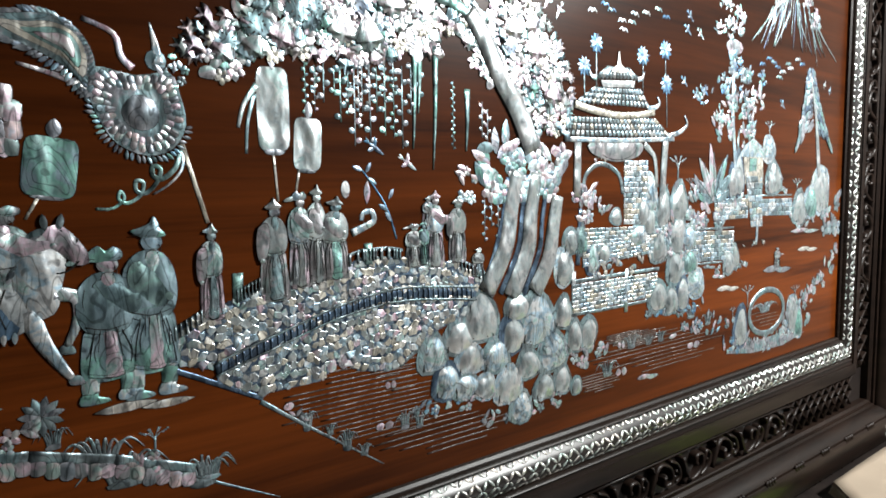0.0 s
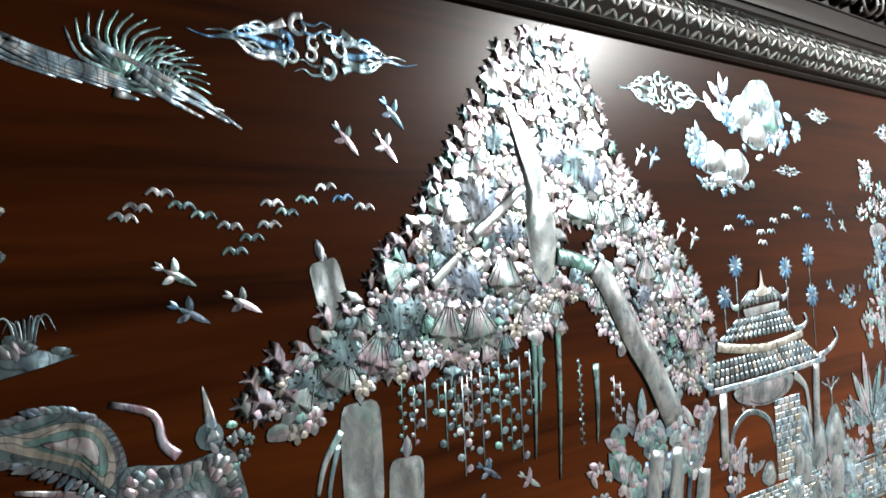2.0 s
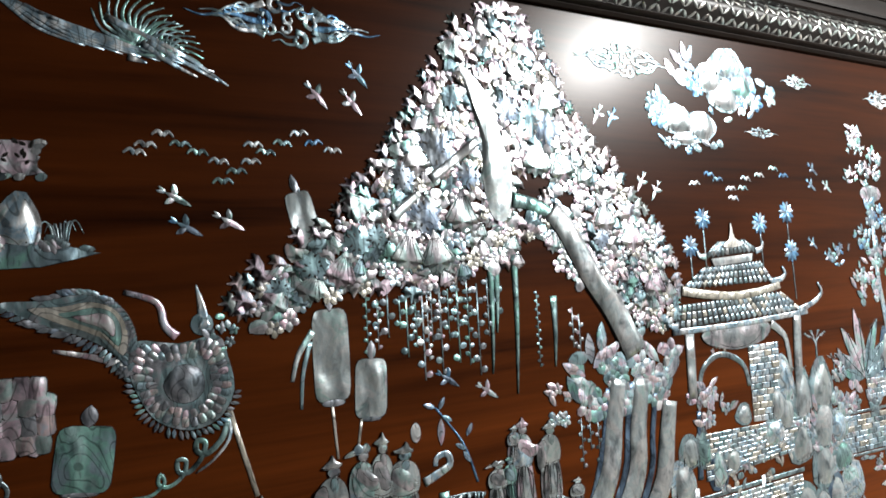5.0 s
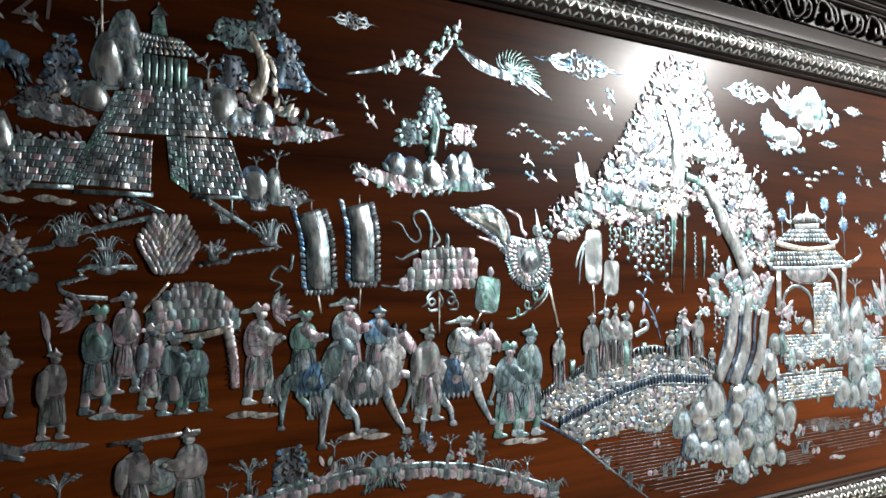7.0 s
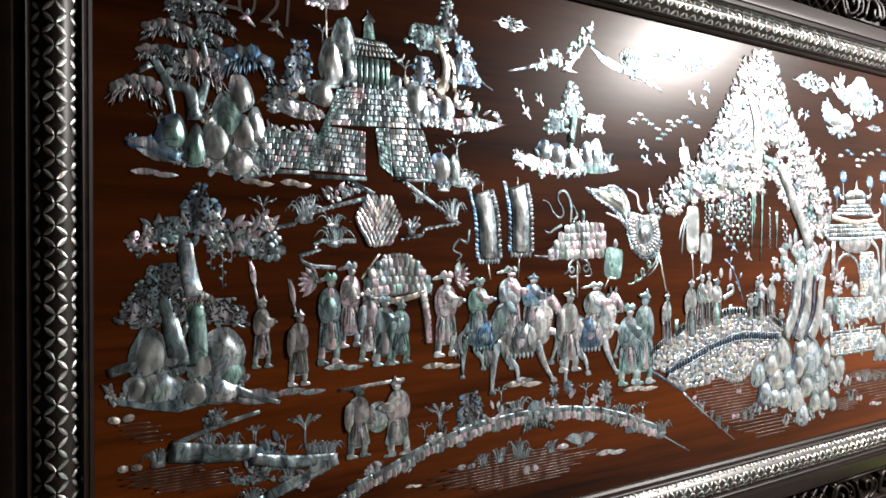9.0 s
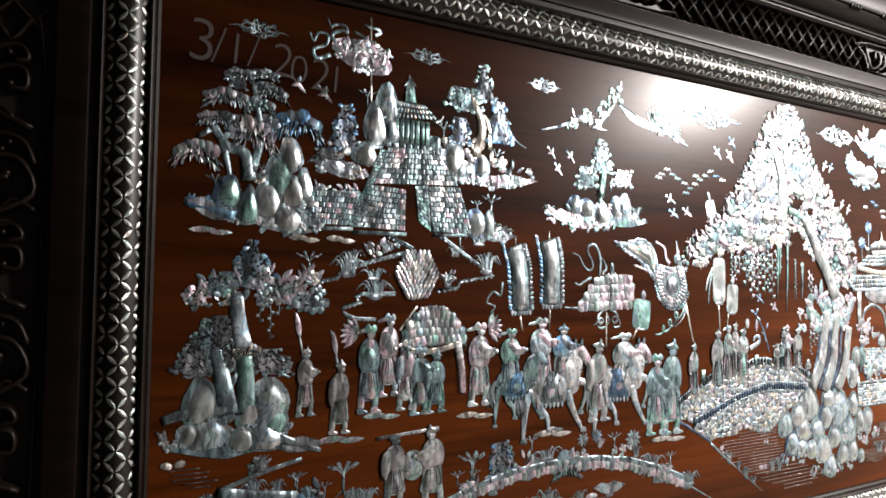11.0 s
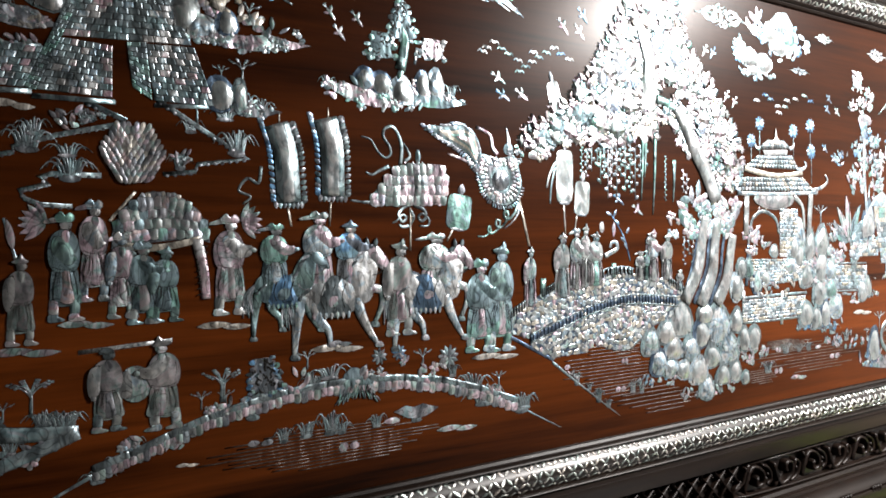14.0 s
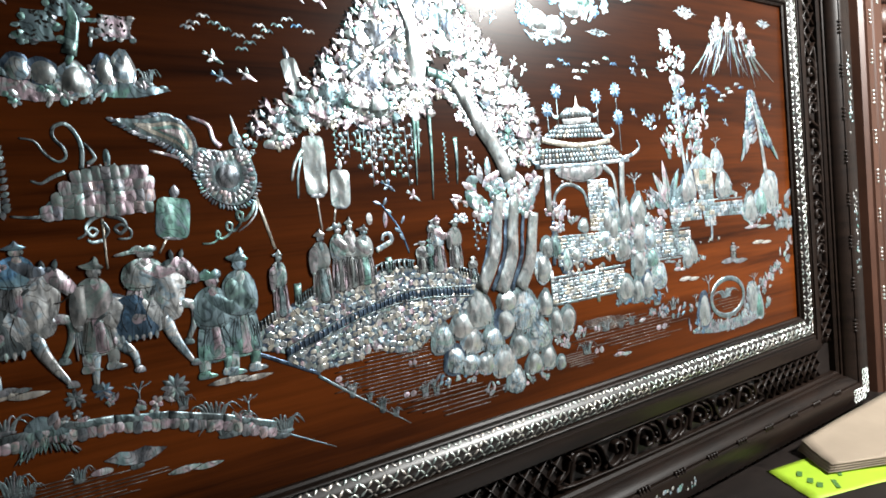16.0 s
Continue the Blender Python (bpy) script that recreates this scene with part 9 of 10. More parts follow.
# hill temple, upper left
g = inlay("inlaid_hill_temple", "stepped pearl brick terrace with a temple and stairs", "inlay", "")
WALLSTONE = (DUSK, DUSK, ROSE, DUSK, DUSK, SILVER)
courses(g, [(0.266, 1.556), (0.348, 1.554), (0.349, 1.619), (0.292, 1.622)], 8, 7, WALLSTONE, gap=0.0005)
courses(g, [(0.295, 1.624), (0.443, 1.632), (0.418, 1.688), (0.317, 1.682)], 7, 10, WALLSTONE, gap=0.0005)
courses(g, [(0.396, 1.555), (0.473, 1.554), (0.446, 1.63), (0.388, 1.627)], 9, 6, WALLSTONE, gap=0.0005)
courses(g, [(0.193, 1.558), (0.254, 1.557), (0.275, 1.608), (0.189, 1.606)], 6, 7, WALLSTONE, gap=0.0005)
courses(g, [(0.254, 1.558), (0.266, 1.555), (0.317, 1.678), (0.305, 1.678)], 24, 2, (DUSK, DUSK, SEA), gap=0.0003)
courses(g, [(0.371, 1.57), (0.394, 1.555), (0.388, 1.629), (0.365, 1.626)], 10, 2, (SEA, DUSK), gap=0.0004)
piece(g, "footing", DUSK, lambda bm: rib(bm, [(0.262, 1.548), (0.351, 1.549)], 0.007, 0.007, None, 0))
piece(g, "footing", DUSK, lambda bm: rib(bm, [(0.396, 1.549), (0.465, 1.553)], 0.006, 0.006, None, 0))
piece(g, "footing", DUSK, lambda bm: rib(bm, [(0.192, 1.551), (0.262, 1.553)], 0.007, 0.007, None, 0))
piece(g, "cap", DUSK, lambda bm: rib(bm, [(0.196, 1.603), (0.273, 1.607)], 0.008, 0.008, None, 0))
clump(g, 0.235, 1.610, 0.0773, 0.0106, 16, (SILVER, DUSK), 0.7)
bars(g, 0.366, 1.687, 0.107, 0.01, 9, DUSK, 'balustrade')
bars(g, 0.354, 1.71, 0.072, 0.04, 8, SEA, 'wall_panel')
piece(g, "side_chapel", SEA, lambda bm: egg(bm, 0.399, 1.698, 0.0200, 0.0232, 0, 0, 16, 0.02, None, 0, 0.4))
tiled_roof(g, (0.332, 1.757), (0.378, 1.757), (0.308, 1.727), (0.405, 1.736), 13, 3)
piece(g, 'tower', SEA, lambda bm: pad(bm, [(0.345, 1.757), (0.365, 1.757), (0.36, 1.786), (0.347, 1.784)], 0.002, 0.02))
piece(g, 'tower_roof', DUSK, lambda bm: pad(bm, [(0.343, 1.782), (0.365, 1.784), (0.354, 1.797)], 0.002, 0.03))
piece(g, "spire", SILVER, lambda bm: rib(bm, [(0.353, 1.786), (0.353, 1.801)], 0.006, 0.001, None, 0))
piece(g, "roof_horn", SILVER, lambda bm: rib(bm, [(0.400, 1.731), (0.410, 1.736), (0.414, 1.744)], 0.006, 0.002, None, 0.01))
piece(g, "roof_horn", SILVER, lambda bm: rib(bm, [(0.312, 1.727), (0.304, 1.73), (0.3, 1.737)], 0.006, 0.002, None, 0.01))
rock(g, 0.315, 1.752, 0.0295, 0.0515, 0, None, 0.0)
rock(g, 0.321, 1.710, 0.0213, 0.0343, 0, None, 0.0004)
rock(g, 0.296, 1.715, 0.0289, 0.0618, 0, None, 0.0008)
rock(g, 0.279, 1.668, 0.0310, 0.0333, 0, None, 0.0012)
rock(g, 0.434, 1.677, 0.0311, 0.0542, 0, None, 0.0016)
rock(g, 0.488, 1.670, 0.0240, 0.0324, 0, None, 0.002)
rock(g, 0.452, 1.661, 0.0369, 0.0273, 0, None, 0.0024)
piece(g, "mast", BONE, lambda bm: rib(bm, [(0.289, 1.741), (0.288, 1.791)], 0.003, 0.002, None, 0))
small_tree(g, 0.282, 1.740, 0.0295, DUSK)
clump(g, 0.472, 1.692, 0.0322, 0.0322, 12, (ROSE, BONE), 0.35)
clump(g, 0.516, 1.674, 0.0313, 0.0309, 8, (BONE, SILVER), 0.45)
clump(g, 0.415, 1.697, 0.0223, 0.0206, 8, (BONE, DUSK), 0.4)
clump(g, 0.505, 1.641, 0.1436, 0.0186, 26, (SILVER, DUSK), 0.5)
clump(g, 0.566, 1.661, 0.0586, 0.0258, 14, (SILVER, DUSK), 0.4)
small_tree(g, 0.518, 1.670, 0.0348, DUSK)
small_tree(g, 0.485, 1.689, 0.0223, DUSK)
small_tree(g, 0.415, 1.703, 0.0359, DUSK)
clump(g, 0.239, 1.642, 0.0845, 0.0203, 18, (DUSK, SILVER), 0.4)
clump(g, 0.266, 1.631, 0.0304, 0.0149, 8, (BONE, ROSE), 0.5)
clump(g, 0.249, 1.668, 0.0214, 0.0205, 8, (DUSK, BONE), 0.4)
tuft(g, 0.211, 1.634, 0.0369, 0.0240, 9, DUSK)
tuft(g, 0.238, 1.636, 0.0169, 0.0285, 5, DUSK)
g = inlay("inlaid_temple_pines", "lacy blue-grey pearl pines beside a temple", "inlay", "inlaid pines")
lace(g, 0.248, 1.705, 0.0531, 0.0700, 44, 0.7, AZURE)
lace(g, 0.221, 1.660, 0.0499, 0.0219, 20, 0.2, DUSK)
lace(g, 0.453, 1.779, 0.0741, 0.0369, 26, 0.3, SEA)
lace(g, 0.491, 1.810, 0.0550, 0.0612, 30, 0.8, DUSK)
lace(g, 0.523, 1.749, 0.0565, 0.0712, 32, 0.6, AZURE)
lace(g, 0.446, 1.724, 0.0420, 0.0456, 20, 0.3, AZURE)
lace(g, 0.455, 1.768, 0.0371, 0.0231, 10, 0.2, SEA)
tree_line(g, [(0.474, 1.685), (0.489, 1.733), (0.473, 1.773), (0.463, 1.790)], 0.022, 0.01, BONE, "trunk")
tree_line(g, [(0.504, 1.697), (0.502, 1.739), (0.489, 1.756)], 0.01, 0.008, BONE, "branch")
tree_line(g, [(0.534, 1.752), (0.556, 1.721), (0.579, 1.709)], 0.005, 0.003, DUSK, "twig")
g = inlay("inlaid_temple_rocks", "two pearl rocks with coral-like saplings on a ledge", "inlay", "inlaid rocks")
rock(g, 0.478, 1.573, 0.0300, 0.0428, 0, None, 0.0)
rock(g, 0.504, 1.572, 0.0176, 0.0406, 0, None, 0.0004)
small_tree(g, 0.508, 1.589, 0.0370, DUSK)
small_tree(g, 0.480, 1.590, 0.0228, DUSK)
clump(g, 0.518, 1.555, 0.1002, 0.0166, 16, (SILVER, DUSK), 0.5)
tuft(g, 0.534, 1.553, 0.0340, 0.0187, 7, DUSK)

# weeping trees and rocks, upper left
g = inlay("inlaid_weeping_tree", "weeping pearl tree with combed hanging foliage", "inlay", "inlaid pines")
tree_line(g, [(0.108, 1.612), (0.101, 1.649), (0.076, 1.658), (0.058, 1.686)], 0.022, 0.01, DUSK, "trunk")
tree_line(g, [(0.112, 1.627), (0.123, 1.674), (0.118, 1.712), (0.112, 1.749)], 0.014, 0.008, DUSK, "trunk")
tree_line(g, [(0.069, 1.668), (0.079, 1.632), (0.082, 1.617)], 0.012, 0.006, DUSK, "branch")
tree_line(g, [(0.055, 1.678), (0.038, 1.665)], 0.01, 0.006, DUSK, "branch")
fringe(g, 0.092, 1.758, 0.0397, 0.0228, 16, DUSK)
fringe(g, 0.127, 1.763, 0.0376, 0.0202, 16, DUSK)
fringe(g, 0.076, 1.723, 0.0566, 0.0337, 16, SILVER)
fringe(g, 0.135, 1.739, 0.0455, 0.0272, 16, DUSK)
fringe(g, 0.067, 1.692, 0.0524, 0.0260, 16, DUSK)
fringe(g, 0.114, 1.675, 0.0552, 0.0572, 16, ROSE)
fringe(g, 0.174, 1.696, 0.0711, 0.0514, 16, AZURE)
fringe(g, 0.038, 1.643, 0.0538, 0.0436, 16, ROSE)
fringe(g, 0.121, 1.718, 0.0410, 0.0269, 16, SEA)
lace(g, 0.092, 1.746, 0.0253, 0.0152, 10, 0.1, DUSK)
lace(g, 0.127, 1.747, 0.0301, 0.0155, 10, 0.1, DUSK)
lace(g, 0.090, 1.685, 0.0287, 0.0376, 10, 0.1, DUSK)
lace(g, 0.131, 1.701, 0.0225, 0.0154, 10, 0.1, DUSK)
g = inlay("inlaid_boulders", "group of domed pearl boulders on a grassy ledge", "inlay", "inlaid rocks")
rock(g, 0.166, 1.654, 0.0258, 0.0469, 0, None, 0.0)
rock(g, 0.149, 1.624, 0.0306, 0.0502, 0, None, 0.0004)
rock(g, 0.186, 1.609, 0.0199, 0.0472, 0, None, 0.0008)
rock(g, 0.080, 1.595, 0.0282, 0.0370, 0, None, 0.0012)
rock(g, 0.169, 1.602, 0.0313, 0.0428, 0, None, 0.0016)
rock(g, 0.134, 1.589, 0.0300, 0.0495, 0, None, 0.002)
rock(g, 0.108, 1.577, 0.0218, 0.0473, 0, None, 0.0024)
rock(g, 0.163, 1.562, 0.0349, 0.0363, 0, None, 0.0028)
clump(g, 0.125, 1.613, 0.0186, 0.0305, 10, (BONE, DUSK), 0.4)
clump(g, 0.186, 1.573, 0.0357, 0.0313, 14, (SILVER, DUSK), 0.35)
clump(g, 0.162, 1.553, 0.1004, 0.0231, 26, (SILVER, DUSK, SEA), 0.5)
clump(g, 0.088, 1.563, 0.0320, 0.0208, 10, (SILVER, DUSK), 0.5)
piece(g, "grass_ledge", AZURE, lambda bm: rib(bm, [(0.090, 1.562), (0.055, 1.570), (0.025, 1.576)], 0.016, 0.006, None, 0))
tuft(g, 0.035, 1.570, 0.0200, 0.0194, 9, AZURE)
tuft(g, 0.057, 1.568, 0.0240, 0.0219, 9, AZURE)
small_tree(g, 0.063, 1.594, 0.0257, DUSK)
small_tree(g, 0.125, 1.620, 0.0190, DUSK)
islet(0.059, 1.541, 0.0589, 0.0109)
islet(0.188, 1.536, 0.0477, 0.0117)
islet(0.243, 1.537, 0.0464, 0.0121)
g = inlay("inlaid_parasol", "flat feathered pearl parasol with curling ribbons on a mast", "inlay", "")
piece(g, "skirt", SILVER, lambda bm: egg(bm, 0.273, 1.816, 0.1018, 0.0465, -14, 0, 16, 0.02, 0.003, 0, 1.0))
clump(g, 0.273, 1.817, 0.0929, 0.0423, 60, (ROSE, SILVER, SILVER), 0.26, 'feather')
piece(g, "crossbar", DUSK, lambda bm: rib(bm, [(0.259, 1.852), (0.288, 1.841), (0.324, 1.823)], 0.005, 0.005, None, 0))
piece(g, "mast", BONE, lambda bm: rib(bm, [(0.286, 1.879), (0.288, 1.774)], 0.003, 0.003, None, 0))
piece(g, "ribbon", DUSK, lambda bm: rib(bm, [(0.222, 1.810), (0.202, 1.801), (0.196, 1.814), (0.214, 1.823), (0.218, 1.838), (0.204, 1.840), (0.196, 1.826), (0.190, 1.839)], 0.007, 0.003, None, 0))
piece(g, "ribbon", DUSK, lambda bm: rib(bm, [(0.231, 1.828), (0.224, 1.841), (0.240, 1.850), (0.248, 1.848), (0.244, 1.858), (0.227, 1.856), (0.223, 1.851), (0.217, 1.864)], 0.007, 0.003, None, 0))
piece(g, "ribbon", DUSK, lambda bm: rib(bm, [(0.292, 1.852), (0.302, 1.858), (0.297, 1.863), (0.284, 1.863), (0.275, 1.867)], 0.007, 0.003, None, 0))

# ledges under rocks and trees
g = inlay("inlaid_ledge", "flat grey pearl ledges of ground under rocks", "inlay", "inlaid ledges")
ledge(g, 0.064, 1.569, 0.0825, 0.0312, DUSK, -14)
ledge(g, 0.159, 1.556, 0.1354, 0.0313, SILVER, -5)
ledge(g, 0.244, 1.642, 0.0989, 0.0310, DUSK, -8)
ledge(g, 0.522, 1.648, 0.1700, 0.0296, SILVER, 4)
ledge(g, 0.516, 1.554, 0.0961, 0.0204, DUSK, 0)
ledge(g, 0.686, 1.592, 0.1237, 0.0339, SILVER, -8)
ledge(g, 0.796, 1.596, 0.1490, 0.0291, SEA, 0)
ledge(g, 0.086, 1.251, 0.1611, 0.0377, SEA, 0)
ledge(g, 0.178, 1.244, 0.0988, 0.0285, DUSK, -6)
ledge(g, 0.772, 1.103, 0.0813, 0.0252, DUSK, 0)
ledge(g, 2.215, 1.043, 0.3535, 0.0363, DUSK, 0)

# sky: clouds, hills, birds, islets
cloud(0.118, 1.827, 0.0837, 0.0280, DUSK, 2)
cloud(0.384, 1.835, 0.0824, 0.0269, DUSK, 2)
cloud(0.618, 1.825, 0.0829, 0.0280, SILVER, 2)
cloud(1.047, 1.826, 0.202, 0.056, AZURE, 4)
cloud(1.501, 1.839, 0.1857, 0.0525, SEA, 3)
cloud(1.869, 1.845, 0.0793, 0.0248, SILVER, 2)
cloud(1.773, 1.757, 0.0821, 0.0182, SILVER, 2)
cloud(2.099, 1.835, 0.0962, 0.0341, SILVER, 2)
cloud(2.465, 1.843, 0.0833, 0.0257, SILVER, 2)
g = inlay("inlaid_cloud_rocks", "cloud-wrapped pearl peaks in the sky", "inlay", "")
clump(g, 1.625, 1.827, 0.0561, 0.0465, 14, (AZURE, SILVER), 0.4)
clump(g, 1.770, 1.822, 0.0886, 0.0476, 16, (AZURE, SILVER), 0.4)
clump(g, 1.556, 1.772, 0.0507, 0.0440, 14, (AZURE, SEA), 0.4)
clump(g, 1.619, 1.736, 0.1220, 0.0295, 18, (AZURE, DUSK), 0.4)
clump(g, 1.712, 1.791, 0.1010, 0.0386, 16, (AZURE, SILVER), 0.35)
rock(g, 1.706, 1.857, 0.0590, 0.0436, 0, None, 0.0)
rock(g, 1.662, 1.832, 0.0414, 0.0409, 0, None, 0.0004)
rock(g, 1.730, 1.828, 0.0453, 0.0392, 0, None, 0.0008)
rock(g, 1.693, 1.808, 0.0493, 0.0452, 0, None, 0.0012)
rock(g, 1.595, 1.765, 0.0484, 0.0355, 0, None, 0.0016)
rock(g, 1.641, 1.759, 0.0458, 0.0367, 0, None, 0.002)
rock(g, 1.606, 1.741, 0.0328, 0.0195, 0, None, 0.0024)
g = inlay("inlaid_distant_mountain", "distant pearl mountain of thin fanned strokes", "inlay", "")
clump(g, 0.721, 1.784, 0.0486, 0.0291, 9, (SILVER, SEA), 0.35)
clump(g, 0.749, 1.803, 0.0498, 0.0295, 9, (SILVER, SEA), 0.35)
clump(g, 0.785, 1.835, 0.0514, 0.0301, 9, (SILVER, SEA), 0.35)
clump(g, 0.680, 1.769, 0.0469, 0.0286, 9, (SILVER, SEA), 0.35)
piece(g, "stroke", SILVER, lambda bm: rib(bm, [(0.784, 1.819), (0.762, 1.789), (0.726, 1.760)], 0.006, 0.002, None, 0))
piece(g, "stroke", SILVER, lambda bm: rib(bm, [(0.778, 1.812), (0.759, 1.786), (0.732, 1.761)], 0.006, 0.002, None, 0))
piece(g, "stroke", SILVER, lambda bm: rib(bm, [(0.772, 1.806), (0.756, 1.782), (0.737, 1.761)], 0.006, 0.002, None, 0))
piece(g, "stroke", SILVER, lambda bm: rib(bm, [(0.766, 1.800), (0.753, 1.779), (0.743, 1.762)], 0.006, 0.002, None, 0))
piece(g, "stroke", SILVER, lambda bm: rib(bm, [(0.760, 1.794), (0.750, 1.775), (0.748, 1.762)], 0.006, 0.002, None, 0))
piece(g, "stroke", SILVER, lambda bm: rib(bm, [(0.755, 1.788), (0.747, 1.772), (0.754, 1.763)], 0.006, 0.002, None, 0))
piece(g, "stroke", SILVER, lambda bm: rib(bm, [(0.749, 1.782), (0.744, 1.768), (0.759, 1.764)], 0.006, 0.002, None, 0))
piece(g, "stroke", SILVER, lambda bm: rib(bm, [(0.743, 1.777), (0.741, 1.765), (0.765, 1.764)], 0.006, 0.002, None, 0))
piece(g, "stroke", SILVER, lambda bm: rib(bm, [(0.794, 1.820), (0.826, 1.792), (0.863, 1.780)], 0.005, 0.0015, None, 0))
piece(g, "stroke", SILVER, lambda bm: rib(bm, [(0.800, 1.817), (0.836, 1.791), (0.878, 1.778)], 0.005, 0.0015, None, 0))
piece(g, "stroke", SILVER, lambda bm: rib(bm, [(0.805, 1.815), (0.847, 1.790), (0.893, 1.776)], 0.005, 0.0015, None, 0))
piece(g, "stroke", SILVER, lambda bm: rib(bm, [(0.811, 1.812), (0.857, 1.789), (0.908, 1.775)], 0.005, 0.0015, None, 0))
piece(g, "stroke", SILVER, lambda bm: rib(bm, [(0.817, 1.810), (0.868, 1.788), (0.924, 1.773)], 0.005, 0.0015, None, 0))
piece(g, "stroke", SILVER, lambda bm: rib(bm, [(0.822, 1.807), (0.878, 1.787), (0.940, 1.771)], 0.005, 0.0015, None, 0))
piece(g, "stroke", SILVER, lambda bm: rib(bm, [(0.828, 1.805), (0.889, 1.786), (0.956, 1.770)], 0.005, 0.0015, None, 0))
piece(g, "stroke", SILVER, lambda bm: rib(bm, [(0.834, 1.802), (0.900, 1.785), (0.972, 1.768)], 0.005, 0.0015, None, 0))
piece(g, "slope", SILVER, lambda bm: rib(bm, [(0.707, 1.781), (0.654, 1.758), (0.607, 1.745)], 0.012, 0.002, None, 0))
piece(g, "slope", SILVER, lambda bm: rib(bm, [(0.879, 1.809), (0.941, 1.783), (0.985, 1.755)], 0.008, 0.002, None, 0))
g = inlay("inlaid_leafy_peak", "leafy pearl branches hanging from the upper frame", "inlay", "")
piece(g, "stroke", SILVER, lambda bm: rib(bm, [(0.897, 1.774), (0.913, 1.770)], 0.008, 0.002, None, 0))
piece(g, "stroke", SILVER, lambda bm: rib(bm, [(0.909, 1.789), (0.930, 1.774), (0.957, 1.761)], 0.008, 0.002, None, 0))
piece(g, "stroke", SILVER, lambda bm: rib(bm, [(0.914, 1.791), (0.942, 1.776), (0.976, 1.759)], 0.008, 0.002, None, 0))
piece(g, 'fan_leaf', SEA, lambda bm: [rib(bm, [(0.904, 1.786), turn(0.904, 1.786, 0.028, 0.002, radians(12 + 12 * k)), turn(0.904, 1.786, 0.044, -0.012, radians(12 + 12 * k))], 0.005, 0.0012) for k in range(13)])
piece(g, 'fan_leaf', SEA, lambda bm: [rib(bm, [(0.928, 1.779), turn(0.928, 1.779, 0.02, 0.001 * k, radians(5 + 12 * k)), turn(0.928, 1.779, 0.034, -0.01, radians(5 + 12 * k))], 0.0045, 0.001) for k in range(13)])
g = inlay("inlaid_island", "pearl island with a pine, rocks and small houses", "inlay", "inlaid islands")
lace(g, 0.752, 1.715, 0.0691, 0.0627, 32, 0.85, SEA)
lace(g, 0.716, 1.671, 0.0535, 0.0410, 16, 0.3, SEA)
lace(g, 0.806, 1.677, 0.0578, 0.0319, 14, 0.3, SILVER)
tree_line(g, [(0.748, 1.637), (0.757, 1.684), (0.747, 1.714)], 0.02, 0.01, SEA, "trunk")
tree_line(g, [(0.778, 1.675), (0.774, 1.649)], 0.006, 0.004, SILVER, "root")
rock(g, 0.688, 1.618, 0.0260, 0.0302, 0, None, 0.0)
rock(g, 0.715, 1.614, 0.0293, 0.0326, 0, None, 0.0004)
rock(g, 0.786, 1.620, 0.0212, 0.0388, 0, None, 0.0008)
rock(g, 0.809, 1.623, 0.0260, 0.0446, 0, None, 0.0012)
rock(g, 0.750, 1.606, 0.0343, 0.0413, 0, None, 0.0016)
clump(g, 0.743, 1.604, 0.1636, 0.0442, 34, (SILVER, ROSE, SEA), 0.28)
clump(g, 0.644, 1.593, 0.0600, 0.0227, 14, (SILVER, ROSE), 0.4)
clump(g, 0.840, 1.605, 0.0591, 0.0215, 12, (SILVER, DUSK), 0.4)
clump(g, 0.721, 1.581, 0.1470, 0.0163, 20, (SILVER, SEA), 0.6)
tuft(g, 0.630, 1.596, 0.0247, 0.0196, 6, DUSK)
tuft(g, 0.840, 1.602, 0.0296, 0.0236, 7, DUSK)
gull(0.9, 1.686, 0.019, -7)
gull(0.909, 1.693, 0.019, -4)
gull(0.924, 1.704, 0.019, -4)
gull(0.939, 1.695, 0.019, -4)
gull(0.954, 1.688, 0.019, -4)
gull(0.973, 1.68, 0.019, -6)
gull(0.989, 1.671, 0.019, 1)
gull(0.976, 1.661, 0.019, 0)
gull(1.003, 1.681, 0.019, 2)
gull(1.006, 1.698, 0.019, 0)
gull(1.018, 1.691, 0.019, -6)
gull(1.035, 1.701, 0.019, -7)
gull(1.052, 1.712, 0.019, 7)
gull(1.067, 1.703, 0.019, 7)
gull(1.087, 1.696, 0.019, -3)
gull(1.619, 1.675, 0.021, 3)
gull(1.65, 1.689, 0.021, -7)
gull(1.667, 1.682, 0.021, 3)
gull(1.694, 1.669, 0.021, 3)
gull(1.72, 1.67, 0.021, -2)
gull(1.698, 1.655, 0.021, -7)
gull(1.728, 1.685, 0.021, -7)
gull(1.759, 1.691, 0.021, -2)
gull(1.794, 1.702, 0.021, -7)
gull(1.817, 1.692, 0.021, 3)
gull(2.159, 1.645, 0.024, 3)
gull(2.187, 1.659, 0.024, 0)
gull(2.207, 1.653, 0.024, -6)
gull(2.224, 1.645, 0.024, -5)
gull(2.245, 1.637, 0.024, 6)
gull(2.269, 1.656, 0.024, 3)
gull(2.282, 1.648, 0.024, 6)
gull(2.313, 1.670, 0.024, 7)
gull(2.335, 1.662, 0.024, 4)
gull(2.233, 1.624, 0.024, -1)
swallow(0.635, 1.707, 0.026, -50)
swallow(0.678, 1.704, 0.026, -50)
swallow(0.650, 1.679, 0.026, -50)
swallow(0.942, 1.617, 0.03, -30)
swallow(0.981, 1.622, 0.03, -30)
swallow(0.933, 1.645, 0.03, -30)
swallow(1.119, 1.779, 0.031, -50)
swallow(1.073, 1.753, 0.031, -50)
swallow(1.111, 1.749, 0.031, -50)
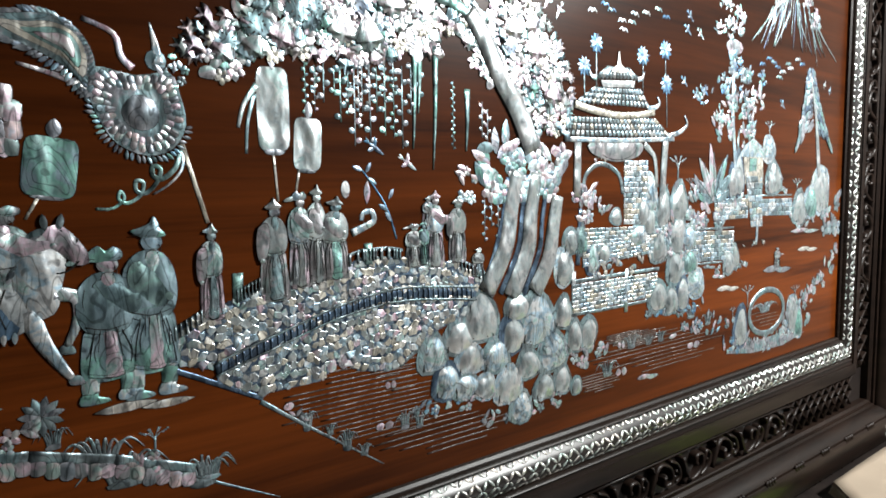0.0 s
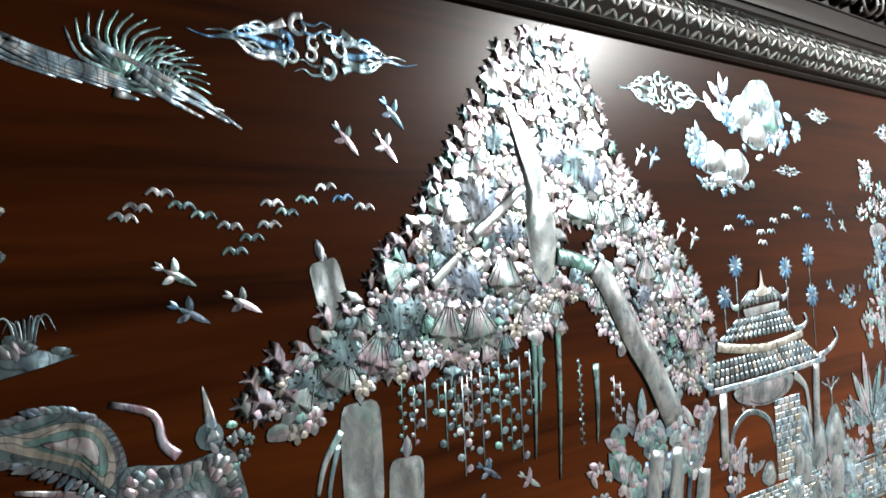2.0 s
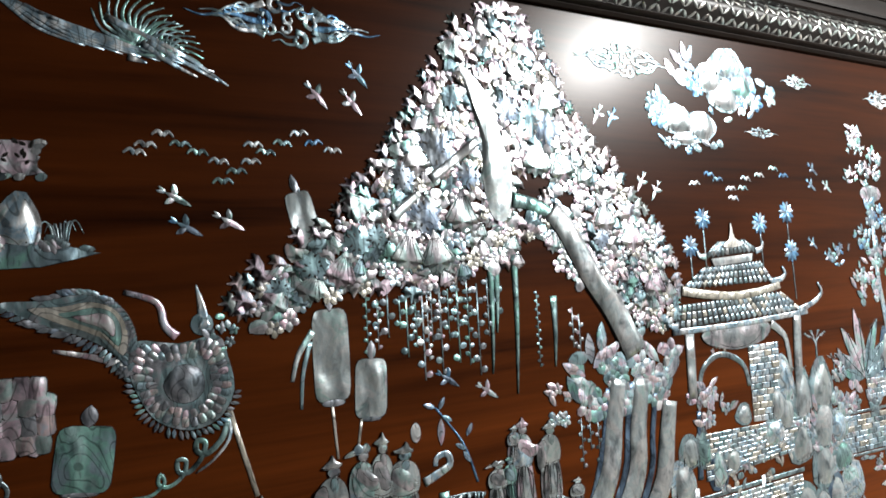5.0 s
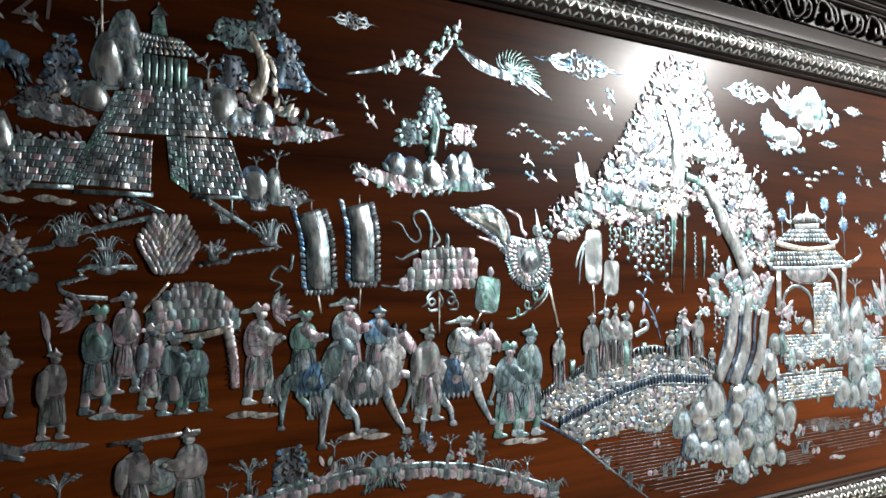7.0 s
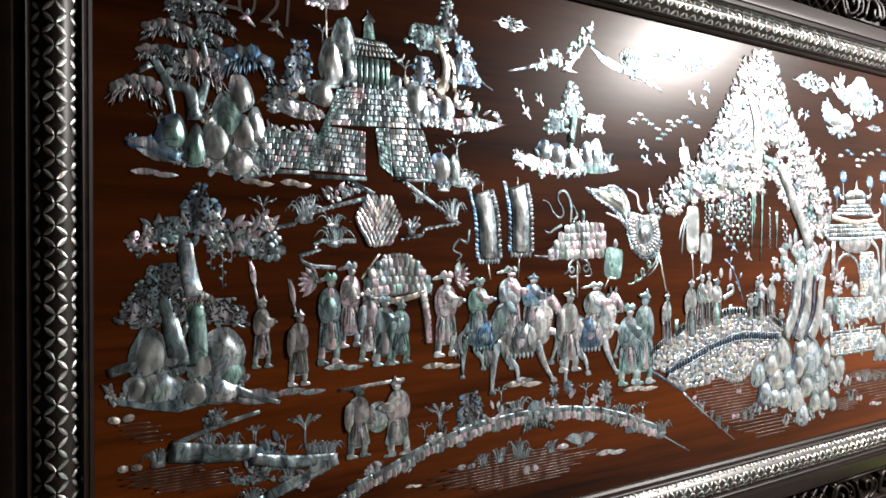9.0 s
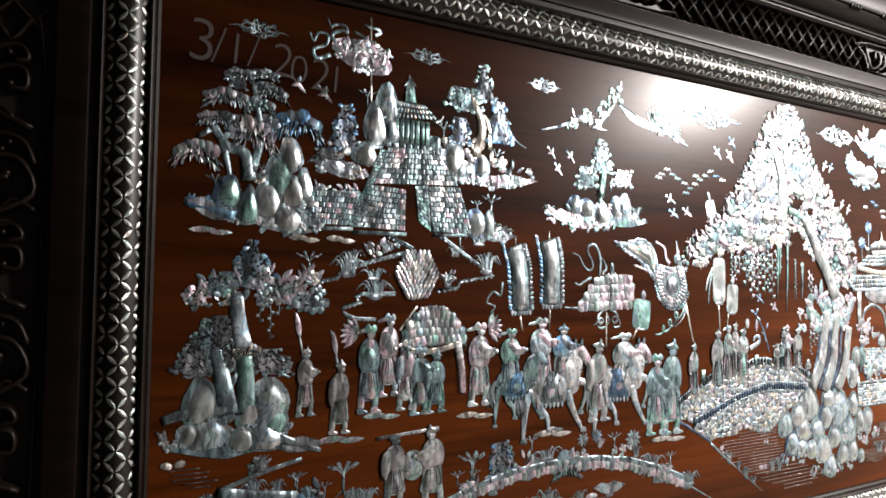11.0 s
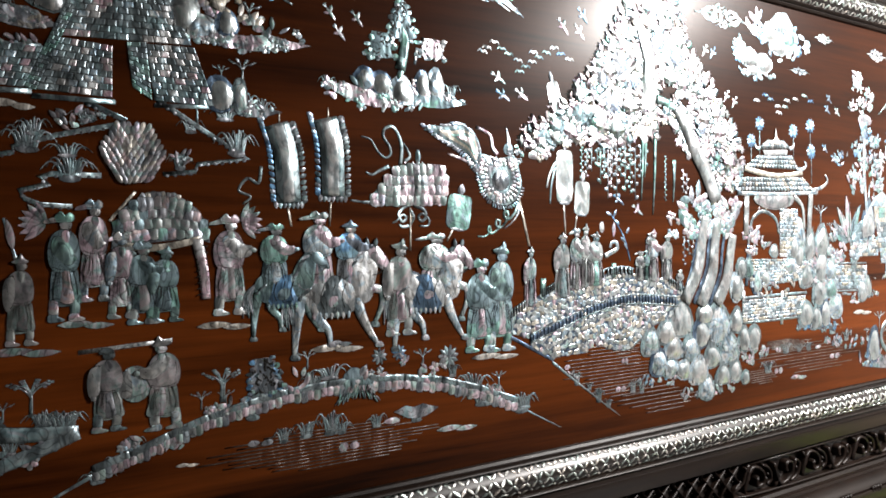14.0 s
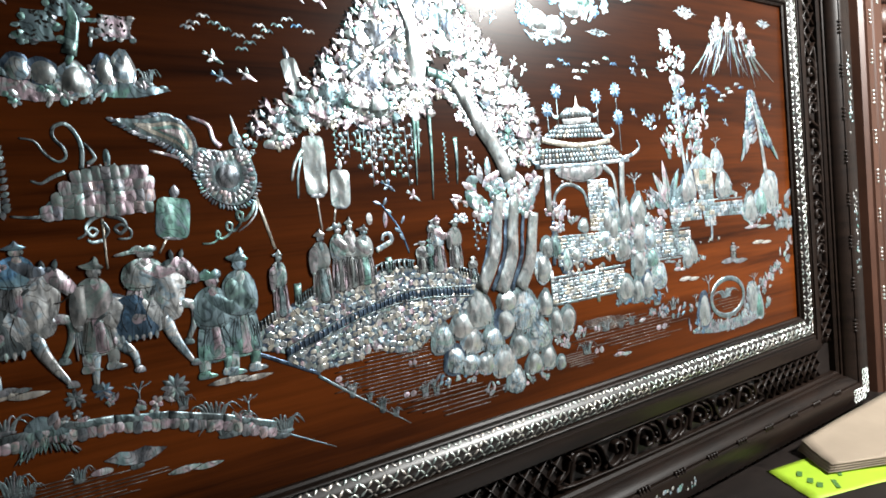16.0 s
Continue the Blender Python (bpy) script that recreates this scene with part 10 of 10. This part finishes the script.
swallow(1.207, 1.447, 0.03, -35)
swallow(1.257, 1.428, 0.03, -35)
swallow(1.892, 1.705, 0.026, -40)
swallow(1.885, 1.679, 0.026, -40)
swallow(1.926, 1.677, 0.026, -40)
swallow(1.877, 1.585, 0.026, -40)
swallow(1.915, 1.562, 0.026, -40)
swallow(2.249, 1.568, 0.026, -40)
swallow(1.448, 1.761, 0.028, 240)
swallow(1.472, 1.759, 0.028, 240)
swallow(1.516, 1.674, 0.028, 240)
swallow(1.542, 1.663, 0.028, 240)
swallow(2.449, 1.628, 0.02, 70)
swallow(2.478, 1.617, 0.02, 70)
swallow(0.175, 1.758, 0.03, -45)
swallow(0.215, 1.749, 0.03, -45)

# palms by the gate house
g = inlay("inlaid_palm", "small star-shaped fan palm of blue pearl on a thin stem", "inlay", "inlaid palms")
star(g, 1.600, 1.586, 0.0167, 11, AZURE, 'leaf')
piece(g, "stem", DUSK, lambda bm: rib(bm, [(1.600, 1.586), (1.601, 1.518)], 0.0025, 0.0025, None, 0))
g = inlay("inlaid_palm", "small star-shaped fan palm of blue pearl on a thin stem", "inlay", "inlaid palms")
star(g, 1.629, 1.625, 0.0168, 11, AZURE, 'leaf')
piece(g, "stem", DUSK, lambda bm: rib(bm, [(1.629, 1.625), (1.630, 1.548)], 0.0025, 0.0025, None, 0))
g = inlay("inlaid_palm", "small star-shaped fan palm of blue pearl on a thin stem", "inlay", "inlaid palms")
star(g, 1.751, 1.618, 0.0180, 11, AZURE, 'leaf')
piece(g, "stem", DUSK, lambda bm: rib(bm, [(1.751, 1.618), (1.753, 1.545)], 0.0025, 0.0025, None, 0))
g = inlay("inlaid_palm", "small star-shaped fan palm of blue pearl on a thin stem", "inlay", "inlaid palms")
star(g, 1.816, 1.635, 0.0186, 11, AZURE, 'leaf')
piece(g, "stem", DUSK, lambda bm: rib(bm, [(1.816, 1.635), (1.819, 1.560)], 0.0025, 0.0025, None, 0))
g = inlay("inlaid_palm", "small star-shaped fan palm of blue pearl on a thin stem", "inlay", "inlaid palms")
star(g, 1.821, 1.575, 0.0188, 11, AZURE, 'leaf')
piece(g, "stem", DUSK, lambda bm: rib(bm, [(1.821, 1.575), (1.824, 1.500)], 0.0025, 0.0025, None, 0))

# chalk date at the upper left corner
chalk_mark("3", 0.019, 1.771, 0.085)
chalk_mark("/", 0.051, 1.770, 0.075)
chalk_mark("1", 0.069, 1.773, 0.065)
chalk_mark("/", 0.099, 1.772, 0.07)
chalk_mark("2", 0.133, 1.766, 0.07)
chalk_mark("0", 0.159, 1.760, 0.06)
chalk_mark("2", 0.189, 1.754, 0.07)
chalk_mark("1", 0.215, 1.754, 0.06)

# ---- carved openwork of the frame ----
def place(side, a, s, p):
    """A point of the frame: a along the side from its start, s outward from the board, p proud of it."""
    if side == "bottom":
        return Vector((a, -p, Z0 - s))
    if side == "top":
        return Vector((a, -p, Z1 + s))
    if side == "left":
        return Vector((-s, -p, Z0 + a))
    return Vector((W + s, -p, Z0 + a))


def bar(bm, side, points, w, h, base=-0.012):
    """A rounded carved strip through (along, outward) points."""
    pts = smooth_path(points, 4) if len(points) > 2 else points
    n = len(pts)
    rows = []
    for i, (a, s) in enumerate(pts):
        (a0, s0), (a1, s1) = pts[max(0, i - 1)], pts[min(n - 1, i + 1)]
        L = math.hypot(a1 - a0, s1 - s0) or 1e-6
        x, y = -(s1 - s0) / L * w / 2, (a1 - a0) / L * w / 2
        rows.append([bm.verts.new(place(side, a + x * k, s + y * k, base + z)) for k, z in ((1, 0), (0.85, h * 0.7), (0, h), (-0.85, h * 0.7), (-1, 0))])
    for p, q in zip(rows, rows[1:]):
        for i in range(4):
            bm.faces.new((p[i], p[i + 1], q[i + 1], q[i]))
    bm.faces.new(rows[0])
    bm.faces.new(rows[-1][::-1])


def stud(bm, side, a, s, r, h, base=-0.012):
    ring = [bm.verts.new(place(side, a + r * math.cos(k * 1.0472), s + r * math.sin(k * 1.0472), base)) for k in range(6)]
    mid = [bm.verts.new(place(side, a + r * 0.7 * math.cos(k * 1.0472), s + r * 0.7 * math.sin(k * 1.0472), base + h * 0.75)) for k in range(6)]
    top = bm.verts.new(place(side, a, s, base + h))
    for i in range(6):
        j = (i + 1) % 6
        bm.faces.new((ring[i], ring[j], mid[j], mid[i]))
        bm.faces.new((mid[i], mid[j], top))


S0, S1 = 0.123, 0.205


def carved(name, fill, label):
    bm = bmesh.new()
    fill(bm)
    bmesh.ops.recalc_face_normals(bm, faces=bm.faces)
    return part(name, bm, FRAME_WOOD, frame_ob, label)


def lattice(side, a0, a1, step=0.042):
    """Crossed diagonal bars with four studs in every mesh."""
    depth = S1 - S0
    n = max(1, round((a1 - a0) / step))
    step = (a1 - a0) / n
    for sign in (1, -1):
        for k in range(-2, n + 2):
            lo, hi = a0 + k * step, a0 + k * step + depth * 1.0
            pts = [(lo, S0), (hi, S1)] if sign > 0 else [(lo, S1), (hi, S0)]
            (p, q), (r, t) = pts
            cut = []
            for f in (0, 1):
                a = p + (r - p) * f
                g0 = min(1, max(0, ((a0 if a < a0 else a1 if a > a1 else a) - p) / (r - p)))
                cut.append((p + (r - p) * g0, q + (t - q) * g0))
            if abs(cut[1][0] - cut[0][0]) > 0.004:
                carved("lattice_bar", lambda bm: bar(bm, side, cut, 0.0042, 0.013 if sign > 0 else 0.0125), "")

    def studs(bm):
        for k in range(n * 2 + 1):
            for j in range(4):
                a, s = a0 + k * step / 2, S0 + depth * (j + 0.5) / 4
                if (k + j) % 2 == 0:
                    for dx, dy in ((0.005, 0), (-0.005, 0), (0, 0.006), (0, -0.006)):
                        if a0 < a + dx < a1:
                            stud(bm, side, a + dx, s + dy, 0.0024, 0.009)
    carved("beaded_strip", studs, "small round carved studs")


def scrollwork(side, a0, a1):
    """Curling leaf scrolls inside a raised border."""
    mid, depth = (S0 + S1) / 2, S1 - S0
    carved("cartouche_border", lambda bm: bar(bm, side, [(a0 + 0.02, S0 + 0.006), (a1 - 0.02, S0 + 0.006), (a1 - 0.004, mid), (a1 - 0.02, S1 - 0.006), (a0 + 0.02, S1 - 0.006), (a0 + 0.004, mid), (a0 + 0.02, S0 + 0.006)], 0.006, 0.016), "")
    n = max(2, round((a1 - a0) / 0.105))
    cell = (a1 - a0) / n
    for k in range(n):
        c = a0 + (k + 0.5) * cell
        s = 1 if k % 2 else -1
        carved("scroll", lambda bm: bar(bm, side, [(c - cell * 0.5, mid - s * depth * 0.3), (c - cell * 0.25, mid + s * depth * 0.32), (c + cell * 0.12, mid + s * depth * 0.18), (c + cell * 0.16, mid - s * depth * 0.16), (c - cell * 0.05, mid - s * depth * 0.2), (c - cell * 0.06, mid + s * depth * 0.02)], 0.0085, 0.02), "")
        carved("scroll", lambda bm: bar(bm, side, [(c + cell * 0.1, mid + s * depth * 0.34), (c + cell * 0.34, mid + s * depth * 0.2), (c + cell * 0.42, mid - s * depth * 0.1), (c + cell * 0.28, mid - s * depth * 0.22), (c + cell * 0.24, mid - s * depth * 0.04)], 0.0075, 0.019), "")
        carved("leaf_curl", lambda bm: bar(bm, side, [(c - cell * 0.42, mid + s * depth * 0.36), (c - cell * 0.3, mid + s * depth * 0.1), (c - cell * 0.4, mid - s * depth * 0.05)], 0.007, 0.017), "")
        carved("boss", lambda bm: (stud(bm, side, c - cell * 0.02, mid, 0.007, 0.019), stud(bm, side, c + cell * 0.33, mid + s * depth * 0.02, 0.006, 0.017)), "")


for side in ("bottom", "top"):
    lattice(side, -0.13, 0.245)
    scrollwork(side, 0.25, 0.925)
    lattice(side, 0.93, 1.58 if side == "bottom" else 1.625)
    scrollwork(side, 1.585 if side == "bottom" else 1.63, 2.325)
    lattice(side, 2.33, 2.69)
for side in ("left", "right"):
    lattice(side, -0.11, 0.12)
    scrollwork(side, 0.125, 0.77)
    lattice(side, 0.775, 1.0)

# grooved notches, flower inlay and corner inlay on the outer moulding
for side, length in (("bottom", W), ("right", H), ("top", W), ("left", H)):
    for k in range(round(length / 0.13) + 2):
        a = -0.08 + k * 0.13
        for j in range(4):
            carved("notch", lambda bm: bar(bm, side, [(a + j * 0.011, 0.236), (a + j * 0.011, 0.25)], 0.007, 0.01, 0.05), "")
    for c in (length * 0.25, length * 0.72):
        for j in range(34):
            a, s = c + rnd.uniform(-0.13, 0.13), 0.277 + rnd.uniform(-0.011, 0.011)
            bm = bmesh.new()
            r = rnd.uniform(0.003, 0.0055)
            stud(bm, side, a, s, r, 0.001, 0.06)
            bmesh.ops.recalc_face_normals(bm, faces=bm.faces)
            part("shell_dot", bm, rnd.choice((PETAL, SILVER, SEA)), frame_ob)
    for k in range(round(length / 0.06) + 4):
        a = -0.2 + k * 0.06
        carved("edge_curl", lambda bm: bar(bm, side, [(a, 0.318), (a + 0.018, 0.309), (a + 0.034, 0.314), (a + 0.026, 0.32)], 0.004, 0.005, 0.044), "")
    for end in (-0.28, length + 0.2):
        for i in range(8):
            for j in range(4):
                a, s = end + 0.01 * i + 0.002, 0.262 + 0.011 * j
                d = 0.0045 if (i + j) % 2 else -0.0045
                bm = bmesh.new()
                bar(bm, side, [(a - 0.0045, s - d), (a, s), (a + 0.0045, s + d)], 0.0042, 0.0012, 0.06)
                bmesh.ops.recalc_face_normals(bm, faces=bm.faces)
                part("corner_petal", bm, PETAL, frame_ob)

# ---- things below and beside the frame ----
table = thing("console_table", "long black lacquered console table under the frame", "table", at=(1.3, 0.0, 0.0))
part("tabletop", box(bmesh.new(), (-0.5, -0.36, 0.628), (3.05, 0.3, 0.668), 0.006), BLACK_WOOD, table, smooth=False)
for x in (-0.4, 2.9):
    for y in (-0.3, 0.22):
        part("leg", box(bmesh.new(), (x, y, 0.0), (x + 0.07, y + 0.07, 0.628), 0.006), BLACK_WOOD, table, smooth=False)


def sheet(name, corners, z, material, label, category, thick=0.0006, curl=0.0, n=10):
    """A slightly curled sheet of paper on the table top."""
    bm = bmesh.new()
    a, b, c, d = [Vector((*p, 0)) for p in corners]
    grid = [[None] * (n + 1) for _ in range(n + 1)]
    for i in range(n + 1):
        for j in range(n + 1):
            s, t = i / n, j / n
            p = (a * (1 - s) + b * s) * (1 - t) + (d * (1 - s) + c * s) * t
            grid[i][j] = bm.verts.new((p.x, p.y, z + curl * (1 - s) ** 2 + 0.002 * math.sin(9 * s + 4 * t) ** 2))
    for i in range(n):
        for j in range(n):
            bm.faces.new((grid[i][j], grid[i + 1][j], grid[i + 1][j + 1], grid[i][j + 1]))
    bmesh.ops.recalc_face_normals(bm, faces=bm.faces)
    if bm.faces[0].normal.z < 0:
        bmesh.ops.reverse_faces(bm, faces=bm.faces)
    bmesh.ops.solidify(bm, geom=bm.faces, thickness=thick)
    return tagged(part(name, bm, material), label, category)


flyer = sheet("flyer", [(2.206, -0.081), (2.12, -0.235), (2.44, -0.35), (2.56, -0.17)], 0.6695, GREEN, "lime green printed flyer lying on the table", "flyer")
for k, (x, y, a, w, h) in enumerate(((2.235, -0.15, 25, 0.03, 0.012), (2.215, -0.185, 25, 0.028, 0.013), (2.205, -0.212, 25, 0.028, 0.013), (2.235, -0.235, 40, 0.045, 0.01), (2.30, -0.215, 30, 0.03, 0.008))):
    bm = box(bmesh.new(), (-w / 2, -h / 2, 0), (w / 2, h / 2, 0.0004), 0)
    bmesh.ops.transform(bm, matrix=pose(x, y, 0.6722, 0, 0, a), verts=bm.verts)
    mark = part("print_bar", bm, INK, flyer, smooth=False)
for k in range(4):
    sheet("paper_sheet", [(2.36 + 0.004 * k, -0.084 - 0.002 * k), (2.275 + 0.006 * k, -0.2), (2.52, -0.335), (2.97, -0.085)], 0.676 + 0.005 * k, PAPER, "buff paper sheet in a loose stack on the table", "paper", 0.0008, 0.006 + 0.003 * k)

# the neighbouring frame of red-brown wood
other = thing("neighbouring_frame", "red-brown carved wooden frame standing beside the panel", "frame", at=(3.25, 0, 0))
bm = bmesh.new()
prof = [(3.03, 0.03), (3.035, -0.02), (3.05, -0.03), (3.06, -0.025), (3.062, -0.034), (3.10, -0.034), (3.105, -0.028), (3.112, -0.036), (3.175, -0.036), (3.18, -0.02), (3.19, -0.012), (3.32, -0.012), (3.34, 0.03)]
rows = [[bm.verts.new((x, y, z)) for x, y in prof] for z in (0.0, 2.3)]
for i in range(len(prof) - 1):
    bm.faces.new((rows[0][i], rows[0][i + 1], rows[1][i + 1], rows[1][i]))
bmesh.ops.recalc_face_normals(bm, faces=bm.faces)
part("post", bm, RED_WOOD, other, smooth=False)
for k in range(14):
    for j in range(4):
        bm = bmesh.new()
        bmesh.ops.create_uvsphere(bm, u_segments=8, v_segments=6, radius=0.004, matrix=Matrix.Translation((3.08, -0.036, 0.72 + 0.13 * k + 0.013 * j)))
        part("bead", bm, PETAL, other)
for k in range(60):
    bm = bmesh.new()
    z = 0.75 + 0.021 * k + (0.12 if k % 20 > 11 else 0)
    egg(bm, 3.143 + rnd.uniform(-0.008, 0.008), z, 0.012, 0.016, rnd.uniform(-40, 40), 0, 8)
    bmesh.ops.translate(bm, vec=(0, -0.0362, 0), verts=bm.verts)
    part("shell_petal", bm, PETAL, other)
for k in range(11):
    bm = bmesh.new()
    bmesh.ops.create_uvsphere(bm, u_segments=14, v_segments=10, radius=1, matrix=Matrix.LocRotScale((3.25, -0.012, 0.75 + 0.13 * k), None, (0.05, 0.03, 0.055)))
    part("carved_boss", bm, RED_WOOD, other)
    bm = bmesh.new()
    bmesh.ops.create_uvsphere(bm, u_segments=14, v_segments=6, radius=1, matrix=Matrix.LocRotScale((3.25, -0.012, 0.815 + 0.13 * k), None, (0.058, 0.028, 0.012)))
    part("carved_ring", bm, RED_WOOD, other)


# ---- pearl petals on the rounded band of the frame ----
def petal_mesh():
    bm = bmesh.new()
    n, L, w = 5, 0.0176, 0.0058
    up = [(L * (k / n - 0.5), w / 2 * math.sin(math.pi * k / n) ** 0.85) for k in range(n + 1)]
    ring = up[::-1] + [(x, -y) for x, y in up[1:-1]]
    low = [bm.verts.new((x, y, -0.0008)) for x, y in ring]
    top = [bm.verts.new((x * 0.92, y * 0.85, 0.0006)) for x, y in ring]
    mid = bm.verts.new((0, 0, 0.0013))
    for i in range(len(ring)):
        j = (i + 1) % len(ring)
        bm.faces.new((low[i], low[j], top[j], top[i]))
        bm.faces.new((top[i], top[j], mid))
    bmesh.ops.recalc_face_normals(bm, faces=bm.faces)
    return mesh_of(bm, PETAL, "petal")


PETAL_MESH = petal_mesh()
PITCH = 0.0130
local = np.array([v.co for v in PETAL_MESH.vertices])
loops = [tuple(p.vertices) for p in PETAL_MESH.polygons]
single = 0
for side, length in (("bottom", W), ("right", H), ("top", W), ("left", H)):
    rest_v, rest_f = [], []
    for j in range(4):
        s = 0.0165 + PITCH * (j + 0.3)
        f = math.pi * (s - 0.0165) / 0.0465
        h = 0.008 + 0.014 * math.sin(f)
        slope = 0.014 * math.cos(f) * math.pi / 0.0465
        n = int((length / 2 + s) / PITCH)
        for k in range(-n, n + 1):
            a = length / 2 + k * PITCH
            o = place(side, a, s, h)
            along = (place(side, a + 1, s, h) - o)
            out = (place(side, a, s + 1, h + slope) - o).normalized()
            up = along.cross(out).normalized()
            if up.y > 0:
                up = -up
            q = radians((45 if (k + j) % 2 else -45) + rnd.uniform(-4, 4))
            x = along * math.cos(q) + out * math.sin(q)
            y = up.cross(x)
            tilt = Vector((rnd.uniform(-0.16, 0.16), rnd.uniform(-0.16, 0.16), 0))
            z = (up + x * tilt.x + y * tilt.y).normalized()
            y = z.cross(x).normalized()
            x = y.cross(z)
            m = Matrix(((x.x, y.x, z.x, o.x), (x.y, y.y, z.y, o.y), (x.z, y.z, z.z, o.z), (0, 0, 0, 1)))
            if side == "bottom" and 0.95 < a < 1.9 and single < 300:
                ob = new("petal", PETAL_MESH)
                ob.parent = frame_ob
                ob.matrix_parent_inverse = Matrix.Translation(-frame_ob.matrix_basis.translation)
                ob.matrix_basis = m
                single += 1
                continue
            b = len(rest_v)
            r = np.array(m.to_3x3())
            rest_v.extend((local @ r.T + np.array(o)).tolist())
            rest_f.extend(tuple(b + i for i in p) for p in loops)
    me = bpy.data.meshes.new("petals")
    me.from_pydata(rest_v, [], rest_f)
    me.materials.append(PETAL)
    ob = new("petals", me)
    ob.parent = frame_ob
    ob.matrix_parent_inverse = Matrix.Translation(-frame_ob.matrix_basis.translation)
    tagged(ob, kind="stuff")
